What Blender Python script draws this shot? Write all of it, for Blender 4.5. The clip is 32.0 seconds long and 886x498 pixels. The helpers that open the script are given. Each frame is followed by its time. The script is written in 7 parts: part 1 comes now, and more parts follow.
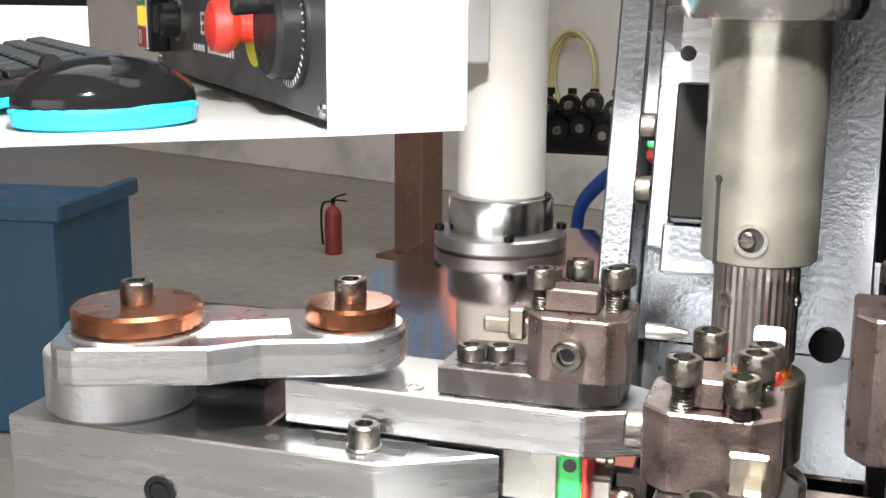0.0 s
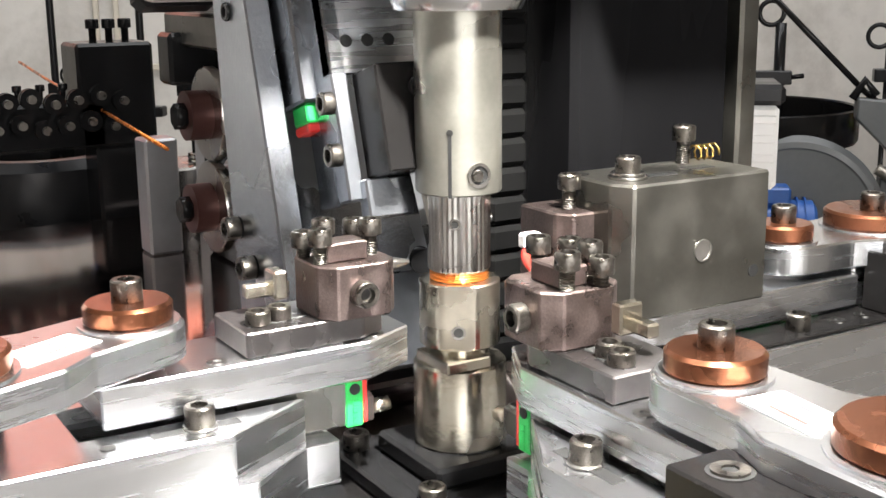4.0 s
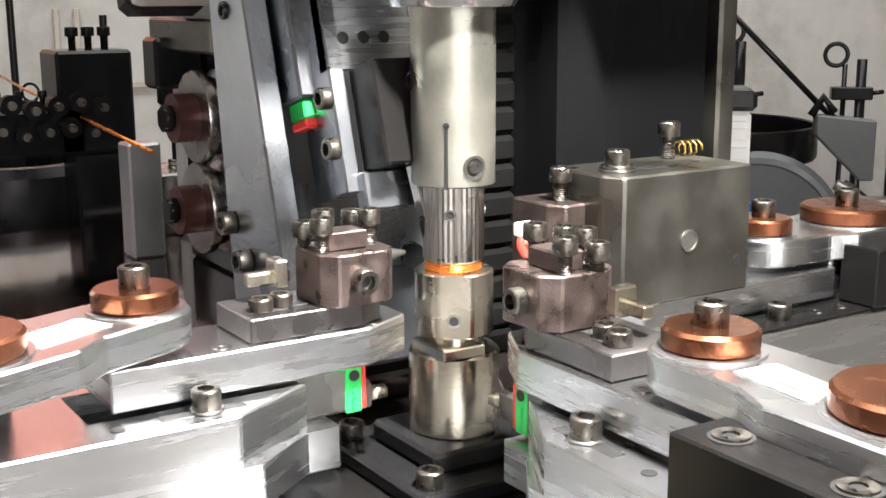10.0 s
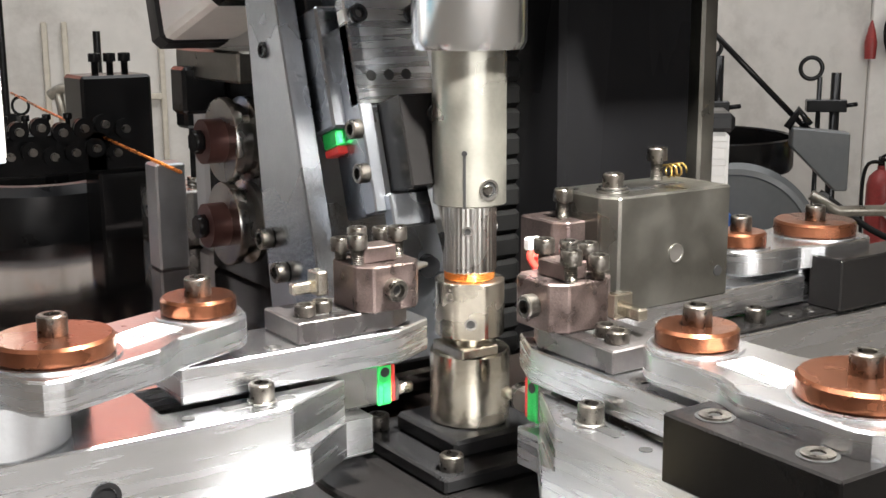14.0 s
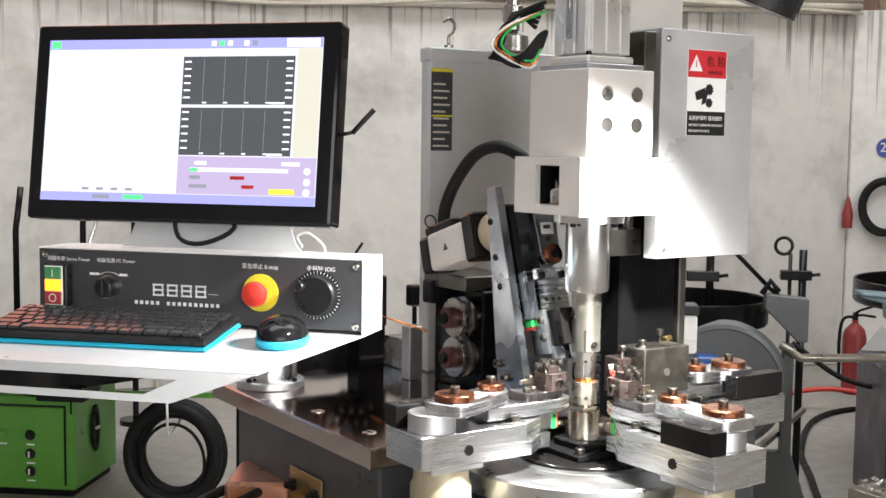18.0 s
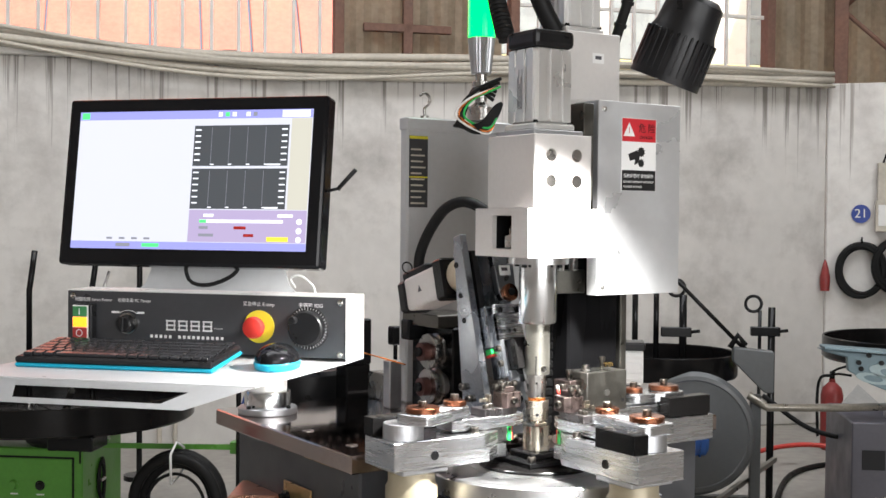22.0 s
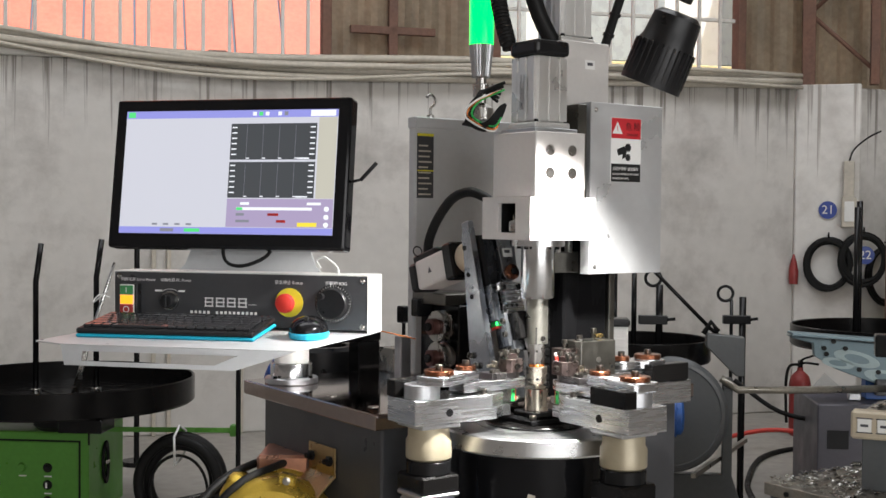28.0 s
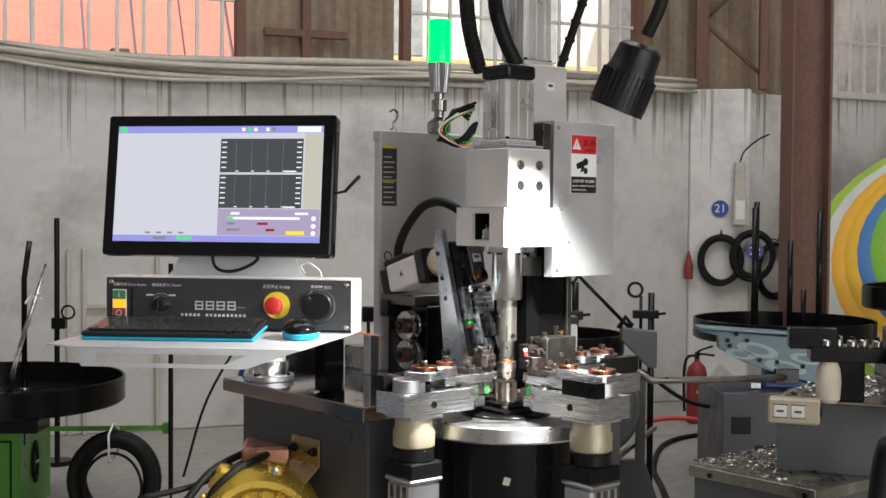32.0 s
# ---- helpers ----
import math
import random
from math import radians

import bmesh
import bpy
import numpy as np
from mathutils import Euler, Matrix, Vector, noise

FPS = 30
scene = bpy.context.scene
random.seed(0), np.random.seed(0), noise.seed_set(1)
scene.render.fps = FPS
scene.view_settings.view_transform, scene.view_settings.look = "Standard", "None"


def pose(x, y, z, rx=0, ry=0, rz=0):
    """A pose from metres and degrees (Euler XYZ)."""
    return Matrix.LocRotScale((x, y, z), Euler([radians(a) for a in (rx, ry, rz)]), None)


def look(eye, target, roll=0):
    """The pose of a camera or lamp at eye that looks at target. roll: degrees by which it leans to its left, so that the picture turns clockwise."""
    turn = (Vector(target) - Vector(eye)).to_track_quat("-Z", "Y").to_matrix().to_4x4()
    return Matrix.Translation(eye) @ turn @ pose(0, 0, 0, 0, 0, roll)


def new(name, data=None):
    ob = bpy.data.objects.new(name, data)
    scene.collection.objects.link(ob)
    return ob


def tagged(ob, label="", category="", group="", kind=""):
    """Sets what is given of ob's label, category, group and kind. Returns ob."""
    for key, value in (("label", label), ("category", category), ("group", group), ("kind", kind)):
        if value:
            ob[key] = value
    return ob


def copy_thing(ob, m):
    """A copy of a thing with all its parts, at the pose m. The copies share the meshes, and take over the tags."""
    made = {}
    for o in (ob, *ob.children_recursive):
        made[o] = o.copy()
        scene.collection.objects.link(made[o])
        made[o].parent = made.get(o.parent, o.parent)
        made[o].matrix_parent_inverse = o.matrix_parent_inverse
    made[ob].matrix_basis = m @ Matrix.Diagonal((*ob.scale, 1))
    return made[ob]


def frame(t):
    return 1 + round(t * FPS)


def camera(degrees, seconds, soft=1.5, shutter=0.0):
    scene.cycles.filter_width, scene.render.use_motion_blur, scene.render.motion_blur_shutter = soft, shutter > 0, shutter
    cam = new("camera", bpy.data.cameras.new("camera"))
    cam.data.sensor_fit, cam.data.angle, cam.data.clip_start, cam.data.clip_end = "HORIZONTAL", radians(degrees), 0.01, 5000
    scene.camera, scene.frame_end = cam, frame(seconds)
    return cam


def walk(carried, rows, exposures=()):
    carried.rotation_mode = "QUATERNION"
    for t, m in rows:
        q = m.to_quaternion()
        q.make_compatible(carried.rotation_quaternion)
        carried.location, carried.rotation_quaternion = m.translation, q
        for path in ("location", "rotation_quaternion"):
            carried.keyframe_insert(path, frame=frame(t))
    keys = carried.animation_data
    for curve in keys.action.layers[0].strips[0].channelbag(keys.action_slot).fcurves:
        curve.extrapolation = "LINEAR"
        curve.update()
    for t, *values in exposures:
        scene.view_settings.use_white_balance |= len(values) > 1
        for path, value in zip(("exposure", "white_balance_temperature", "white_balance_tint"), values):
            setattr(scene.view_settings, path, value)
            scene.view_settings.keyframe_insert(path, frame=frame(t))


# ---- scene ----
cam = camera(40.6, 32.0, soft=1.5)
PATH = [
    (0, (0.028, -0.454, 1.205), (-0.576, 1.404, 0.78), 0.4),
    (0.5, (-0.073, -0.43, 1.192), (-0.248, 1.519, 0.778), -0.1),
    (1, (-0.194, -0.446, 1.203), (0.108, 1.491, 0.811), 0.5),
    (1.5, (-0.281, -0.453, 1.215), (0.351, 1.395, 0.789), -0.3),
    (2, (-0.284, -0.5, 1.212), (0.519, 1.279, 0.777), -1.0),
    (2.5, (-0.275, -0.507, 1.214), (0.641, 1.215, 0.775), -0.9),
    (4.5, (-0.304, -0.498, 1.211), (0.691, 1.179, 0.763), -0.6),
    (5, (-0.309, -0.501, 1.208), (0.691, 1.173, 0.761), -0.6),
    (5.5, (-0.317, -0.503, 1.198), (0.687, 1.168, 0.749), -0.5),
    (6, (-0.316, -0.503, 1.193), (0.692, 1.165, 0.745), -0.5),
    (6.5, (-0.312, -0.503, 1.194), (0.703, 1.161, 0.745), -0.5),
    (7, (-0.311, -0.504, 1.196), (0.71, 1.158, 0.749), -0.5),
    (7.5, (-0.31, -0.505, 1.2), (0.717, 1.153, 0.758), -0.4),
    (8, (-0.313, -0.504, 1.198), (0.719, 1.152, 0.759), -0.4),
    (8.5, (-0.314, -0.503, 1.198), (0.725, 1.15, 0.766), -0.3),
    (9, (-0.317, -0.504, 1.201), (0.726, 1.149, 0.774), -0.4),
    (9.5, (-0.319, -0.505, 1.202), (0.729, 1.145, 0.782), -0.4),
    (10, (-0.322, -0.506, 1.201), (0.731, 1.143, 0.786), -0.3),
    (10.5, (-0.326, -0.508, 1.199), (0.733, 1.139, 0.79), -0.3),
    (11, (-0.339, -0.513, 1.2), (0.724, 1.132, 0.791), -0.3),
    (11.5, (-0.347, -0.519, 1.201), (0.719, 1.124, 0.794), -0.3),
    (12, (-0.346, -0.516, 1.204), (0.725, 1.124, 0.8), -0.2),
    (12.5, (-0.344, -0.519, 1.203), (0.731, 1.118, 0.798), -0.2),
    (13, (-0.349, -0.515, 1.201), (0.729, 1.121, 0.796), -0.2),
    (13.5, (-0.358, -0.518, 1.205), (0.723, 1.115, 0.801), -0.3),
    (15.5, (-0.627, -0.91, 1.313), (0.468, 0.721, 0.937), -0.2),
    (16, (-0.761, -1.016, 1.351), (0.337, 0.617, 0.997), 0.6),
    (16.5, (-0.852, -1.12, 1.384), (0.258, 0.513, 1.069), 0.7),
    (17, (-0.918, -1.231, 1.398), (0.185, 0.417, 1.135), 0.7),
    (17.5, (-1.019, -1.31, 1.409), (0.069, 0.355, 1.202), 0.6),
    (18, (-1.116, -1.34, 1.402), (-0.028, 0.33, 1.232), 0.7),
    (18.5, (-1.16, -1.406, 1.405), (-0.074, 0.268, 1.27), 0.7),
    (19, (-1.2, -1.485, 1.41), (-0.115, 0.191, 1.302), 0.7),
    (19.5, (-1.217, -1.536, 1.405), (-0.131, 0.141, 1.318), 0.6),
    (20, (-1.212, -1.561, 1.397), (-0.124, 0.116, 1.327), 0.6),
    (20.5, (-1.21, -1.568, 1.395), (-0.121, 0.108, 1.334), 0.6),
    (21, (-1.205, -1.587, 1.385), (-0.116, 0.09, 1.33), 0.6),
    (21.5, (-1.219, -1.607, 1.376), (-0.129, 0.069, 1.324), 0.5),
    (22, (-1.242, -1.623, 1.371), (-0.152, 0.052, 1.321), 0.5),
    (22.5, (-1.286, -1.625, 1.376), (-0.192, 0.049, 1.325), 0.5),
    (23, (-1.353, -1.634, 1.372), (-0.256, 0.037, 1.322), 0.5),
    (23.5, (-1.397, -1.674, 1.368), (-0.298, -0.003, 1.318), 0.6),
    (24, (-1.417, -1.732, 1.369), (-0.315, -0.064, 1.319), 0.5),
    (24.5, (-1.436, -1.769, 1.366), (-0.33, -0.104, 1.315), 0.6),
    (25, (-1.444, -1.79, 1.362), (-0.336, -0.126, 1.311), 0.5),
    (25.5, (-1.439, -1.796, 1.359), (-0.326, -0.135, 1.307), 0.6),
    (27.5, (-1.438, -1.805, 1.351), (-0.312, -0.153, 1.301), 0.5),
    (28, (-1.45, -1.808, 1.348), (-0.322, -0.158, 1.297), 0.5),
    (28.5, (-1.48, -1.818, 1.364), (-0.347, -0.171, 1.311), 0.5),
    (29, (-1.541, -1.802, 1.361), (-0.397, -0.162, 1.309), 0.6),
    (29.5, (-1.618, -1.775, 1.353), (-0.456, -0.149, 1.299), 0.6),
    (30, (-1.646, -1.79, 1.364), (-0.458, -0.182, 1.309), 0.6),
    (30.5, (-1.652, -1.817, 1.369), (-0.437, -0.23, 1.314), 0.6),
    (31, (-1.684, -1.844, 1.38), (-0.442, -0.277, 1.323), 0.5),
    (31.5, (-1.717, -1.858, 1.385), (-0.449, -0.311, 1.326), 0.5),
    (32, (-1.729, -1.862, 1.375), (-0.445, -0.329, 1.317), 0.4),
]
EXPOSURES = [(0, 0.45, 6350, 10), (1, 0.8, 6400, 10), (2.0, 1.35, 6350, 10), (2.5, 1.35, 6350, 10), (4.5, 0.73, 6300, 10), (13.5, 0.77, 6300, 10), (15.5, 0.55, 6450, 10), (16.2, 0.55, 6450, 10), (17, 0.8, 6300, 10), (18, 0.92, 6250, 10), (19, 0.88, 6200, 10), (20, 0.4, 6150, 10), (21, 0.45, 6150, 10), (22, 0.75, 6150, 10), (24.0, 0.75, 6150, 10), (25.0, 0.28, 6200, 10), (28.0, 0.28, 6200, 10), (32.0, 0.25, 6200, 10)]
walk(cam, [(t, look(eye, target, roll)) for t, eye, target, roll in PATH], EXPOSURES)


# ---------------------------------------------------------------- light
world = bpy.data.worlds.new("sky")
scene.world = world
world.use_nodes = True
wn = world.node_tree.nodes
sky = wn.new("ShaderNodeTexSky")
sky.sky_type, sky.sun_disc = "NISHITA", False
sky.dust_density, sky.ozone_density = 6.0, 0.4
sky.sun_elevation, sky.sun_rotation = radians(48), radians(200)
wn["Background"].inputs[1].default_value = 0.12
world.node_tree.links.new(sky.outputs[0], wn["Background"].inputs[0])


def area(name, m, sx, sy, watts, colour=(1, 1, 1)):
    d = bpy.data.lights.new(name, "AREA")
    d.shape, d.size, d.size_y, d.energy, d.color = "RECTANGLE", sx, sy, watts, colour
    ob = new(name, d)
    ob.matrix_world = m
    return ob


sun = new("sun", bpy.data.lights.new("sun", "SUN"))
sun.data.energy, sun.data.angle, sun.data.color = 5.0, radians(0.6), (1, 0.96, 0.9)
sun.matrix_world = look((0, 0, 0), (-0.25, 0.6, -0.85))
# added fill lamps: at an assumed opening behind the camera, and under the closed roof
area("front_fill", look((-1.5, -8.7, 2.3), (1.2, 3.0, 1.4)), 8.0, 4.0, 360, (1.0, 0.98, 0.95))
area("overhead_fill", look((1.2, 1.4, 6.1), (1.3, 1.9, 0.0)), 8.0, 2.6, 230, (0.99, 0.98, 0.97))


# ---------------------------------------------------------------- materials
def mat(name, colour, rough=0.5, metal=0.0, vary=0.15, scale=6.0, bump=0.0, bump_scale=60.0, stretch=(1, 1, 1), coat=0.0, rvary=0.15, spread=0.0):
    """A surface with its colour and gloss varied at two scales, and fine relief."""
    m = bpy.data.materials.new(name)
    m.use_nodes = True
    t, ns = m.node_tree, m.node_tree.nodes
    b = ns["Principled BSDF"]
    b.inputs["Metallic"].default_value = metal
    b.inputs["Coat Weight"].default_value = coat
    if max(colour) < 0.03:
        b.inputs["Specular IOR Level"].default_value = 0.18 if max(colour) < 0.0105 else 0.3
    b.inputs["Coat Roughness"].default_value = 0.15
    co, mp = ns.new("ShaderNodeTexCoord"), ns.new("ShaderNodeMapping")
    mp.inputs["Scale"].default_value = stretch
    t.links.new(co.outputs["Object"], mp.inputs[0])
    n1, n2, mix = ns.new("ShaderNodeTexNoise"), ns.new("ShaderNodeTexNoise"), ns.new("ShaderNodeMath")
    n1.inputs["Scale"].default_value, n2.inputs["Scale"].default_value = scale, scale * 9
    n1.inputs["Detail"].default_value, n2.inputs["Detail"].default_value = 4, 3
    for n in (n1, n2):
        t.links.new(mp.outputs[0], n.inputs["Vector"])
    mix.operation = "MULTIPLY_ADD"
    t.links.new(n1.outputs["Fac"], mix.inputs[0])
    mix.inputs[1].default_value = 0.6
    half = ns.new("ShaderNodeMath")
    half.operation = "MULTIPLY"
    half.inputs[1].default_value = 0.4
    t.links.new(n2.outputs["Fac"], half.inputs[0])
    t.links.new(half.outputs[0], mix.inputs[2])
    ramp = ns.new("ShaderNodeMapRange")
    ramp.inputs["From Min"].default_value, ramp.inputs["From Max"].default_value = 0.3, 0.7
    ramp.inputs["To Min"].default_value, ramp.inputs["To Max"].default_value = 1 - vary, 1 + vary
    t.links.new(mix.outputs[0], ramp.inputs[0])
    hsv = ns.new("ShaderNodeHueSaturation")
    hsv.inputs["Color"].default_value = (*colour, 1)
    if spread:
        info, add = ns.new("ShaderNodeObjectInfo"), ns.new("ShaderNodeMath")
        add.operation = "MULTIPLY_ADD"
        add.inputs[1].default_value = spread
        t.links.new(info.outputs["Random"], add.inputs[0])
        t.links.new(ramp.outputs[0], add.inputs[2])
        t.links.new(add.outputs[0], hsv.inputs["Value"])
    else:
        t.links.new(ramp.outputs[0], hsv.inputs["Value"])
    t.links.new(hsv.outputs[0], b.inputs["Base Color"])
    rr = ns.new("ShaderNodeMapRange")
    rr.inputs["From Min"].default_value, rr.inputs["From Max"].default_value = 0.3, 0.7
    rr.inputs["To Min"].default_value, rr.inputs["To Max"].default_value = max(0.02, rough - rvary), min(1, rough + rvary)
    t.links.new(n1.outputs["Fac"], rr.inputs[0])
    t.links.new(rr.outputs[0], b.inputs["Roughness"])
    if bump:
        n3, bp = ns.new("ShaderNodeTexNoise"), ns.new("ShaderNodeBump")
        n3.inputs["Scale"].default_value, n3.inputs["Detail"].default_value = bump_scale, 5
        t.links.new(mp.outputs[0], n3.inputs["Vector"])
        bp.inputs["Strength"].default_value, bp.inputs["Distance"].default_value = bump, 0.002
        t.links.new(n3.outputs["Fac"], bp.inputs["Height"])
        t.links.new(bp.outputs[0], b.inputs["Normal"])
    return m


def glow(name, colour, strength, base=(0.02, 0.02, 0.02), rough=0.2):
    m = bpy.data.materials.new(name)
    m.use_nodes = True
    b = m.node_tree.nodes["Principled BSDF"]
    b.inputs["Base Color"].default_value, b.inputs["Roughness"].default_value = (*base, 1), rough
    b.inputs["Emission Color"].default_value, b.inputs["Emission Strength"].default_value = (*colour, 1), strength
    return m


ALU = mat("milled_aluminium", (0.63, 0.64, 0.66), 0.27, 1.0, 0.07, 40, 0.05, 420, (0.3, 0.3, 5), rvary=0.03)
MOTOR_ALU = mat("satin_motor_aluminium", (0.70, 0.695, 0.68), 0.36, 0.6, 0.05, 12, 0.02, 300)
POLISHED = mat("turned_aluminium", (0.64, 0.65, 0.66), 0.2, 1.0, 0.05, 12, rvary=0.05)
ALU_DULL = mat("dull_aluminium", (0.54, 0.55, 0.57), 0.4, 1.0, 0.1, 12, 0.1, 400, rvary=0.08)
STEEL = mat("ground_steel", (0.42, 0.41, 0.39), 0.26, 1.0, 0.12, 20, 0.03, 300, rvary=0.1)
NICKEL = mat("nickel_steel", (0.56, 0.52, 0.44), 0.24, 1.0, 0.1, 30, 0.05, 400, rvary=0.08)
OXIDE = mat("browned_steel", (0.13, 0.10, 0.093), 0.36, 0.9, 0.32, 90, 0.14, 900)
GREYSTEEL = mat("grey_hardened_steel", (0.14, 0.135, 0.12), 0.36, 0.95, 0.12, 24, 0.04, 500)
PLATE_GREY = mat("phosphated_plate", (0.14, 0.13, 0.13), 0.33, 0.95, 0.16, 30, 0.04, 500)
BLACK_STEEL = mat("black_oxide", (0.009, 0.009, 0.0095), 0.2, 0.0, 0.1, 30, 0.02, 500, rvary=0.06)
BLACK_ANOD = mat("black_anodised", (0.007, 0.0066, 0.0066), 0.2, 0.0, 0.12, 20, 0.02, 400, rvary=0.06)
SCREW = mat("screw_steel", (0.13, 0.12, 0.107), 0.36, 1.0, 0.4, 160, 0.2, 700)
SOCKET = mat("socket_dark", (0.02, 0.02, 0.02), 0.5, 0.3)
COPPER = mat("copper_brown", (0.22, 0.085, 0.045), 0.26, 0.95, 0.2, 30, 0.06, 500, rvary=0.1)
WIRE_CU = mat("enamelled_wire", (0.75, 0.24, 0.05), 0.25, 0.8, 0.1, 40)
WHITE_PAINT = mat("white_enamel", (0.72, 0.72, 0.70), 0.35, 0.0, 0.04, 8, 0.03, 200)
GREY_PAINT = mat("grey_enamel", (0.50, 0.51, 0.52), 0.4, 0.1, 0.06, 8, 0.03, 200)
DARK_GREY = mat("charcoal_paint", (0.042, 0.043, 0.047), 0.38, 0.0, 0.12, 8, 0.05, 200)
BLACK_PL = mat("black_plastic", (0.010, 0.010, 0.011), 0.38, 0.0, 0.2, 20, 0.05, 300)
GLOSS_BLACK = mat("gloss_black", (0.008, 0.008, 0.009), 0.08, 0.0, 0.1, 5, rvary=0.04)
RUBBER = mat("black_rubber", (0.010, 0.010, 0.010), 0.55, 0.0, 0.2, 30, 0.2, 200)
TABLE_TOP = mat("table_plate", (0.46, 0.39, 0.365), 0.085, 1.0, 0.12, 7, 0.01, 300, rvary=0.04)
GREEN_PL = mat("green_plastic", (0.02, 0.42, 0.08), 0.4)
RED_PL = mat("red_plastic", (0.55, 0.03, 0.025), 0.4)
GREEN_PAINT = mat("green_machine_paint", (0.10, 0.30, 0.04), 0.4, 0.0, 0.12, 6, 0.05, 150)
CYAN_PL = mat("cyan_plastic", (0.02, 0.42, 0.62), 0.4)
YELLOW_PL = mat("yellow_plastic", (0.62, 0.55, 0.03), 0.45)
PAPER = mat("paper_label", (0.78, 0.78, 0.77), 0.55, 0.0, 0.03, 40)
PRINT = mat("print_ink", (0.06, 0.06, 0.07), 0.5)


# ---------------------------------------------------------------- building blocks
I4 = Matrix()


def join(*bms):
    """All the given meshes in one."""
    out = bms[0]
    for b in bms[1:]:
        me = bpy.data.meshes.new("tmp")
        b.to_mesh(me)
        b.free()
        out.from_mesh(me)
        bpy.data.meshes.remove(me)
    return out


def moved(bm, m):
    bm.transform(m)
    return bm


def box(x0, x1, y0, y1, z0, z1, bevel=0.0, seg=1):
    bm = bmesh.new()
    bmesh.ops.create_cube(bm, size=1)
    bm.transform(Matrix.Translation(((x0 + x1) / 2, (y0 + y1) / 2, (z0 + z1) / 2)) @ Matrix.Diagonal((x1 - x0, y1 - y0, z1 - z0, 1)))
    if bevel:
        bmesh.ops.bevel(bm, geom=bm.edges[:], offset=bevel, segments=seg, affect="EDGES", profile=0.5)
    return bm


def prism(pts, z0, z1, bevel=0.0, keep=None):
    """A plan outline raised from z0 to z1; edges at the height keep stay sharp."""
    bm = bmesh.new()
    lo = [bm.verts.new((x, y, z0)) for x, y in pts]
    hi = [bm.verts.new((x, y, z1)) for x, y in pts]
    n = len(pts)
    bm.faces.new(lo[::-1])
    bm.faces.new(hi)
    for i in range(n):
        bm.faces.new((lo[i], lo[(i + 1) % n], hi[(i + 1) % n], hi[i]))
    bmesh.ops.recalc_face_normals(bm, faces=bm.faces)
    if bevel:
        es = [e for e in bm.edges if keep is None or any(abs(v.co.z - keep) > 1e-6 for v in e.verts)]
        bmesh.ops.bevel(bm, geom=es, offset=bevel, segments=1, affect="EDGES")
    return bm


def lathe(profile, n=32, smooth=True):
    """A profile of (radius, z), from bottom to top, turned round z."""
    bm = bmesh.new()
    rings = []
    for r, z in profile:
        if r <= 1e-6:
            rings.append([bm.verts.new((0, 0, z))])
        else:
            rings.append([bm.verts.new((r * math.cos(2 * math.pi * i / n), r * math.sin(2 * math.pi * i / n), z)) for i in range(n)])
    for a, b in zip(rings, rings[1:]):
        for i in range(n):
            j = (i + 1) % n
            if len(a) == 1 and len(b) == 1:
                continue
            if len(a) == 1:
                f = bm.faces.new((a[0], b[j], b[i]))
            elif len(b) == 1:
                f = bm.faces.new((a[i], a[j], b[0]))
            else:
                f = bm.faces.new((a[i], a[j], b[j], b[i]))
            f.smooth = smooth
    if len(rings[0]) > 1:
        bm.faces.new(rings[0][::-1])
    if len(rings[-1]) > 1:
        bm.faces.new(rings[-1])
    bm.normal_update()
    for e in bm.edges:
        if len(e.link_faces) == 2 and e.calc_face_angle(0) > radians(35):
            e.smooth = False
    return bm


def cyl(r, z0, z1, n=24, bevel=0.0):
    b = min(bevel, r * 0.5, (z1 - z0) * 0.5)
    return lathe([(r - b, z0), (r, z0 + b), (r, z1 - b), (r - b, z1)] if b else [(r, z0), (r, z1)], n)


def ring(r0, r1, z0, z1, n=32):
    """A flat ring from radius r0 to r1."""
    bm = bmesh.new()
    c = [(math.cos(2 * math.pi * i / n), math.sin(2 * math.pi * i / n)) for i in range(n)]
    v = [[bm.verts.new((r * x, r * y, z)) for x, y in c] for r, z in ((r0, z0), (r1, z0), (r1, z1), (r0, z1))]
    for k in range(4):
        a, b = v[k], v[(k + 1) % 4]
        for i in range(n):
            j = (i + 1) % n
            f = bm.faces.new((a[i], a[j], b[j], b[i]))
            f.smooth = k in (1, 3)
    bm.normal_update()
    for e in bm.edges:
        if len(e.link_faces) == 2 and e.calc_face_angle(0) > radians(35):
            e.smooth = False
    bmesh.ops.recalc_face_normals(bm, faces=bm.faces)
    return bm


def spline(pts, per=6):
    """Points of a smooth line through pts."""
    p = [Vector(q) for q in pts]
    p = [p[0] * 2 - p[1]] + p + [p[-1] * 2 - p[-2]]
    out = []
    for i in range(1, len(p) - 2):
        a, b, c, d = p[i - 1 : i + 3]
        for k in range(per):
            t = k / per
            out.append(0.5 * (2 * b + (c - a) * t + (2 * a - 5 * b + 4 * c - d) * t * t + (3 * b - a - 3 * c + d) * t**3))
    return out + [p[-2]]


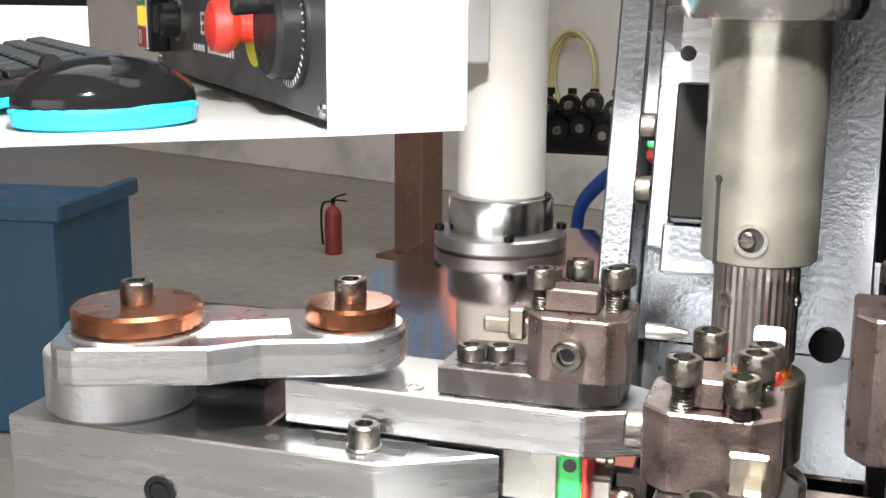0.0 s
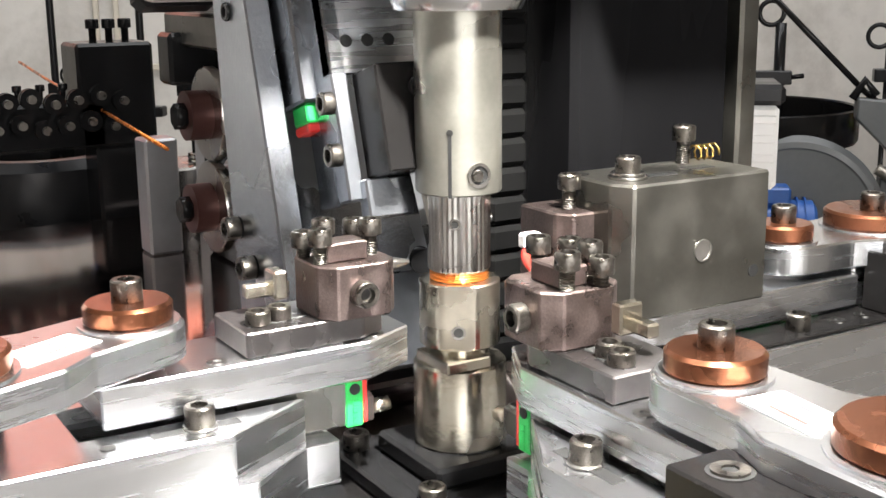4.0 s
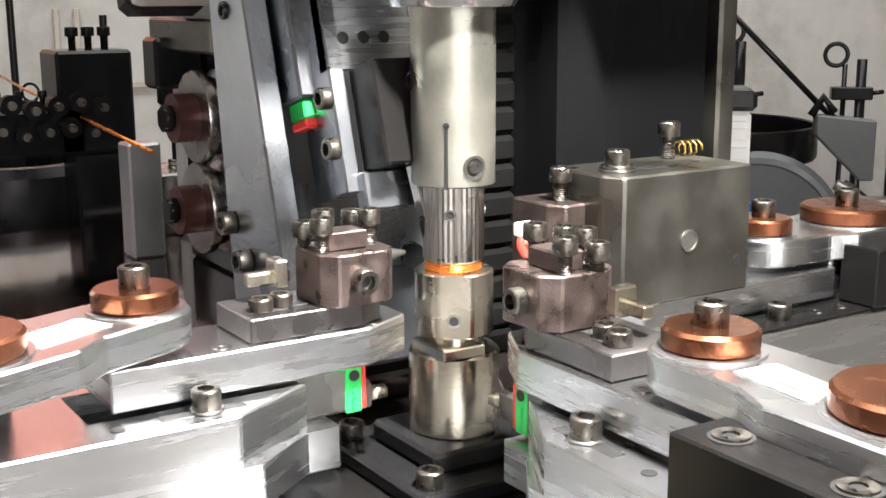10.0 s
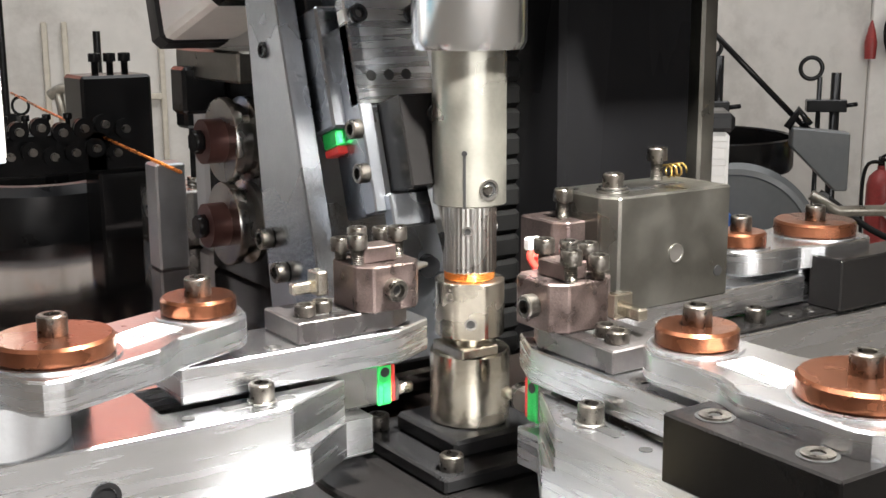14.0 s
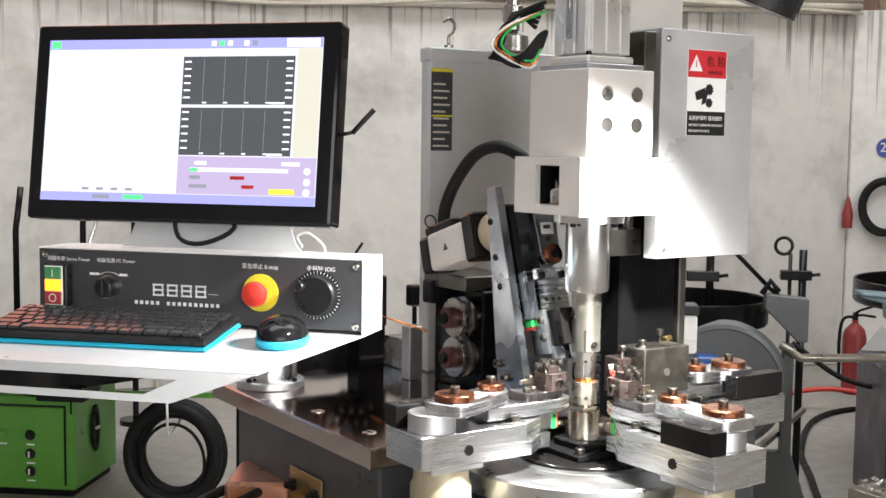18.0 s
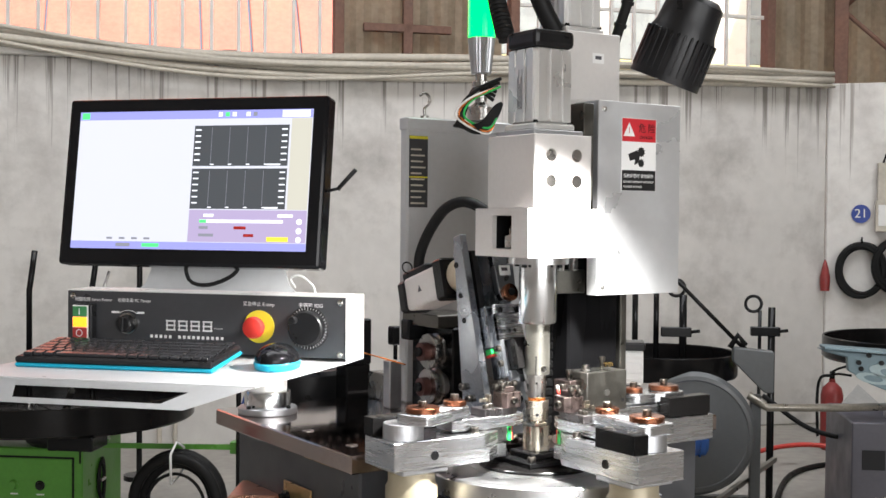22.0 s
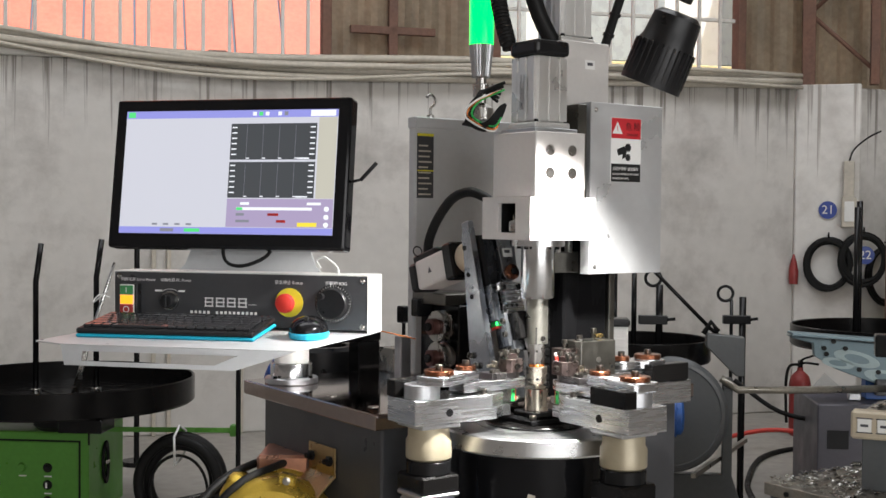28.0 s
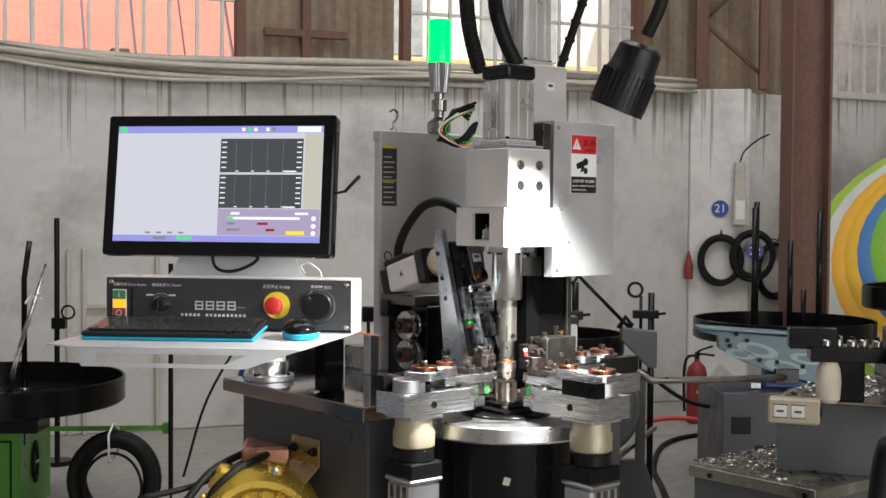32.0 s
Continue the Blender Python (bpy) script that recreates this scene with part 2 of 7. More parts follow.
def tube(pts, r, n=8, smooth=True, per=0, closed=False):
    """A round bar along the points; per: smoothed with so many steps."""
    p = spline(pts, per) if per else [Vector(q) for q in pts]
    bm, rings, side = bmesh.new(), [], None
    for i, q in enumerate(p):
        d = ((p[(i + 1) % len(p)] - p[i - 1]) if closed else (p[min(i + 1, len(p) - 1)] - p[max(i - 1, 0)])).normalized()
        side = (side - d * side.dot(d)) if side else d.orthogonal()
        side.normalize()
        up = d.cross(side)
        rad = r(i / max(1, len(p) - 1)) if callable(r) else r
        rings.append([bm.verts.new(q + rad * (math.cos(2 * math.pi * k / n) * side + math.sin(2 * math.pi * k / n) * up)) for k in range(n)])
    pairs = list(zip(rings, rings[1:])) + ([(rings[-1], rings[0])] if closed else [])
    for a, b in pairs:
        for k in range(n):
            f = bm.faces.new((a[k], a[(k + 1) % n], b[(k + 1) % n], b[k]))
            f.smooth = smooth
    if not closed:
        bm.faces.new(rings[0][::-1])
        bm.faces.new(rings[-1])
    return bm


def part(name, bm, material, parent=None, label="", m=None, kind=""):
    """One mesh object, under a thing or a part where one is given."""
    me = bpy.data.meshes.new(name)
    bm.to_mesh(me)
    bm.free()
    me.materials.append(material)
    ob = new(name, me)
    if parent is not None:
        ob.parent = parent
    if m is not None:
        ob.matrix_local = m
    return tagged(ob, label, kind=kind)


def thing(name, label, category, m=I4, group="", kind=""):
    """The base of a thing, which its parts hang on."""
    ob = new(name)
    ob.empty_display_size = 0.02
    ob.matrix_world = m
    return tagged(ob, label, category, group, kind)


def solid(name, bm, material, label, category, m=I4, group="", kind=""):
    ob = part(name, bm, material)
    ob.matrix_world = m
    return tagged(ob, label, category, group, kind)


def cap_screw(parent, m, r=0.0065, h=0.008, shank=0.0, material=None, name="screw"):
    """A socket head cap screw, its head's underside at the origin of m, with its socket."""
    n = 18
    bm = lathe([(r * 0.97, 0), (r, 0.0004), (r, h - 0.0008), (r * 0.9, h), (r * 0.58, h), (r * 0.56, h - 0.0035), (0, h - 0.004)], n)
    if shank:
        prof, k = [], int(shank / 0.0011)
        for i in range(k):
            z = -shank + i * 0.0011
            prof += [(r * 0.52, z), (r * 0.62, z + 0.00055)]
        bm = join(bm, lathe(prof + [(r * 0.55, 0)], 12))
    ob = part(name, bm, material or SCREW, parent, m=m)
    part("socket", lathe([(r * 0.52, h - 0.0036), (0, h - 0.00355)], 6), SOCKET, ob)
    return ob


# ---------------------------------------------------------------- the hall
def stained(name, base, dark, drip=True):
    """Old limewash with soft clouds, long runs of dirt from its top edge and rubbed patches."""
    m = mat(name, base, 0.85, 0, 0.1, 1.3, 0.5, 22)
    t, ns = m.node_tree, m.node_tree.nodes
    b = ns["Principled BSDF"]
    old = b.inputs["Base Color"].links[0].from_socket
    co = ns.new("ShaderNodeTexCoord")
    mp = ns.new("ShaderNodeMapping")
    mp.inputs["Scale"].default_value = (21, 1, 0.3)
    t.links.new(co.outputs["Object"], mp.inputs[0])
    n = ns.new("ShaderNodeTexNoise")
    n.inputs["Scale"].default_value, n.inputs["Detail"].default_value, n.inputs["Roughness"].default_value = 1.0, 6, 0.7
    t.links.new(mp.outputs[0], n.inputs["Vector"])
    sep = ns.new("ShaderNodeSeparateXYZ")
    t.links.new(co.outputs["Object"], sep.inputs[0])
    top = ns.new("ShaderNodeMapRange")
    top.inputs["From Min"].default_value, top.inputs["From Max"].default_value = 1.35, 2.29
    top.inputs["To Min"].default_value, top.inputs["To Max"].default_value = -0.16, 0.045
    t.links.new(sep.outputs["Z"], top.inputs[0])
    add = ns.new("ShaderNodeMath")
    t.links.new(n.outputs["Fac"], add.inputs[0])
    t.links.new(top.outputs[0], add.inputs[1])
    cut = ns.new("ShaderNodeMapRange")
    cut.inputs["From Min"].default_value, cut.inputs["From Max"].default_value = 0.555, 0.625
    cut.inputs["To Max"].default_value = 0.9 if drip else 0.25
    t.links.new(add.outputs[0], cut.inputs[0])
    n2 = ns.new("ShaderNodeTexNoise")
    n2.inputs["Scale"].default_value, n2.inputs["Detail"].default_value, n2.inputs["Roughness"].default_value = 1.5, 10, 0.66
    t.links.new(co.outputs["Object"], n2.inputs["Vector"])
    cut2 = ns.new("ShaderNodeMapRange")
    cut2.inputs["From Min"].default_value, cut2.inputs["From Max"].default_value, cut2.inputs["To Max"].default_value = 0.48, 0.68, 0.6
    t.links.new(n2.outputs["Fac"], cut2.inputs[0])
    mx = ns.new("ShaderNodeMath")
    mx.operation = "MAXIMUM"
    t.links.new(cut.outputs[0], mx.inputs[0])
    t.links.new(cut2.outputs[0], mx.inputs[1])
    mix = ns.new("ShaderNodeMix")
    mix.data_type = "RGBA"
    mix.inputs[7].default_value = (*dark, 1)
    t.links.new(mx.outputs[0], mix.inputs[0])
    t.links.new(old, mix.inputs[6])
    t.links.new(mix.outputs[2], b.inputs["Base Color"])
    return m


WALL = stained("stained_limewash", (0.60, 0.58, 0.55), (0.22, 0.20, 0.18))
# the same limewash with the window's light put into a paler colour
WALL_WINDOW_LIT = stained("limewash_window_lit", (0.70, 0.68, 0.65), (0.34, 0.31, 0.28))
CONC = mat("concrete_floor", (0.33, 0.31, 0.28), 0.65, 0, 0.25, 1.6, 0.35, 30)
RUST = mat("rusty_steel", (0.16, 0.085, 0.06), 0.75, 0.1, 0.35, 5, 0.3, 60)
BAR_WHITE = mat("bar_paint", (0.62, 0.60, 0.56), 0.5, 0, 0.12, 10, 0.1, 60)
SHEET = mat("corrugated_sheet", (0.36, 0.30, 0.22), 0.6, 0.1, 0.3, 3, 0.15, 30)
PIPE = mat("dusty_conduit", (0.50, 0.46, 0.39), 0.65, 0, 0.2, 4, 0.15, 40)
ROOF_RED = mat("red_roof_sheet", (0.50, 0.16, 0.105), 0.6, 0, 0.25, 2, 0.2, 10)
YARD = mat("pale_yard", (0.7, 0.67, 0.62), 0.8, 0, 0.2, 1)

solid("floor", box(-9, 11, -9, 9, -0.12, 0), CONC, "grey worn dusty concrete workshop floor", "floor", kind="structure")
solid("ground", box(-60, 60, 9, 70, -0.3, -0.12), YARD, "pale yard outside the hall", "ground", kind="structure")

WA = Matrix.Translation((1.64, 5.07, 0)) @ pose(0, 0, 0, 0, 0, math.degrees(math.atan2(3.77 - 5.07, 5.36 - 1.64)))
WLEN = 3.94
back = solid("wall_back", box(-7.5, WLEN, 0, 0.24, 0, 2.29, 0.01), WALL, "grey limewashed brick wall with long dirt runs", "wall", WA, kind="structure")
# the pier, its colour lightened for window light, and the wall right of it
WB = Matrix.Translation((5.36, 3.77, 0)) @ pose(0, 0, 0, 0, 0, -49)
solid("wall_pier", box(0, 0.44, 0, 0.24, 0, 2.31, 0.01), WALL_WINDOW_LIT, "limewashed pier at the end of the wall, coloured lighter for window light", "wall", WB, kind="structure")
WC = Matrix.Translation((5.72, 3.52, 0)) @ pose(0, 0, 0, 0, 0, -14)
solid("wall_right", box(0, 6.0, 0, 0.24, 0, 2.29, 0.01), WALL, "limewashed wall behind the steel column", "wall", WC, kind="structure")
# unseen walls and solid roof that close the hall, with an assumed front opening
solid("wall_left", box(-9.2, -9, -9, 9, 0, 6.2), WALL, "plain limewashed side wall", "wall", kind="structure")
solid("wall_far_right", box(11, 11.2, -9, 9, 0, 6.2), WALL, "plain limewashed end wall", "wall", kind="structure")
solid("wall_front_right", box(3, 11, -9.2, -9, 0, 6.2), WALL, "plain limewashed unseen wall beside the assumed front opening", "wall", kind="structure")
solid("wall_front_left", box(-9, -6, -9.2, -9, 0, 6.2), WALL, "plain limewashed unseen wall beside the assumed front opening", "wall", kind="structure")
solid("wall_front_top", box(-6, 3, -9.2, -9, 4.4, 6.2), WALL, "plain unseen wall above the assumed front opening", "wall", kind="structure")
solid("ceiling", prism([(-9.2, -9.2), (11.2, -9.2), (11.2, 2.3), (5.72, 3.75), (1.64, 5.25), (-9.2, 9.05)], 6.2, 6.3), SHEET, "brown sheet metal roof", "ceiling", kind="structure")
solid("wall_top_back", box(-7.5, 12, 0.02, 0.2, 4.78, 6.3), SHEET, "corrugated metal cladding above the windows", "wall", WA, kind="structure")


def window_band(m, x0, x1, step, idx, mullions):
    """White bars in front of an opening, with its frame and sill."""
    w = thing("window_%d" % idx, "barred window opening above the wall", "window", m, kind="structure")
    part("window_sill", box(x0, x1, -0.03, 0.22, 2.29, 2.345, 0.006), BAR_WHITE, w)
    part("window_head", box(x0, x1, 0.05, 0.16, 4.70, 4.78, 0.006), BAR_WHITE, w)
    b = box(-0.011, 0.011, -0.011, 0.011, 2.345, 4.70, 0.003)
    me = bpy.data.meshes.new("bar")
    b.to_mesh(me)
    b.free()
    me.materials.append(BAR_WHITE)
    n = int((x1 - x0) / step)
    for k in range(n + 1):
        o = new("bar", me)
        o.parent = w
        o.location = (x0 + k * step + random.uniform(-0.006, 0.006), 0.1, 0)
    for z in (2.75, 3.2, 3.9):
        part("rail", box(x0, x1, 0.112, 0.13, z - 0.012, z + 0.012, 0.003), BAR_WHITE, w)
    for x in mullions:
        part("post", box(x - 0.03, x + 0.03, 0.06, 0.16, 2.345, 4.70, 0.004), RUST, w)
    return w


window_band(WA, -5.6, 0.62, 0.165, 1, [0.62, -2.5])
window_band(WA, 1.75, 3.55, 0.165, 2, [1.75, 3.55])
window_band(WC, 0.5, 5.6, 0.15, 3, [0.5])


def cladding(m, x0, x1, z0, z1, y=0.13):
    bm = bmesh.new()
    prev = None
    n = int((x1 - x0) / 0.045)
    for i in range(n + 1):
        x = x0 + i * 0.045
        d = (0.0, 0.0, 0.022, 0.022)[i % 4]
        a, b = bm.verts.new((x, y + d, z0)), bm.verts.new((x, y + d, z1))
        if prev:
            bm.faces.new((prev[0], a, b, prev[1]))
        prev = (a, b)
    bmesh.ops.solidify(bm, geom=bm.faces[:], thickness=0.004)
    return bm


solid("wall_cladding_1", cladding(WA, 0.65, 1.72, 2.29, 4.78), SHEET, "brown corrugated sheet between two windows", "wall", WA, kind="structure")
solid("wall_cladding_2", cladding(WA, 3.58, 5.2, 2.29, 4.78), SHEET, "brown corrugated sheet beside the column", "wall", WA, kind="structure")
for x in (1.05,):
    fr = thing("steel_bracket", "rusty steel angle cross on the cladding", "bracket", WA)
    part("upright", box(x - 0.03, x + 0.03, 0.05, 0.1, 2.29, 4.78, 0.004), RUST, fr)
    part("crossbar", box(x - 0.28, x + 0.28, 0.05, 0.095, 2.53, 2.58, 0.004), RUST, fr)

# bundle of old conduits that sags along the top of the wall
bund = thing("conduit_bundle", "bundle of dusty grey conduits sagging along the wall top", "pipes", WA)
for k, (dy, dz, sag, r) in enumerate(((-0.05, 0.10, 0.05, 0.024), (-0.09, 0.055, 0.06, 0.022), (-0.06, 0.01, 0.075, 0.02), (-0.03, 0.05, 0.05, 0.02), (-0.10, 0.085, 0.055, 0.014), (-0.11, 0.02, 0.085, 0.012))):
    pts = []
    for i in range(26):
        x = -6.5 + i * 0.417
        s = -sag * math.exp(-(((x - 0.1) / 1.3) ** 2)) + 0.16 * math.exp(-(((x + 2.6) / 1.6) ** 2)) + 0.02 * math.sin(1.3 * x + k)
        pts.append((x, dy, 2.27 + dz + s))
    part("conduit", tube(pts, r, 8, per=2), PIPE, bund)

# outside: a red roof, pale houses and loose wires
yard = WA @ pose(0, 4.5, 0)
rf = thing("outside_roof", "faded red sheet roof of the next building", "roof", yard @ pose(0, 0, 2.35, 52, 0, 0), kind="structure")
for k in range(23):
    part("roof_sheet", box(-9.0 + k * 0.5, -8.52 + k * 0.5, 0, 7.0, 0.02 * (k % 2), 0.05 + 0.02 * (k % 2), 0.006), ROOF_RED, rf)
part("ridge", box(-9.0, 2.5, 6.95, 7.15, -0.02, 0.1, 0.01), YARD, rf)
solid("outside_house", box(-9, 2.5, 0.3, 4, -0.1, 2.35), YARD, "pale wall of the next building", "house", yard, kind="structure")
aw = thing("outside_awning", "pale yellow sheet awning outside", "awning", yard, kind="structure")
AWN = mat("pale_awning", (0.75, 0.62, 0.3), 0.6, 0, 0.25, 2)
part("sheet", box(2.7, 7, 0.5, 2.0, 3.05, 3.12, 0.02), AWN, aw)
part("fascia", box(2.7, 7, 0.46, 0.5, 2.8, 3.12, 0.006), AWN, aw)
part("post", box(2.72, 2.8, 0.5, 0.58, -0.1, 3.05), BAR_WHITE, aw)
part("post", box(6.9, 7.0, 0.5, 0.58, -0.1, 3.05), BAR_WHITE, aw)
ow = thing("outside_wall", "white wall of a building outside with dark windows", "house", yard, kind="structure")
part("wall", box(2.6, 16, 2.4, 2.8, -0.1, 11.0), WHITE_PAINT, ow)
for k in range(5):
    part("window", box(3.2 + k * 1.9, 4.3 + k * 1.9, 2.37, 2.4, 3.4, 4.8, 0.01), mat("far_glass", (0.30, 0.33, 0.35), 0.3) if k == 0 else bpy.data.materials["far_glass"], ow)
ln = thing("overhead_wires", "slack black wires strung outside the window", "wires", yard)
for k in range(5):
    part("wire", tube([(-8 + 1.1 * i, -1.2 + 0.1 * k, 2.62 + 0.05 * k + 0.035 * math.sin(i * 0.9 + k * 2.7)) for i in range(9)], 0.008, 5, per=4), RUBBER, ln)
for x in (-1.6, -1.25, 0.1):
    part("wire_box", box(x, x + 0.16, -1.25, -1.1, 2.62, 2.82, 0.01), RUST, ln)

# rusty steel column and its neighbour
CO = Matrix.Translation((4.05, 1.93, 0)) @ pose(0, 0, 0, 0, 0, -38)
sc = thing("steel_column", "rusty brown H-section steel column of the hall", "column", CO)
part("flange", box(-0.11, -0.095, -0.1, 0.1, 0, 6.2, 0.002), RUST, sc)
part("flange", box(0.095, 0.11, -0.1, 0.1, 0, 6.2, 0.002), RUST, sc)
part("web", box(-0.095, 0.095, -0.006, 0.006, 0, 6.2), RUST, sc)
part("base_plate", box(-0.16, 0.16, -0.15, 0.15, 0, 0.02, 0.002), RUST, sc)
tr = thing("lattice_column", "rusty lattice steel post on the wall pier", "column", WB @ pose(0.2, 0.1, 2.31))
part("chord", box(-0.16, -0.07, -0.05, 0.05, 0, 3.8, 0.003), RUST, tr)
part("chord", box(0.3, 0.36, -0.05, 0.05, 0, 3.8, 0.003), RUST, tr)
for k in range(8):
    a, b = (-0.1, 0.33) if k % 2 else (0.33, -0.1)
    part("lacing", tube([(a, 0, 0.1 + k * 0.42), (b, 0, 0.5 + k * 0.42)], 0.016, 6), RUST, tr)


def number_disc(text, m):
    d = thing("number_disc", "blue round wall disc with white number", "sign", m, "wall numbers")
    part("disc", moved(cyl(0.062, 0, 0.004, 32), pose(0, 0, 0, 90)), mat("blue_enamel", (0.03, 0.06, 0.28), 0.35), d)
    c = bpy.data.curves.new("digits", "FONT")
    c.body, c.size, c.extrude, c.align_x, c.align_y = text, 0.085, 0.0008, "CENTER", "CENTER"
    o = new("digits", c)
    o.parent, o.matrix_local = d, pose(0, -0.006, 0, 90)
    c.materials.append(WHITE_PAINT)
    return d


WPX = WB @ pose(0, -0.01, 0)
number_disc("21", WPX @ pose(0.225, 0, 1.43))
number_disc("22", WPX @ pose(0.47, -0.08, 1.12))


def hose_coil(m, r, n, rad, label, group=""):
    c = thing("hose_coil", label, "hose", m, group)
    for k in range(n):
        rr = r * (1 + 0.05 * random.uniform(-1, 1))
        dx, dy, dz = random.uniform(-0.012, 0.012), -0.02 - 0.02 * (k % 3), random.uniform(-0.02, 0.005)
        pts = [(dx + rr * 0.85 * math.sin(a), dy, dz - 0.02 + rr * math.cos(a)) for a in [2 * math.pi * i / 28 for i in range(28)]]
        part("loop", tube(pts, rad, 8, closed=True), RUBBER, c)
    part("hook", tube([(0, 0.02, r + 0.01), (0, -0.07, r - 0.005), (0, -0.075, r + 0.03)], 0.006, 6), BLACK_STEEL, c)
    return c


hose_coil(WPX @ pose(0.23, 0, 1.08), 0.165, 9, 0.014, "coil of black cable hung on the pier", "wall coils")
hose_coil(WPX @ pose(0.46, -0.03, 1.12), 0.165, 9, 0.014, "coil of black cable round a numbered disc", "wall coils")
hose_coil(WC @ pose(0.25, 0, 1.0), 0.2, 5, 0.011, "coil of black cable behind the column", "wall coils")
sw = thing("wall_switch_box", "beige wall switch box with grey trunking above", "switch box", WPX @ pose(0.36, 0, 1.35))
part("trunking", box(-0.035, 0.035, -0.05, 0, 0.16, 0.42, 0.004), PIPE, sw)
part("case", box(-0.045, 0.05, -0.07, 0, -0.04, 0.17, 0.006), PIPE, sw)
part("cover", box(-0.03, 0.035, -0.076, -0.07, 0.0, 0.14, 0.002), WHITE_PAINT, sw)
part("cable", tube([(0.0, -0.03, 0.42), (0.03, -0.05, 0.5), (0.12, -0.08, 0.58), (0.2, -0.1, 0.62)], 0.006, 6, per=3), RUBBER, sw)

# fire extinguisher and the placard that leans on it
FE = Matrix.Translation((4.66, 3.13, 0)) @ pose(0, 0, 0, 0, 0, -40)
ex = thing("fire_extinguisher", "dusty red fire extinguisher standing at the wall", "extinguisher", FE)
RED_DUSTY = mat("dusty_red", (0.24, 0.03, 0.028), 0.45, 0, 0.25, 9)
part("cylinder", lathe([(0.055, 0), (0.066, 0.01), (0.066, 0.33), (0.055, 0.375), (0.03, 0.40), (0.018, 0.41), (0.018, 0.43)], 28), RED_DUSTY, ex)
part("valve", join(cyl(0.016, 0.43, 0.47, 14, 0.002), box(-0.012, 0.012, -0.03, 0.012, 0.455, 0.475, 0.002)), BLACK_STEEL, ex)
part("lever", tube([(0.0, 0.0, 0.47), (0.03, -0.01, 0.49), (0.1, -0.02, 0.515)], 0.008, 6), BLACK_STEEL, ex)
part("handle", tube([(0.0, 0.0, 0.455), (0.04, -0.01, 0.46), (0.11, -0.02, 0.452)], 0.008, 6), BLACK_STEEL, ex)
part("hose", tube([(0, -0.02, 0.45), (-0.07, -0.03, 0.44), (-0.09, -0.02, 0.34), (-0.085, -0.01, 0.15), (-0.08, 0, 0.08)], 0.009, 8, per=4), RUBBER, ex)
solid("cardboard_sheet", box(-0.13, 0.13, -0.003, 0.003, 0, 0.26, 0.001), mat("grey_card", (0.42, 0.42, 0.41), 0.7, 0, 0.12, 12, 0.4, 20), "crumpled white card leaning on the extinguisher", "card", FE @ pose(0.07, -0.1, 0.13, -14, 42, 0))

# cables on the floor
RED_CABLE = mat("red_cable", (0.62, 0.05, 0.035), 0.45)
solid("red_cable", tube([(2.3, 2.35, 0.01), (2.8, 2.5, 0.01), (3.3, 2.85, 0.012), (3.75, 3.05, 0.05), (4.1, 2.9, 0.12), (4.3, 2.6, 0.1), (4.5, 2.2, 0.02), (4.9, 1.6, 0.01)], 0.014, 8, per=6), RED_CABLE, "red cable lying across the concrete floor", "cable")
solid("black_cable", tube([(2.5, 1.55, 0.012), (2.95, 2.0, 0.012), (3.3, 2.35, 0.012), (3.9, 2.75, 0.014), (4.4, 2.75, 0.014), (4.9, 2.3, 0.014)], 0.015, 8, per=6), RUBBER, "black cable lying across the concrete floor", "cable")


LAMP_W = 130
# ---------------------------------------------------------------- the winding machine: table and turntable
AX, AY = 0.005, -0.004  # the spindle's axis
tb = thing("machine_table", "charcoal machine cabinet with a ground steel top plate", "table")
part("top_plate", box(-0.312, 0.52, 0.075, 0.64, 0.954, 0.985, 0.0025), TABLE_TOP, tb, "brown-tinted polished steel plate")
part("body", box(-0.275, 0.50, 0.11, 0.61, 0.06, 0.954, 0.004), DARK_GREY, tb, "charcoal painted sheet steel")
part("plinth", box(-0.25, 0.48, 0.14, 0.58, 0, 0.06), BLACK_STEEL, tb)
for x, y in ((-0.265, 0.157), (-0.266, 0.319), (-0.06, 0.15), (-0.25, 0.56)):
    h = part("bolt_hole", ring(0.0045, 0.0105, 0.985, 0.9862, 20), STEEL, tb, m=pose(x, y, 0))
    part("socket", moved(cyl(0.0046, 0.985, 0.9856, 14), I4), SOCKET, h)

TURNED = mat("lathe_turned_disc", (0.70, 0.71, 0.72), 0.33, 1.0, 0.06, 20, 0.05, 300, rvary=0.08)
tt = thing("turntable", "round aluminium turntable on a black drum", "turntable", pose(AX, AY, 0))
part("disc", lathe([(0.15, 0.918), (0.186, 0.92), (0.19, 0.924), (0.19, 0.951), (0.187, 0.954), (0.118, 0.954), (0.118, 0.9525), (0.114, 0.9525), (0.114, 0.954), (0.0, 0.954)], 96), TURNED, tt, "turned aluminium disc with a groove")
part("hub_plate", lathe([(0.098, 0.954), (0.098, 0.9575), (0.0965, 0.959), (0, 0.959)], 72), BLACK_ANOD, tt, "black round hub plate")
part("drum", cyl(0.15, 0.0, 0.918, 72, 0.003), GLOSS_BLACK, tt, "glossy black drum")
part("side_box", box(0.06, 0.2, -0.1, 0.1, 0, 0.90, 0.003), DARK_GREY, tt)
for a, z, r in ((-132, 0.84, 0.007), (-124, 0.78, 0.008)):
    part("scuff", moved(box(-r, r, -0.001, 0.001, -0.008, 0.008, 0.0008), pose(0.1505 * math.cos(radians(a)), 0.1505 * math.sin(radians(a)), z, 0, 15, a + 90)), PIPE, tt)

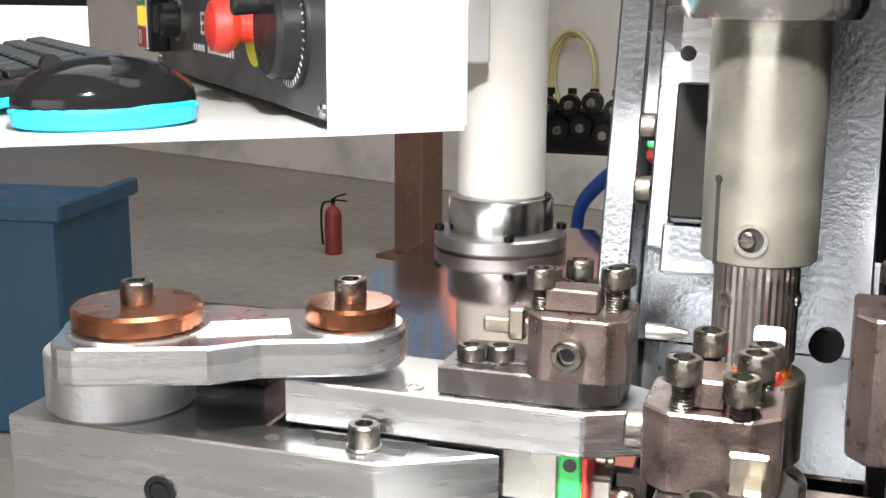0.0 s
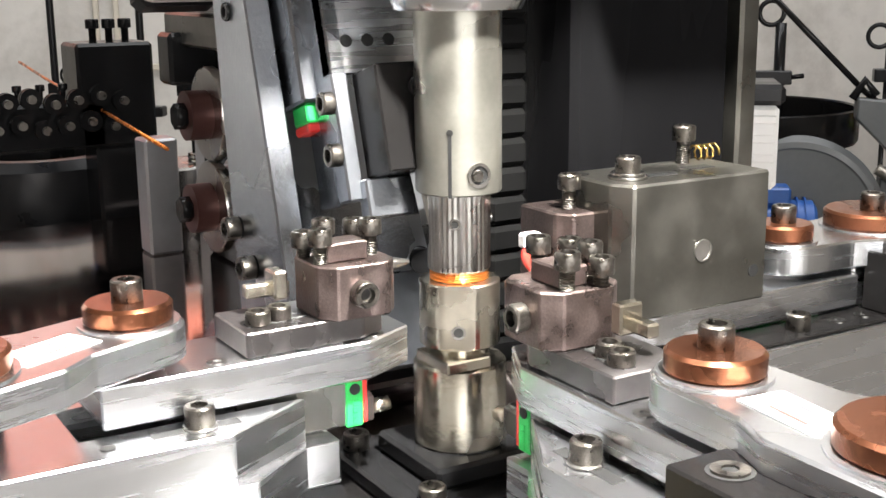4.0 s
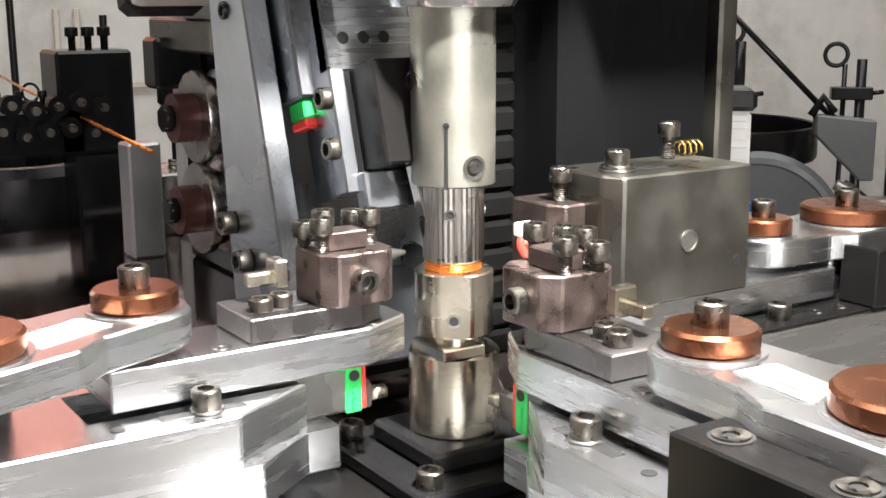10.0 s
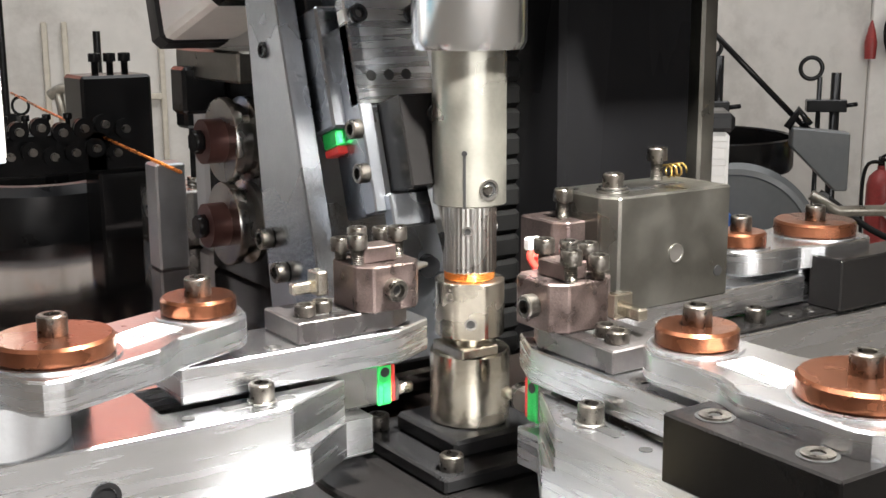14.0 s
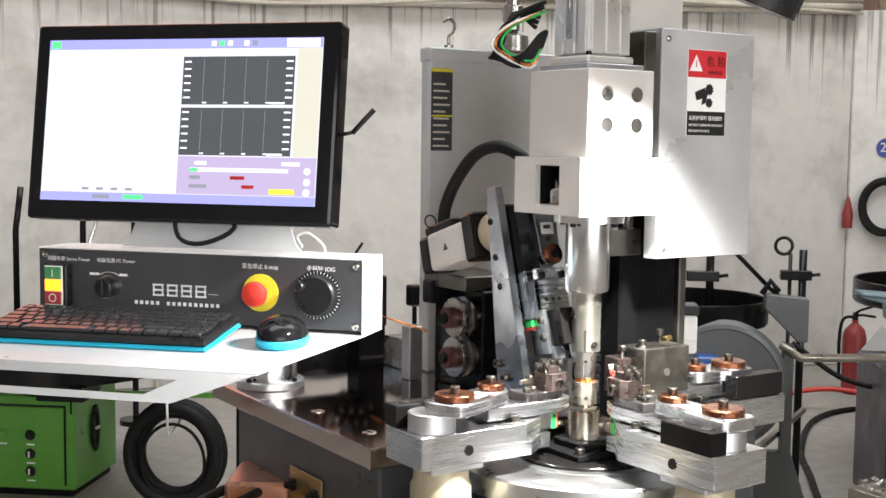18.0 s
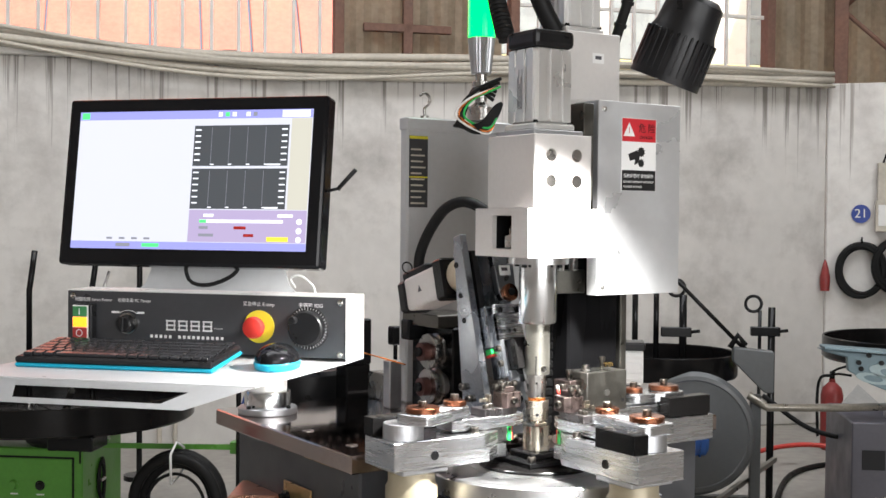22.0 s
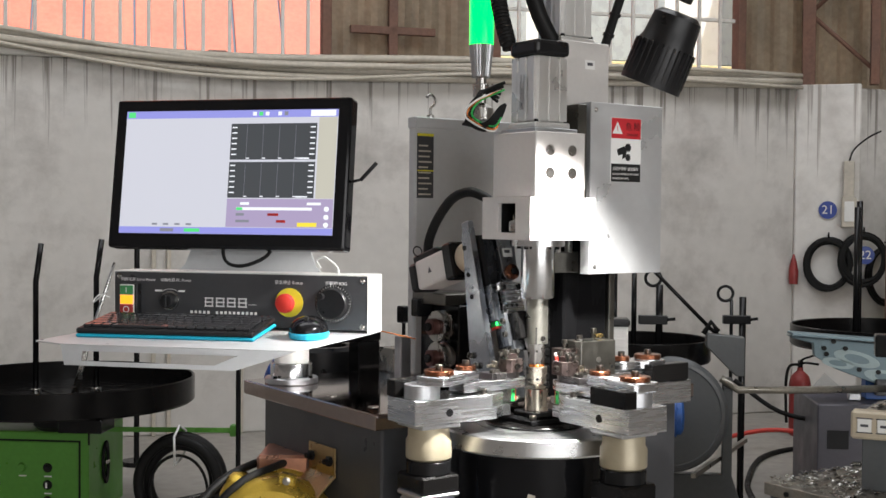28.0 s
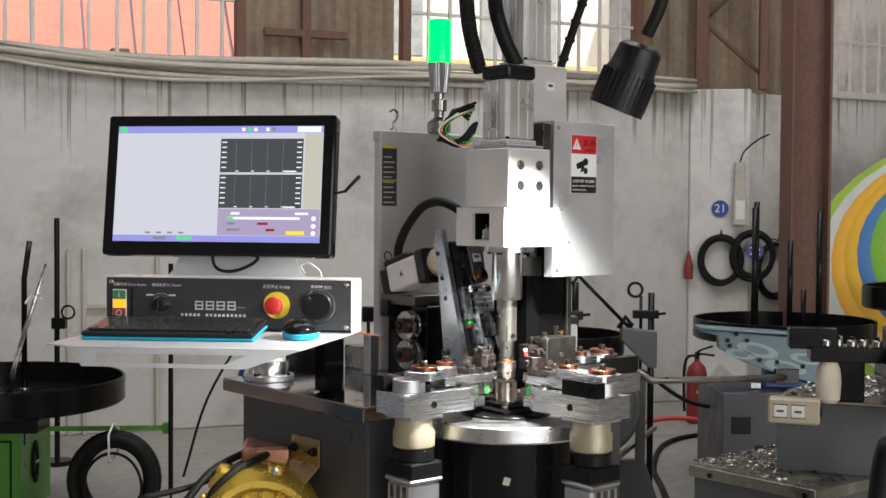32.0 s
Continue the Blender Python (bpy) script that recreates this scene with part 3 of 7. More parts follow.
fx = thing("coil_fixture", "nickel-plated two-stage coil winding post on square black plates", "fixture", pose(AX, AY, 0))
part("base_plate", box(-0.052, 0.052, -0.052, 0.052, 0.959, 0.968, 0.0015), BLACK_STEEL, fx)
part("foot_plate", box(-0.032, 0.032, -0.032, 0.032, 0.968, 0.979, 0.002), BLACK_STEEL, fx)
for x in (-0.04, 0.04):
    for y in (-0.04, 0.04):
        cap_screw(fx, pose(x, y, 0.968), 0.0068, 0.009)
lower = part("lower_post", lathe([(0.0228, 0.979), (0.0236, 0.980), (0.0236, 1.021), (0.0225, 1.0225), (0.0, 1.0225)], 56), NICKEL, fx, "dull nickel turned post")
part("step", box(-0.021, 0.004, -0.0235, 0.008, 1.0225, 1.0285, 0.0008), NICKEL, fx)
part("neck", cyl(0.0155, 1.0225, 1.031, 40), NICKEL, fx)


def flat_post(r, z0, z1, flat, n=64):
    """A turned post with a flat milled on its -x-y side."""
    bm = lathe([(r - 0.0008, z0), (r, z0 + 0.0008), (r, z1 - 0.0008), (r - 0.0008, z1)], n)
    d = Vector((-0.545, -0.838, 0)).normalized()
    for v in bm.verts:
        k = v.co.dot(d)
        if k > flat:
            v.co -= d * (k - flat)
    return bm


up = part("upper_post", flat_post(0.0203, 1.031, 1.0640, 0.0182), NICKEL, fx, "nickel post with a milled flat")
DV = Vector((-0.545, -0.838, 0)).normalized()


def facing(x, y, z, d=DV):
    """A pose whose z axis looks along d from a place."""
    return Matrix.Translation((x, y, z)) @ Vector(d).to_track_quat("Z", "Y").to_matrix().to_4x4()


hl = part("hole_rim", ring(0.0024, 0.0036, 0, 0.0006, 20), STEEL, fx, m=facing(DV.x * 0.0181, DV.y * 0.0181, 1.0405))
part("hole", cyl(0.0026, 0.0001, 0.0004, 16), SOCKET, hl)
coil = thing("copper_coil", "freshly wound orange enamelled copper coil", "coil", pose(AX, AY, 0))
for k in range(4):
    part("turn", tube([(0.0142 * math.cos(a), 0.0142 * math.sin(a), 1.0649 + k * 0.0013) for a in [2 * math.pi * i / 40 for i in range(40)]], 0.0007, 6, closed=True), WIRE_CU, coil)
part("core", cyl(0.0135, 1.064, 1.069, 32), WIRE_CU, coil)

# spindle above it
sp = thing("winding_spindle", "grey steel winding spindle with a ribbed sleeve", "spindle", pose(AX, AY, 0))
bm = lathe([(0.0148, 1.069), (0.0157, 1.0700), (0.0157, 1.1080)], 72, smooth=False)
for v in bm.verts:
    if v.co.xy.length > 0.0155 and int(round(math.atan2(v.co.y, v.co.x) / (2 * math.pi) * 72)) % 2:
        v.co.xy *= 0.978
part("sleeve", bm, STEEL, sp, "bright ribbed steel sleeve")
for ang in (-0.1, 1.9):
    d = Vector((DV.x * math.cos(ang) - DV.y * math.sin(ang), DV.x * math.sin(ang) + DV.y * math.cos(ang), 0))
    h = part("set_screw_rim", ring(0.0019, 0.003, 0, 0.0008, 18), STEEL, sp, m=facing(d.x * 0.0156, d.y * 0.0156, 1.094, d))
    part("set_screw", cyl(0.002, 0.0001, 0.0004, 6), SOCKET, h)
TUBE_GREY = mat("grey_nitrided_steel", (0.235, 0.228, 0.20), 0.36, 0.85, 0.12, 35, 0.03, 500)
part("tube", lathe([(0.0160, 1.1078), (0.0205, 1.1082), (0.0212, 1.109), (0.0212, 1.1985)], 64), TUBE_GREY, sp, "matt grey steel tube with a slot")
d = Vector((DV.x * math.cos(-0.16) - DV.y * math.sin(-0.16), DV.x * math.sin(-0.16) + DV.y * math.cos(-0.16), 0))
side = Vector((-d.y, d.x, 0))
SL = Matrix.Translation((d.x * 0.0205, d.y * 0.0205, 0)) @ Matrix(((side.x, -d.x, 0, 0), (side.y, -d.y, 0, 0), (0, 0, 1, 0), (0, 0, 0, 1)))
part("slot", join(box(-0.0008, 0.0008, -0.0012, 0.002, 1.1079, 1.139), moved(cyl(0.0016, -0.002, 0.0012, 12), pose(0, 0, 1.139, 90))), SOCKET, sp, m=SL)
d = Vector((DV.x * math.cos(0.5) - DV.y * math.sin(0.5), DV.x * math.sin(0.5) + DV.y * math.cos(0.5), 0))
h = part("clamp_hole", ring(0.0045, 0.006, 0, 0.0012, 24), STEEL, sp, m=facing(d.x * 0.0208, d.y * 0.0208, 1.1185, d))
part("recess", cyl(0.0046, 0.0002, 0.0006, 20), SOCKET, h)
part("clamp_screw", join(cyl(0.003, 0.0, 0.002, 16, 0.0005), cyl(0.0012, 0.002, 0.0024, 6)), SCREW, h, m=pose(-0.0012, 0, 0.0004))
part("collar", lathe([(0.0215, 1.1985), (0.0305, 1.1955), (0.0325, 1.200), (0.0325, 1.296), (0.054, 1.2965), (0.054, 1.309)], 64), POLISHED, sp, "polished aluminium collar")
for a in (0, 90, 180, 270):
    cap_screw(sp, pose(0.043 * math.cos(radians(a + 20)), 0.043 * math.sin(radians(a + 20)), 1.2965, 180), 0.0045, 0.006, material=BLACK_STEEL)


# ---------------------------------------------------------------- the arms
def mirrored(bm, m):
    bm.transform(m)
    if m.determinant() < 0:
        bmesh.ops.reverse_faces(bm, faces=bm.faces)
    return bm


def stadium(x0, x1, r0, r1, n=14):
    """The outline of a link: a round end of r0 at x0, a broad rounded end of r1 at x1."""
    pts = []
    s = 1 if x1 > x0 else -1
    for i in range(n + 1):
        a = math.pi / 2 + math.pi * i / n
        pts.append((x0 + s * r0 * math.cos(a) * 0.95, r0 * math.sin(a)))
    mid = x0 + (x1 - x0) * 0.42
    pts.append((mid, -r0 - 0.001))
    pts.append((mid + s * 0.018, -r1))
    ex = x1 + s * r1 * 0.95
    c = 0.012
    pts += [(ex - s * c, -r1), (ex - s * c * 0.3, -r1 + c * 0.3), (ex, -r1 + c), (ex, r1 - c), (ex - s * c * 0.3, r1 - c * 0.3), (ex - s * c, r1)]
    pts.append((mid + s * 0.018, r1))
    pts.append((mid, r0 + 0.001))
    return pts if s < 0 else pts[::-1]


def text_bars(parent, m, rows, material=None):
    """Unreadable small print: short bars (x, y, width, height) lying on a surface."""
    for x, y, w, h in rows:
        part("print", moved(box(x, x + w, y, y + h, 0, 0.0003), m), material or PRINT, parent)


def screw_at(parent, M, x, y, z, r=0.0065, h=0.009, shank=0.0, tilt=None):
    m = M @ Matrix.Translation((x, y, z))
    loc = Matrix.Translation(m.translation)
    return cap_screw(parent, loc if tilt is None else loc @ tilt, r, h, shank)


def arm(M, label, slide=0.0, block_back=True, outer=-0.242, link=0.0, swing=0.0, group="winding arms"):
    """One wire arm: M maps the arm that points along +x to its place (may mirror)."""
    th = thing("winding_station", label, "machine arm", I4, group)
    P = lambda name, bm, material, lab="", parent=None: part(name, mirrored(bm, M), material, parent or th, lab)
    # machined base with the rail bed between two strips
    base = prism([(-0.302, -0.046), (-0.132, -0.046), (-0.088, -0.0205), (-0.19, -0.0205), (-0.19, 0.0205), (-0.088, 0.0205), (-0.132, 0.046), (-0.302, 0.046)], 1.0, 1.024, 0.0009, 1.0)
    bed = prism([(-0.302, -0.046), (-0.122, -0.046), (-0.090, -0.023), (-0.072, -0.023), (-0.072, 0.023), (-0.090, 0.023), (-0.122, 0.046), (-0.302, 0.046)], 0.979, 1.0, 0.0009, 1.0)
    P("arm_base", join(base, bed), ALU, "milled aluminium block with a stepped nose")
    P("side_bolt", mirrored(join(ring(0.0048, 0.0072, 0, 0.0012, 20), cyl(0.0046, 0, 0.0006, 16)), Matrix.Translation((-0.228, -0.046, 0.999)) @ pose(0, 0, 0, 90)), BLACK_STEEL)
    P("slot", box(-0.163, -0.124, -0.0355, -0.0285, 1.0236, 1.0243, 0.0003), SOCKET)
    P("washer", moved(cyl(0.0075, 0, 0.0014, 20, 0.0003), pose(-0.142, -0.032, 1.0242)), STEEL)
    screw_at(th, M, -0.142, -0.032, 1.0256)
    P("small_hole", moved(cyl(0.0032, 0, 0.0003, 14), pose(-0.182, -0.034, 1.0241)), SOCKET)
    # linear guide
    P("rail", join(box(-0.19, -0.046, -0.0075, 0.0075, 1.0, 1.013, 0.0008), box(-0.19, -0.046, -0.0055, 0.0055, 1.006, 1.014, 0.0008)), STEEL)
    c0 = -0.066 + slide * 0.55
    P("carriage", box(c0 - 0.055, c0, -0.017, 0.017, 1.004, 1.027, 0.001), STEEL, "ground steel guide carriage")
    g = P("end_cap", box(c0, c0 + 0.009, -0.0168, 0.0168, 1.0025, 1.0265, 0.0008), GREEN_PL, "bright green plastic end cap")
    P("cap_hole", moved(cyl(0.0028, 0, 0.0004, 16), pose(c0 + 0.0045, -0.0168, 1.0215, 90)), SOCKET, parent=g)
    for k in range(4):
        P("raised_mark", moved(box(-0.0012, 0.0012, -0.0004, 0, -0.0012, 0.0012), pose(c0 + 0.0045, -0.0168, 1.0055 + k * 0.003)), GREEN_PL, parent=g)
    P("seal", box(c0 + 0.009, c0 + 0.0115, -0.0164, 0.0164, 1.0035, 1.026, 0.0006), RED_PL, "red rubber seal")
    P("grease_nipple", moved(join(cyl(0.0028, 0, 0.005, 12, 0.0006), cyl(0.0018, 0.005, 0.008, 12, 0.0006)), pose(c0 + 0.0115, 0.0, 1.019, 0, 90)), NICKEL)
    P("rail_screw", moved(cyl(0.004, 0, 0.009, 6), pose(-0.046, -0.004, 1.006, 0, 90)), NICKEL)
    # sliding bar
    s = slide
    P("slide_bar", prism([(-0.182 + s, -0.024), (-0.056 + s, -0.024), (-0.029 + s, -0.010), (-0.029 + s, 0.010), (-0.056 + s, 0.024), (-0.182 + s, 0.024)], 1.0275, 1.0462, 0.0009), ALU, "brushed aluminium bar with a pointed nose")
    for x in (-0.128, -0.05):
        P("countersink", moved(ring(0.002, 0.0045, 0, 0.0005, 16), pose(x + s, -0.015, 1.0462)), STEEL)
    # dark tool plate with two slotted screws
    P("tool_plate", prism([(-0.116 + s, -0.0205), (-0.058 + s, -0.0205), (-0.044 + s, -0.012), (-0.044 + s, 0.012), (-0.058 + s, 0.0205), (-0.116 + s, 0.0205)], 1.0464, 1.0582, 0.0008), PLATE_GREY, "dark phosphated steel plate")
    for x, y in ((-0.1055, -0.0085), (-0.094, -0.0055)):
        P("slot", box(x + s - 0.006, x + s + 0.013, y - 0.0032, y + 0.0032, 1.058, 1.0586, 0.0003), SOCKET)
        screw_at(th, M, x + s, y, 1.0586, 0.0058, 0.0062)
    e = s + 0.007
    # clamping block with its screws
    blk = prism([(-0.080 + e, -0.026), (-0.054 + e, -0.026), (-0.048 + e, -0.019), (-0.048 + e, 0.009), (-0.054 + e, 0.015), (-0.080 + e, 0.015), (-0.087 + e, 0.007), (-0.087 + e, -0.018)], 1.0582, 1.0835, 0.0008)
    P("clamp_block", blk, OXIDE, "browned steel clamp block")
    P("key_block", box(-0.081 + e, -0.06 + e, -0.0165, -0.0015, 1.0835, 1.0925, 0.0008), OXIDE)
    for x, y, hgt in ((-0.083, -0.014, 0.009), (-0.055, -0.009, 0.010), (-0.072, 0.006, 0.009), (-0.084, 0.003, 0.005), (-0.055, 0.008, 0.007)):
        screw_at(th, M, x + e, y, 1.0835 + hgt, 0.0056, 0.0075, hgt)
    fr = M @ Vector((0, -1, 0)) - M @ Vector((0, 0, 0))
    at = M @ Vector((-0.0685 + e, -0.026, 1.0705))
    cap_screw(th, facing(*at, fr), 0.0062, 0.0065, 0.004)
    P("clamp_lug", join(box(-0.112 + e, -0.090 + e, 0.006, 0.012, 1.066, 1.0725, 0.001), box(-0.100 + e, -0.093 + e, 0.001, 0.013, 1.065, 1.0785, 0.001)), NICKEL, "small bright steel lug")
    P("wire_nozzle", moved(lathe([(0.0032, 0), (0.0032, 0.008), (0.0012, 0.016)], 14), Matrix.Translation((-0.044 + e, 0.003, 1.074)) @ pose(0, 0, 0, 0, 90)), STEEL)
    # link with two copper washers, swung about its inner pivot
    a, b = -0.159 + s + link, outer
    long = math.hypot(b - a, swing)
    LK = Matrix.Translation((a, 0, 0)) @ pose(0, 0, 0, 0, 0, math.degrees(math.atan2(-swing, a - b)))
    P("link_plate", moved(prism(stadium(0, -long, 0.0245, 0.033), 1.0500, 1.0660, 0.0012), LK), ALU, "polished aluminium link plate with a label")
    for x, r in ((0, 0.0192), (-long, 0.0272)):
        P("washer", moved(cyl(r + 0.0028, 0, 0.001, 40), LK @ pose(x, 0, 1.066)), ALU)
        P("copper_disc", moved(lathe([(r - 0.001, 0), (r, 0.001), (r, 0.0075), (r - 0.0015, 0.009), (0, 0.009)], 48), LK @ pose(x, 0, 1.067)), COPPER, "brown copper disc")
        q = LK @ Vector((x, 0, 0))
        screw_at(th, M, q.x, q.y, 1.076, 0.0068, 0.0095)
    lab = P("label", moved(box(-0.019, 0.019, -0.010, 0.010, 0, 0.0004), LK @ pose(-long / 2, -0.006, 1.0661, 0, 0, 6)), PAPER, "white paper label")
    for k in range(3):
        P("print", moved(box(-0.010, -0.010 + (0.020, 0.014, 0.018)[k], 0, 0.002, 0.0004, 0.0006), LK @ pose(-long / 2, -0.0115 + k * 0.0045, 1.0661, 0, 0, 6)), PRINT if k else RED_PL, parent=lab)
    P("boss", moved(cyl(0.0325, 1.024, 1.0500, 48, 0.001), pose(-0.266, swing * 0.4, 0)), ALU_DULL, "turned aluminium boss")
    y0, y1 = (0.022, 0.05) if block_back else (-0.054, -0.026)
    P("stop_block", box(-0.302, -0.212, y0, y1, 1.024, 1.0545, 0.001), BLACK_ANOD, "black anodised stop block")
    for x in (-0.228, -0.28):
        w = M @ Vector((x, (y0 + y1) / 2, 1.0545))
        h = part("counterbore", cyl(0.0082, 0.0, 0.0003, 24), SOCKET, th, m=Matrix.Translation(w))
        part("socket_screw", ring(0.003, 0.0066, 0.0003, 0.0012, 22), SCREW, h)
    # reducer and servo underneath
    P("flange", box(-0.284, -0.2, -0.042, 0.042, 0.97, 0.979, 0.002), ALU_DULL)
    CREAM = bpy.data.materials.get("cream_cast") or mat("cream_cast", (0.35, 0.305, 0.215), 0.42, 0.3, 0.08, 10, 0.08, 200)
    P("reducer", moved(lathe([(0.036, 0.910), (0.042, 0.914), (0.042, 0.945), (0.038, 0.952), (0.038, 0.97)], 48), pose(-0.242, 0, 0)), CREAM, "cream painted gear reducer")
    P("ring", moved(cyl(0.041, 0.885, 0.910, 48, 0.002), pose(-0.242, 0, 0)), BLACK_STEEL)
    P("adapter", box(-0.284, -0.2, -0.042, 0.042, 0.853, 0.885, 0.004), BLACK_ANOD, "black motor adapter")
    P("motor_flange", box(-0.284, -0.2, -0.042, 0.042, 0.844, 0.853, 0.003), ALU_DULL)
    mot = P("servo_motor", box(-0.281, -0.203, -0.039, 0.039, 0.70, 0.844, 0.006), ALU_DULL, "finned aluminium servo motor")
    for y in (-0.02, 0.0, 0.02):
        P("fin_groove", box(-0.282, -0.281, y - 0.006, y + 0.006, 0.705, 0.838, 0.0004), GREYSTEEL, parent=mot)
    P("motor_cap", box(-0.279, -0.205, -0.037, 0.037, 0.665, 0.70, 0.006), BLACK_PL)
    return th


arm(I4, "aluminium wire arm beside the panel with two copper discs", 0.001, True, -0.243, -0.0025, -0.033)
SWAP = Matrix(((0, 1, 0, 0.0055), (1, 0, 0, -0.008), (0, 0, 1, 0), (0, 0, 0, 1)))
arm(SWAP, "aluminium wire arm in front with a black stop block", -0.028, False, -0.269, 0.0095)

# third arm, with the big grey block on its bar
ARM3 = Matrix.Translation((0, -0.036, 0)) @ Matrix.Diagonal((-1, 1, 1, 1))
th = thing("winding_station", "aluminium wire arm carrying a grey steel block", "machine arm", I4, "winding arms")
P3 = lambda name, bm, material, lab="", parent=None: part(name, mirrored(bm, ARM3), material, parent or th, lab)
P3("arm_base", box(-0.345, -0.13, -0.048, 0.046, 0.979, 1.024, 0.001), ALU, "milled aluminium base block")
P3("top_cover", box(-0.335, -0.135, -0.046, -0.02, 1.024, 1.0262, 0.0006), BLACK_ANOD, "black cover strip")
screw_at(th, ARM3, -0.175, -0.034, 1.0262)
for x in (-0.205, -0.225):
    P3("countersink", moved(ring(0.002, 0.005, 0, 0.0005, 16), pose(x, -0.034, 1.0262)), STEEL)
P3("rail", box(-0.26, -0.05, -0.0075, 0.0075, 1.0, 1.014, 0.0008), STEEL)
P3("carriage", box(-0.21, -0.155, -0.017, 0.017, 1.0262, 1.0285, 0.0006), GREEN_PL, "green plastic end cap")
P3("slide_bar", prism([(-0.232, -0.024), (-0.085, -0.024), (-0.055, -0.010), (-0.055, 0.010), (-0.085, 0.024), (-0.232, 0.024)], 1.0285, 1.0462, 0.0009), ALU, "brushed aluminium bar with a pointed nose")
P3("clamp_piece", box(-0.262, -0.232, -0.02, 0.02, 1.0285, 1.05, 0.0015), ALU)
P3("link_plate", prism(stadium(-0.196, -0.268, 0.022, 0.03), 1.0500, 1.0660, 0.0012), ALU, "polished aluminium link plate")
for x, r in ((-0.196, 0.0165), (-0.268, 0.0272)):
    P3("washer", moved(cyl(r + 0.0025, 0, 0.001, 40), pose(x, 0, 1.066)), ALU)
    P3("copper_disc", moved(lathe([(r - 0.001, 0), (r, 0.001), (r, 0.0075), (r - 0.0015, 0.009), (0, 0.009)], 48), pose(x, 0, 1.067)), COPPER, "brown copper disc")
    screw_at(th, ARM3, x, 0, 1.076, 0.0068, 0.0095)
P3("boss", moved(cyl(0.028, 1.024, 1.0500, 48, 0.001), pose(-0.268, 0, 0)), ALU_DULL)
P3("stop_block", box(-0.335, -0.235, -0.05, -0.024, 1.0262, 1.06, 0.001), BLACK_ANOD, "black anodised stop block")
bb = prism([(-0.152, -0.031), (-0.064, -0.031), (-0.058, -0.02), (-0.058, 0.02), (-0.152, 0.02)], 1.0462, 1.1135, 0.0012)
g = P3("grey_block", bb, GREYSTEEL, "grey hardened steel block")
part("pin", mirrored(moved(join(ring(0.0048, 0.0056, 0, 0.0008, 24), cyl(0.0048, 0, 0.0003, 24)), Matrix.Translation((-0.108, -0.031, 1.077)) @ pose(0, 0, 0, 90)), ARM3), STEEL, g)
part("hole", mirrored(moved(join(cyl(0.0034, 0, 0.0003, 18)), Matrix.Translation((-0.143, -0.031, 1.062)) @ pose(0, 0, 0, 90)), ARM3), SOCKET, g)
for x0, x1, y in ((-0.104, -0.086, -0.012), (-0.135, -0.118, -0.005)):
    part("slot", mirrored(box(x0, x1, y - 0.004, y + 0.004, 1.1134, 1.1139, 0.0002), ARM3), SOCKET, g)
P3("washer", moved(join(cyl(0.0098, 0, 0.0018, 20, 0.0004), cyl(0.0085, 0.0018, 0.0035, 20, 0.0004)), pose(-0.075, -0.012, 1.1135)), STEEL)
screw_at(th, ARM3, -0.075, -0.012, 1.117, 0.0062, 0.0075)
screw_at(th, ARM3, -0.130, 0.010, 1.1255, 0.0062, 0.008, 0.012)
BRASS = mat("brass_spring", (0.55, 0.38, 0.12), 0.3, 1.0, 0.1, 30)
P3("spring", tube([(-0.139 - 0.0006 * i, 0.012 + 0.004 * math.cos(i * 0.9), 1.118 + 0.004 * math.sin(i * 0.9)) for i in range(26)], 0.0007, 5), BRASS)
P3("rear_block", prism([(-0.066, -0.008), (-0.046, -0.008), (-0.040, 0.0), (-0.040, 0.03), (-0.066, 0.03)], 1.0462, 1.098, 0.001), OXIDE, "browned steel clamp block")
screw_at(th, ARM3, -0.053, 0.006, 1.108, 0.0058, 0.0075, 0.010)
# red wire ends tied to the front arm
tie = thing("wire_tail", "red wire tail with a white tape tag", "wire")
part("tape", box(0.008, 0.018, -0.057, -0.051, 1.088, 1.095, 0.001), PAPER, tie)
part("wire", tube([(0.012, -0.055, 1.09), (0.009, -0.056, 1.084), (0.013, -0.058, 1.078), (0.016, -0.056, 1.083), (0.011, -0.055, 1.085), (0.017, -0.054, 1.076)], 0.0022, 6, per=4), RED_CABLE, tie)


# ---------------------------------------------------------------- head, column, covers
HEAD_WHITE = mat("clear_anodised_head", (0.66, 0.64, 0.62), 0.5, 0.35, 0.05, 12, 0.06, 500)


def pocket_box(x0, x1, y0, y1, z0, z1, py0, py1, pz0, pz1, depth):
    """A block with a rectangular pocket in its -x face."""
    bm = bmesh.new()
    q = lambda x, y, z: bm.verts.new((x, y, z))
    o = [q(x0, y0, z0), q(x0, y1, z0), q(x0, y1, z1), q(x0, y0, z1)]
    i = [q(x0, py0, pz0), q(x0, py1, pz0), q(x0, py1, pz1), q(x0, py0, pz1)]
    d = [q(x0 + depth, py0, pz0), q(x0 + depth, py1, pz0), q(x0 + depth, py1, pz1), q(x0 + depth, py0, pz1)]
    b = [q(x1, y0, z0), q(x1, y1, z0), q(x1, y1, z1), q(x1, y0, z1)]
    for k in range(4):
        j = (k + 1) % 4
        bm.faces.new((o[k], o[j], i[j], i[k]))
        bm.faces.new((i[k], i[j], d[j], d[k]))
        bm.faces.new((o[k], b[k], b[j], o[j]))
    bm.faces.new(d)
    bm.faces.new(b)
    bmesh.ops.recalc_face_normals(bm, faces=bm.faces)
    return bm


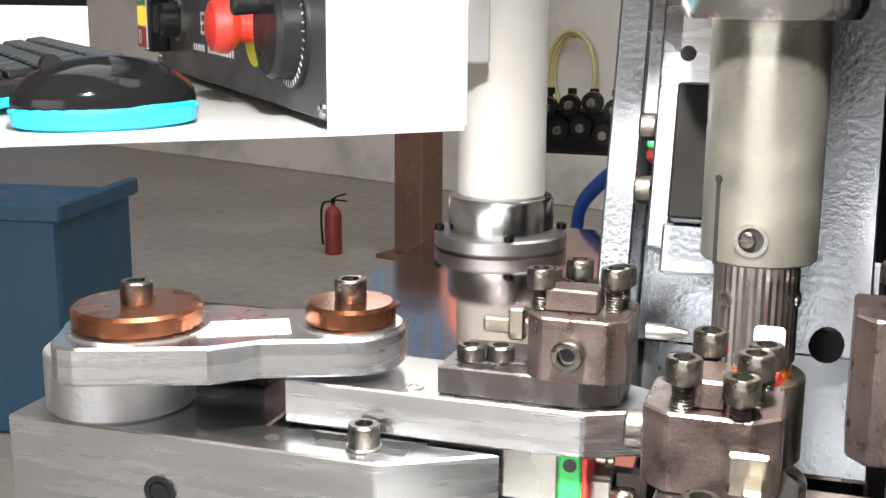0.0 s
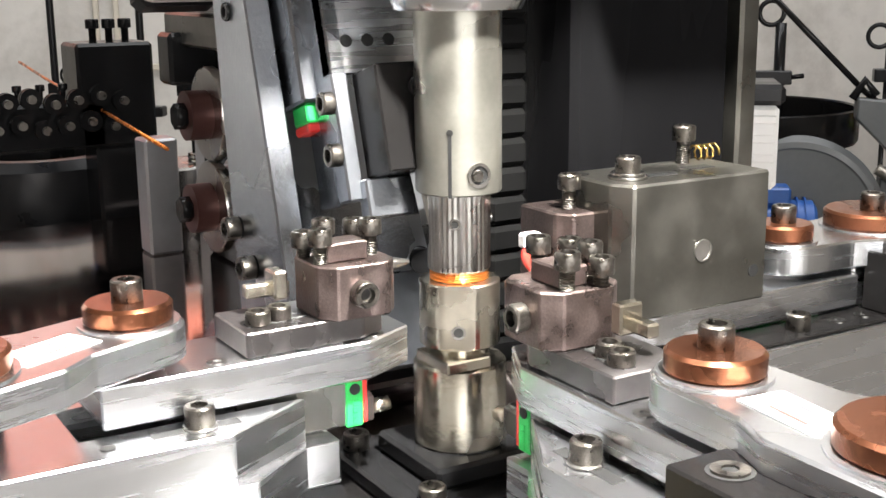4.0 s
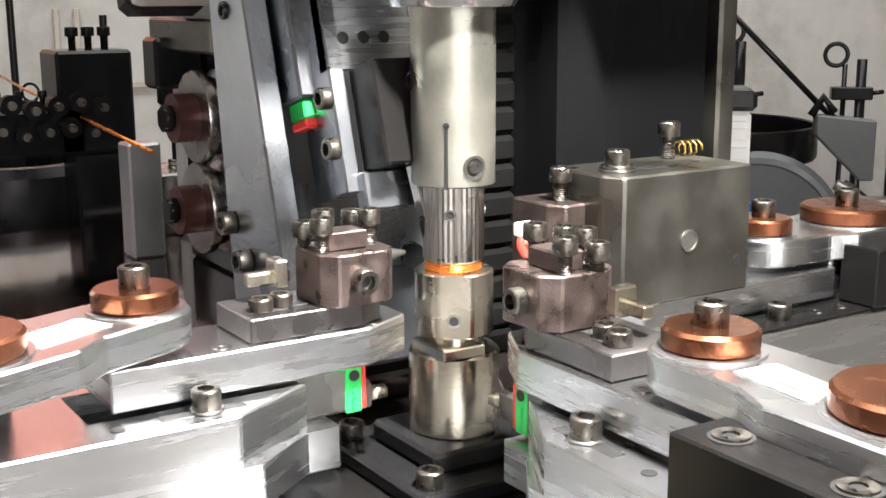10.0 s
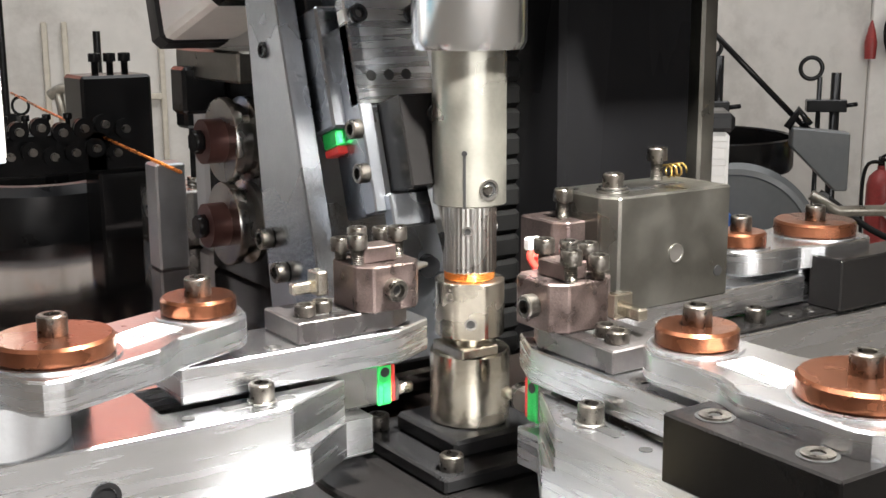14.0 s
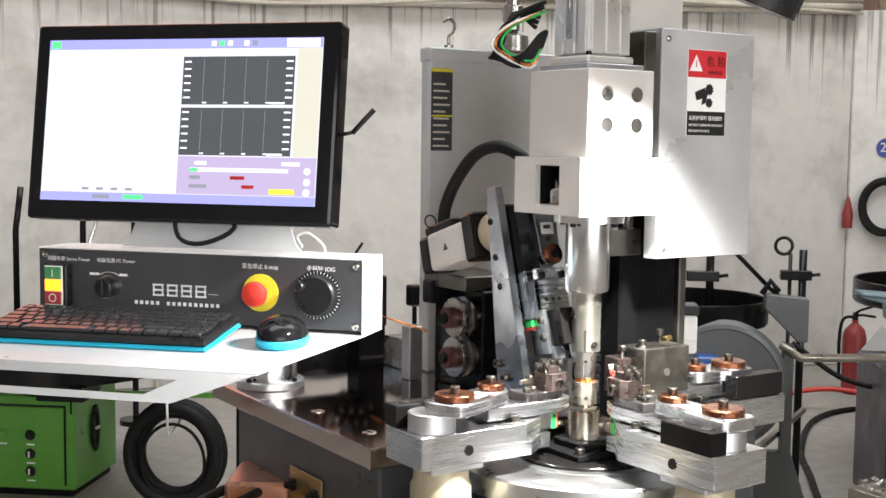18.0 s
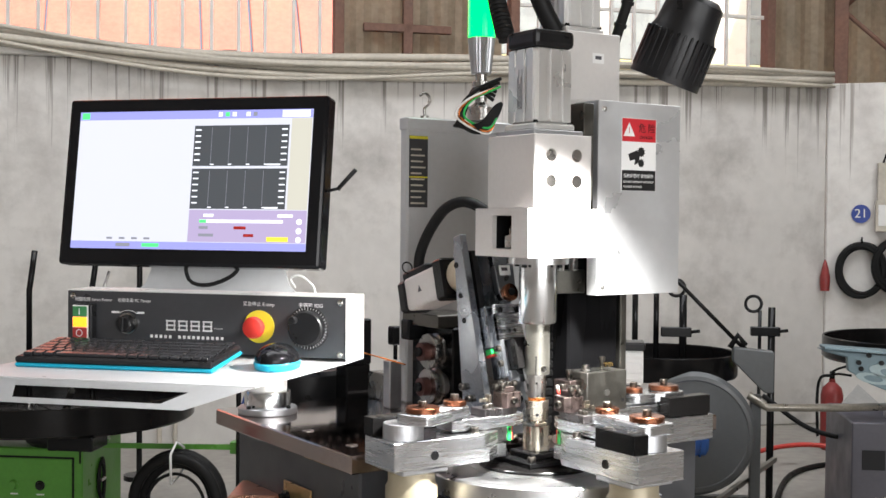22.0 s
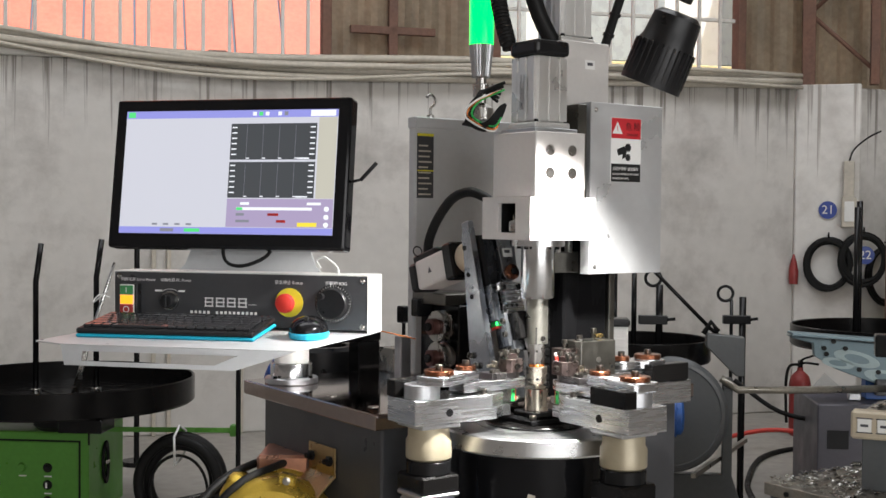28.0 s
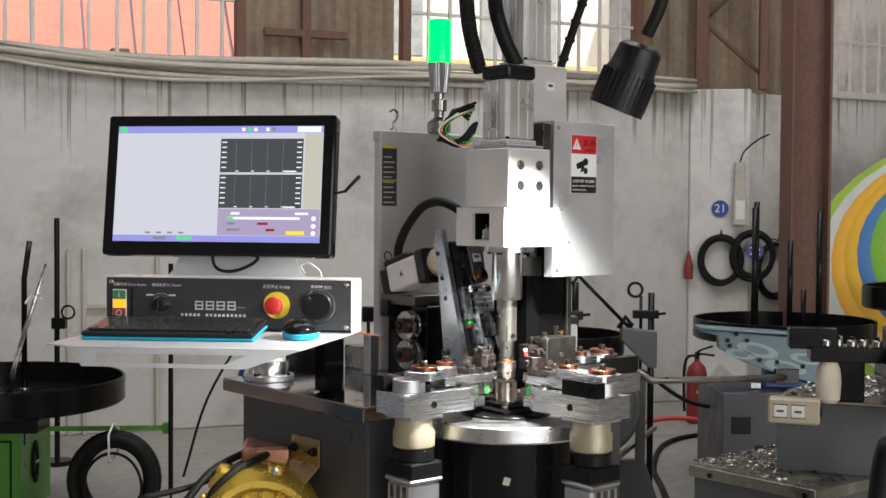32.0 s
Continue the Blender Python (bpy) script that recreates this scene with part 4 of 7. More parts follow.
hd = thing("spindle_machine", "light grey aluminium winding head with servo motors", "machine head")
lo = part("spindle_block", pocket_box(-0.074, 0.084, -0.079, 0.07, 1.309, 1.3895, -0.034, 0.020, 1.322, 1.378, 0.05), HEAD_WHITE, hd, "pale anodised block with a window")
# black sheets added in the pocket to stand for its shade
part("window_lining", join(box(-0.027, -0.025, -0.0335, 0.0195, 1.3225, 1.3775), box(-0.066, -0.027, -0.0335, -0.0325, 1.3225, 1.3775), box(-0.066, -0.027, 0.0185, 0.0195, 1.3225, 1.3775), box(-0.066, -0.027, -0.0325, 0.0185, 1.3765, 1.3775)), BLACK_STEEL, lo, "added black sheets for the shade inside the window")
part("coupling", moved(cyl(0.018, 1.323, 1.345, 24, 0.002), pose(-0.045, -0.005, 0)), STEEL, lo)
part("window_rod", moved(cyl(0.004, 1.323, 1.36, 10), pose(-0.05, 0.0, 0)), STEEL, lo)
ub = part("motor_block", box(-0.056, 0.064, -0.071, 0.061, 1.3895, 1.512, 0.0015), HEAD_WHITE, hd, "pale anodised motor block")
for x in (-0.022, 0.032):
    for z in (1.435, 1.478):
        part("bolt_cap", moved(join(cyl(0.0085, 0, 0.0012, 24, 0.0004), ring(0.0085, 0.0105, 0, 0.0006, 24)), pose(x, -0.071, z, 90)), STEEL, ub)
part("label", box(-0.006, 0.018, -0.0716, -0.071, 1.444, 1.468), PAPER, ub)
for k in range(3):
    part("print", box(-0.002, 0.012 - 0.003 * k, -0.0719, -0.0716, 1.4485 + k * 0.005, 1.4505 + k * 0.005), PRINT, ub)


def servo(parent, x, y, z, w, h, cap, name="servo_motor"):
    """A square servo motor standing on its flange, with rounded ribs and a black cap."""
    s = part(name, box(x - w / 2 + 0.004, x + w / 2 - 0.004, y - w / 2 + 0.004, y + w / 2 - 0.004, z + 0.012, z + h, 0.008, 3), MOTOR_ALU, parent, "satin aluminium servo motor")
    part("flange", box(x - w / 2, x + w / 2, y - w / 2, y + w / 2, z, z + 0.012, 0.003), MOTOR_ALU, s)
    part("cap", box(x - w / 2 + 0.001, x + w / 2 - 0.001, y - w / 2 + 0.001, y + w / 2 - 0.001, z + h, z + h + cap, 0.008, 2), BLACK_PL, s, "black plastic end cap")
    for k in (-0.3, 0.0, 0.3):
        part("rib", box(x + k * w - 0.009, x + k * w + 0.009, y - w / 2 + 0.0015, y - w / 2 + 0.005, z + 0.014, z + h - 0.002, 0.0012), MOTOR_ALU, s)
        part("rib", box(x - w / 2 + 0.0015, x - w / 2 + 0.005, y + k * w - 0.009, y + k * w + 0.009, z + 0.014, z + h - 0.002, 0.0012), MOTOR_ALU, s)
    for dx in (-1, 1):
        cap_screw(s, pose(x + dx * (w / 2 - 0.007), y - w / 2 + 0.007, z + 0.012), 0.0045, 0.005, material=BLACK_STEEL)
    lab = part("label", box(x - w / 2 + 0.0009, x - w / 2 + 0.0014, y - 0.012, y + 0.016, z + 0.03, z + h - 0.03), MOTOR_ALU, s)
    for k in range(5):
        part("print", box(x - w / 2 + 0.0004, x - w / 2 + 0.0009, y - 0.006 + k * 0.003, y - 0.0053 + k * 0.003, z + 0.036, z + h - (0.036 + 0.012 * (k % 3))), PRINT, lab)
    return s


part("adapter", box(-0.048, 0.056, -0.058, 0.048, 1.512, 1.52, 0.001), ALU_DULL, hd)
servo(hd, 0.004, -0.005, 1.52, 0.086, 0.138, 0.030)
part("rear_block", box(0.082, 0.205, 0.02, 0.155, 1.47, 1.704, 0.002), HEAD_WHITE, hd, "pale anodised rear motor block")
part("rear_label", box(0.14, 0.166, 0.0194, 0.02, 1.65, 1.668), PAPER, hd)
part("print", box(0.146, 0.160, 0.019, 0.0194, 1.657, 1.663), PRINT, hd)
servo(hd, 0.143, 0.087, 1.704, 0.088, 0.16, 0.03)
part("guide_rail", box(0.084, 0.098, -0.03, -0.012, 1.38, 1.56, 0.001), BLACK_STEEL, hd, "dark vertical guide rail")
part("slide_plate", box(0.064, 0.086, -0.05, 0.12, 1.36, 1.57, 0.001), GREYSTEEL, hd)
for k in range(2):
    part("rail", box(0.055 + 0.03 * k, 0.066 + 0.03 * k, 0.0, 0.012, 1.283, 1.309, 0.0008), STEEL, hd)
part("bracket", box(0.055, 0.118, 0.006, 0.03, 1.243, 1.284, 0.0015), GREYSTEEL, hd, "dark grey lower bracket")
cap_screw(hd, facing(0.104, 0.006, 1.264, (0, -1, 0)), 0.005, 0.003)

cv = thing("head_cover", "light grey sheet metal cover with a warning label", "cover")
COVER = mat("satin_cover", (0.60, 0.61, 0.62), 0.38, 0.55, 0.05, 8, 0.05, 250)
part("front_sheet", box(0.099, 0.29, -0.047, -0.0452, 1.242, 1.577, 0.0007), COVER, cv, "satin silver sheet")
part("side_sheet", box(0.2882, 0.29, -0.045, 0.17, 1.242, 1.575), COVER, cv)
part("top_sheet", box(0.1012, 0.29, -0.045, 0.17, 1.5752, 1.577), COVER, cv)
part("return_edge", box(0.099, 0.1008, -0.045, -0.02, 1.242, 1.575), COVER, cv)
for x, z in ((0.112, 1.562), (0.112, 1.256)):
    part("dome_screw", moved(lathe([(0.0048, 0), (0.004, 0.002), (0.0015, 0.003), (0, 0.003)], 16), pose(x, -0.047, z, 90)), STEEL, cv)
wl = part("warning_label", box(0.151, 0.231, -0.0476, -0.047, 1.423, 1.55), PAPER, cv, "white warning label with red head and black foot")
RED_INK = mat("red_ink", (0.55, 0.02, 0.03), 0.45)
part("red_field", box(0.152, 0.230, -0.048, -0.0476, 1.509, 1.549), RED_INK, wl)
part("triangle", moved(prism([(-0.0135, -0.011), (0.0135, -0.011), (0, 0.013)], 0, 0.0003), pose(0.1675, -0.048, 1.529, 90)), PAPER, wl)
part("bang", box(0.1668, 0.1682, -0.0486, -0.0483, 1.5235, 1.534), RED_INK, wl)
BLACK_INK = mat("black_ink", (0.012, 0.012, 0.012), 0.5)
part("black_field", box(0.152, 0.230, -0.048, -0.0476, 1.4235, 1.459), BLACK_INK, wl)


def lettering(parent, text, size, m, material, name="lettering", depth=0.0002, spacing=1.0):
    c = bpy.data.curves.new(name, "FONT")
    c.body, c.size, c.extrude, c.space_character = text, size, depth, spacing
    c.materials.append(material)
    o = new(name, c)
    o.parent, o.matrix_local = parent, m
    return o


lettering(wl, "危 险", 0.017, pose(0.189, -0.0483, 1.527, 90), BLACK_INK)
lettering(wl, "DANGER", 0.0075, pose(0.192, -0.0483, 1.5145, 90), BLACK_INK)
lettering(wl, "无防护罩时 请勿操作", 0.0075, pose(0.155, -0.0483, 1.4465, 90), PAPER)
lettering(wl, "DO NOT OPERATE WITHOUT", 0.0052, pose(0.155, -0.0483, 1.437, 90), PAPER)
lettering(wl, "GUARDS IN PLACE", 0.0052, pose(0.155, -0.0483, 1.4285, 90), PAPER)
# the pictogram: a gear pair and a glove-like wedge
for gx, gz, gr in ((0.196, 1.4915, 0.0095), (0.196, 1.472, 0.008)):
    teeth = [(gx + (gr if i % 2 else gr * 0.74) * math.cos(2 * math.pi * i / 20), gz + (gr if i % 2 else gr * 0.74) * math.sin(2 * math.pi * i / 20)) for i in range(20)]
    part("gear_mark", moved(prism(teeth, 0, 0.0003), pose(0, -0.0478, 0, 90)), BLACK_INK, wl)
part("wedge_mark", moved(prism([(0.166, 1.487), (0.186, 1.494), (0.193, 1.484), (0.189, 1.472), (0.18, 1.468), (0.182, 1.478), (0.17, 1.475)], 0, 0.0003), pose(0, -0.0479, 0, 90)), BLACK_INK, wl)

cl = thing("machine_column", "dark satin steel column behind the spindle", "column")
COLUMN_BLACK = mat("blackened_column", (0.0055, 0.0055, 0.006), 0.3, 0.0, 0.2, 9, 0.03, 120, (1, 1, 0.2))
COLUMN_BLACK.node_tree.nodes["Principled BSDF"].inputs["Specular IOR Level"].default_value = 0.06
part("post", box(0.10, 0.215, 0.03, 0.145, 0.985, 1.47, 0.004), COLUMN_BLACK, cl, "black satin square post")
part("edge_strip", box(0.217, 0.232, 0.024, 0.04, 0.985, 1.30, 0.002), GREYSTEEL, cl)
CHAIN_BLACK = mat("dusty_black_nylon", (0.004, 0.004, 0.004), 0.7, 0.0, 0.2, 30)
CHAIN_BLACK.node_tree.nodes["Principled BSDF"].inputs["Specular IOR Level"].default_value = 0.06
chain = thing("cable_chain", "black segmented cable chain behind the spindle", "cable chain")
for k in range(16):
    part("segment", box(0.062, 0.088, 0.055, 0.083, 0.99 + k * 0.0165, 1.0058 + k * 0.0165, 0.003), CHAIN_BLACK, chain)

# ---------------------------------------------------------------- the cabinet behind, signal tower
cb = thing("control_cabinet", "grey steel control cabinet on the table", "cabinet", pose(0.010, 0.020, 0))
part("body", box(0.048, 0.46, 0.494, 0.524, 0.985, 1.58, 0.004), GREY_PAINT, cb, "mid-grey painted sheet steel")
part("top_lip", box(0.046, 0.462, 0.490, 0.526, 1.556, 1.583, 0.003), GREY_PAINT, cb)
dp = part("data_plate", box(0.052, 0.098, 0.4928, 0.494, 1.395, 1.545, 0.0004), DARK_GREY, cb, "dark data plate with yellow edge lines")
part("plate_edge", box(0.0525, 0.0975, 0.4922, 0.4928, 1.5385, 1.5445), YELLOW_PL, dp)
part("plate_edge", box(0.0525, 0.0975, 0.4922, 0.4928, 1.457, 1.460), YELLOW_PL, dp)
for k in range(10):
    part("print", box(0.056, 0.056 + (0.034, 0.026, 0.036, 0.03)[k % 4], 0.4922, 0.4928, 1.402 + k * 0.0125, 1.4055 + k * 0.0125), PIPE, dp)
hk = thing("lifting_hook", "bent steel hook on the cabinet top", "hook")
part("base", cyl(0.009, 0, 0.006, 16), STEEL, hk)
part("hook", tube([(0, 0, 0.004), (0, 0, 0.022), (0.01, 0, 0.032), (0.012, 0, 0.045), (0.0, 0, 0.054), (-0.012, 0, 0.048)], 0.0032, 8, per=4), STEEL, hk)
hk.matrix_world = pose(0.109, 0.529, 1.583)
st = thing("signal_tower", "signal tower lit green on a chrome stem", "signal lamp", pose(0.237, 0.505, 1.603))
part("base", lathe([(0.03, -0.02), (0.03, 0.008), (0.02, 0.014), (0.013, 0.02), (0.013, 0.08)], 28), STEEL, st)
part("sleeve", cyl(0.020, 0.035, 0.065, 28, 0.002), STEEL, st)
bm = lathe([(0.020, 0.08), (0.022, 0.083), (0.030, 0.158)], 48, smooth=False)
for i, v in enumerate(bm.verts):
    if int(round(math.atan2(v.co.y, v.co.x) / (2 * math.pi) * 48)) % 2:
        v.co.xy *= 0.93
part("housing", bm, ALU_DULL, st, "ribbed grey housing")
part("lens", lathe([(0.029, 0.158), (0.029, 0.262), (0.026, 0.268), (0, 0.268)], 32), glow("green_lens", (0.01, 1.0, 0.09), 2.2, (0.02, 0.4, 0.1)), st, "glowing green lens")
bt = thing("cable_bundle", "loop of black sleeved cables beside the motor", "cables")
DROP = Matrix.Translation((0.008, -0.006, -0.03)) @ Matrix.Translation((-0.05, 0.06, 1.6)) @ Matrix.Diagonal((0.75, 0.75, 0.72, 1)) @ Matrix.Translation((0.05, -0.06, -1.6))
for k in range(6):
    part("cable", moved(tube([(-0.04, 0.06 + 0.006 * k, 1.66 - 0.01 * k), (-0.07, 0.10 + 0.005 * k, 1.64), (-0.10, 0.13, 1.60 - 0.008 * k), (-0.105, 0.12 + 0.006 * k, 1.55), (-0.085, 0.08, 1.53 + 0.004 * k), (-0.06, 0.055, 1.56 + 0.006 * k), (-0.045, 0.05, 1.60)], 0.0045, 7, per=5), DROP), RUBBER, bt)
for m_, o in ((GREEN_PL, 0.0), (WIRE_CU, 0.008), (WHITE_PAINT, 0.014)):
    part("wire", moved(tube([(-0.045, 0.055 + o, 1.64), (-0.085 - o, 0.11, 1.61), (-0.1 - o, 0.12 + o, 1.57), (-0.075, 0.06, 1.54 - o), (-0.05, 0.05 + o, 1.58)], 0.0026, 6, per=5), DROP), m_, bt)
for pts in ([(-0.02, 0.06, 1.68), (-0.025, 0.09, 1.78), (-0.01, 0.12, 1.9), (0.04, 0.16, 2.05), (0.12, 0.24, 2.3), (0.25, 0.4, 2.8), (0.5, 0.7, 4.0), (0.6, 0.8, 6.2)], [(0.09, 0.06, 1.70), (0.06, 0.07, 1.76), (0.05, 0.09, 1.84), (0.09, 0.13, 1.95), (0.14, 0.24, 2.2), (0.27, 0.4, 2.8), (0.5, 0.72, 4.0), (0.6, 0.83, 6.2)]):
    c = thing("corrugated_conduit", "black corrugated cable conduit rising from the motor", "conduit", I4, "conduits")
    p = spline(pts, 14)
    part("tube", tube(p, 0.014, 10), RUBBER, c)
    for i in range(2, len(p) - 40, 1):
        q = (p[i + 1] - p[i]).to_track_quat("Z", "Y").to_matrix().to_4x4()
        part("rib", ring(0.0135, 0.0165, -0.003, 0.003, 12), RUBBER, c, m=Matrix.Translation(p[i]) @ q)

# work lamp on its goose neck, with the light it gives
LM = Vector((0.002, -0.307, 1.578))
AIM = Vector((-0.20, 0.33, -0.92)).normalized()
LB = Matrix.Translation(LM) @ (-AIM).to_track_quat("Z", "X").to_matrix().to_4x4() @ Matrix.Diagonal((0.76, 0.76, 0.84, 1))
wk = thing("work_lamp", "black ribbed work lamp on a goose neck", "lamp", LB)
part("shade", lathe([(0.066, 0.0), (0.070, 0.0), (0.069, 0.03), (0.066, 0.085), (0.060, 0.098), (0.055, 0.145), (0.042, 0.155), (0.0, 0.157), (0.0, 0.150), (0.05, 0.14), (0.062, 0.08), (0.066, 0.0)], 48), BLACK_PL, wk, "black plastic lamp head")
rib = box(0.064, 0.0705, -0.0022, 0.0022, 0.012, 0.085, 0.0006)
me = bpy.data.meshes.new("rib")
rib.to_mesh(me)
rib.free()
me.materials.append(BLACK_PL)
for k in range(32):
    o = new("rib", me)
    o.parent, o.matrix_local = wk, pose(0, 0, 0, 0, 0, k * 11.25)
part("glass", cyl(0.064, 0.022, 0.026, 40), glow("lamp_glass", (1.0, 0.95, 0.88), 18, (0.8, 0.8, 0.8)), wk, "lit frosted lamp glass")
top = LM - AIM * 0.15
neck = spline([top, top + Vector((0.012, -0.02, 0.05)), top + Vector((0.03, -0.03, 0.12)), top + Vector((0.06, -0.03, 0.2)), top + Vector((0.12, 0.0, 0.32)), top + Vector((0.2, 0.12, 0.42)), top + Vector((0.25, 0.32, 0.30)), (0.25, 0.15, 1.58)], 12)
nk = part("goose_neck", moved(tube(neck, 0.010, 10), LB.inverted()), RUBBER, wk, "black ribbed goose neck")
for i in range(1, len(neck) - 1):
    q = (neck[i + 1] - neck[i - 1]).to_track_quat("Z", "Y").to_matrix().to_4x4()
    part("rib", ring(0.0095, 0.0125, -0.0035, 0.0035, 12), RUBBER, nk, m=LB.inverted() @ Matrix.Translation(neck[i]) @ q)
sl = bpy.data.lights.new("work_lamp_light", "SPOT")
sl.energy, sl.spot_size, sl.spot_blend, sl.shadow_soft_size, sl.color = LAMP_W, radians(104), 0.75, 0.035, (1.0, 0.95, 0.87)
so = new("work_lamp_light", sl)
so.matrix_world = look(LM + AIM * 0.004, LM + AIM)

# ---------------------------------------------------------------- tilted wire actuator
TN, TD = Vector((0, -0.96, 0.28)), Vector((0, -0.28, -0.96))
TA = Matrix(((1, 0, 0, 0), (0, TN.y, TD.y, 0.16), (0, TN.z, TD.z, 1.336), (0, 0, 0, 1)))
ac = thing("wire_actuator", "tilted aluminium wire feeding unit with its motor", "actuator", TA)
# local axes: x across, y out of the face, z down along the plate
SILVER = mat("brushed_side_plate", (0.29, 0.305, 0.33), 0.27, 1.0, 0.08, 10, 0.1, 400)
part("side_plate", moved(prism([(0.03, 0.0), (0.03, 0.325), (-0.045, 0.325), (0.008, 0.0)], -0.066, -0.052, 0.001), Matrix(((0, 0, 1, 0), (1, 0, 0, 0), (0, 1, 0, 0), (0, 0, 0, 1)))), SILVER, ac, "long brushed aluminium side plate")
part("web_plate", box(-0.052, 0.05, -0.02, -0.006, 0.02, 0.30, 0.001), SILVER, ac)
part("foot", box(-0.0515, 0.055, -0.045, -0.021, 0.255, 0.355, 0.002), SILVER, ac, "grey foot bracket")
part("guide_rail", box(-0.046, -0.034, 0.0, 0.03, 0.03, 0.20, 0.001), BLACK_STEEL, ac)
part("guide_block", box(-0.05, -0.03, 0.02, 0.048, 0.135, 0.208, 0.0015), SILVER, ac)
part("carriage_end", box(-0.047, -0.034, 0.026, 0.044, 0.208, 0.218, 0.001), GREEN_PL, ac, "green plastic end cap")
part("carriage_seal", box(-0.047, -0.034, 0.026, 0.044, 0.218, 0.223, 0.001), RED_PL, ac, "red rubber seal")
for d in (0.05, 0.105, 0.15):
    cap_screw(ac, Matrix.Translation((-0.066, 0.005, d)) @ pose(0, 0, 0, 0, -90), 0.005, 0.002, material=BLACK_STEEL)
lk = part("link", moved(prism(stadium(0.0, 0.085, 0.019, 0.022), 0, 0.014, 0.0012), Matrix.Translation((0.006, 0.034, 0.11)) @ Matrix(((0, 1, 0, 0), (0, 0, 1, 0), (-1, 0, 0, 0), (0, 0, 0, 1)))), SILVER, ac, "rounded link bar with a label")
for d in (0.112, 0.03):
    k = part("pivot_disc", moved(lathe([(0.0155, 0), (0.0155, 0.007), (0.014, 0.008), (0, 0.008)], 32), Matrix.Translation((0.007, 0.048, d)) @ pose(0, 0, 0, -90)), COPPER, ac, "dark brown pivot disc")
    part("pivot_screw", moved(join(cyl(0.007, 0.008, 0.012, 18, 0.0006)), Matrix.Translation((0.007, 0.048, d)) @ pose(0, 0, 0, -90)), BLACK_STEEL, k)
part("label", box(-0.006, 0.018, 0.048, 0.0484, 0.062, 0.08), PAPER, ac)
part("print", box(-0.001, 0.012, 0.0484, 0.0487, 0.066, 0.072), PRINT, ac)
hp = part("hole_plate", box(-0.041, 0.012, 0.056, 0.066, 0.135, 0.199, 0.001), ALU, ac, "bright plate with three holes")
for x in (-0.03, -0.018, -0.006):
    part("hole", moved(cyl(0.0033, 0, 0.0004, 16), Matrix.Translation((x, 0.066, 0.182)) @ pose(0, 0, 0, -90)), SOCKET, hp)
for x in (-0.034, 0.004):
    cap_screw(ac, Matrix.Translation((x, 0.066, 0.146)) @ pose(0, 0, 0, -90), 0.0055, 0.006, material=BLACK_STEEL)
part("carrier", box(-0.041, -0.032, 0.03, 0.066, 0.15, 0.262, 0.001), SILVER, ac)
bk = part("clamp_block", box(-0.03, 0.012, 0.066, 0.092, 0.199, 0.252, 0.001), BLACK_ANOD, ac, "black anodised clamp block")
for d in (0.212, 0.238):
    cap_screw(ac, Matrix.Translation((-0.009, 0.092, d)) @ pose(0, 0, 0, -90), 0.0055, 0.004, material=BLACK_STEEL)
    cap_screw(ac, Matrix.Translation((-0.041, 0.062, d)) @ pose(0, 0, 0, 0, -90), 0.0058, 0.0065, 0.006)
part("blade_holder", box(-0.034, 0.002, 0.062, 0.072, 0.252, 0.272, 0.001), SILVER, ac)
part("blade", moved(prism([(-0.009, 0), (0.009, 0), (0.007, 0.05), (-0.003, 0.068)], -0.004, 0.004, 0.0008), Matrix.Translation((-0.004, 0.083, 0.252)) @ Matrix(((1, 0, 0, 0), (0, 0, 1, 0), (0, 1, 0, 0), (0, 0, 0, 1))) @ pose(0, 0, 0, 0, 0, 0)), STEEL, ac, "tapered steel feed blade")
# motor behind
part("reducer", moved(lathe([(0.036, 0), (0.036, 0.014), (0.033, 0.018), (0.033, 0.04), (0.03, 0.046)], 40), Matrix.Translation((-0.012, -0.02, 0.055)) @ pose(0, 0, 0, 90)), mat("cream_reducer", (0.50, 0.42, 0.31), 0.4, 0.3, 0.08, 10), ac, "cream gear reducer")
part("adapter", box(-0.05, 0.026, -0.10, -0.066, 0.017, 0.093, 0.004), BLACK_ANOD, ac)
mt = part("motor", box(-0.044, 0.02, -0.215, -0.10, 0.023, 0.087, 0.007, 2), HEAD_WHITE, ac, "satin aluminium servo motor")
part("motor_end", box(-0.043, 0.019, -0.245, -0.215, 0.024, 0.086, 0.006), BLACK_PL, ac)
part("plug", box(-0.03, 0.004, -0.24, -0.15, 0.006, 0.023, 0.004), BLACK_PL, ac)
part("triangle_mark", moved(prism([(-0.007, -0.005), (0.007, -0.005), (0, 0.008)], 0, 0.0004), Matrix.Translation((-0.0441, -0.16, 0.055)) @ Matrix(((0, 0, -1, 0), (1, 0, 0, 0), (0, -1, 0, 0), (0, 0, 0, 1)))), PRINT, ac)
part("sleeved_cable", tube([(-0.015, -0.20, 0.01), (-0.015, -0.185, -0.02), (-0.01, -0.15, -0.055), (0.0, -0.10, -0.085), (0.01, -0.05, -0.085), (0.02, -0.01, -0.06), (0.03, 0.01, -0.03)], 0.0105, 10, per=6), RUBBER, ac, "black braided cable sleeve")
part("tie_ring", tube([(-0.03 + 0.011 * math.cos(a), -0.215, 0.0 + 0.011 * math.sin(a)) for a in [2 * math.pi * i / 16 for i in range(16)]], 0.0015, 6, closed=True), BLACK_STEEL, ac)
part("guide_tube", moved(join(tube([(0.043, 0.2, 1.064), (0.034, 0.095, 1.053)], 0.0095, 16), tube([(0.034, 0.097, 1.0535), (0.032, 0.08, 1.0515)], 0.0075, 16)), TA.inverted()), GLOSS_BLACK, ac, "glossy black wire guide tube")
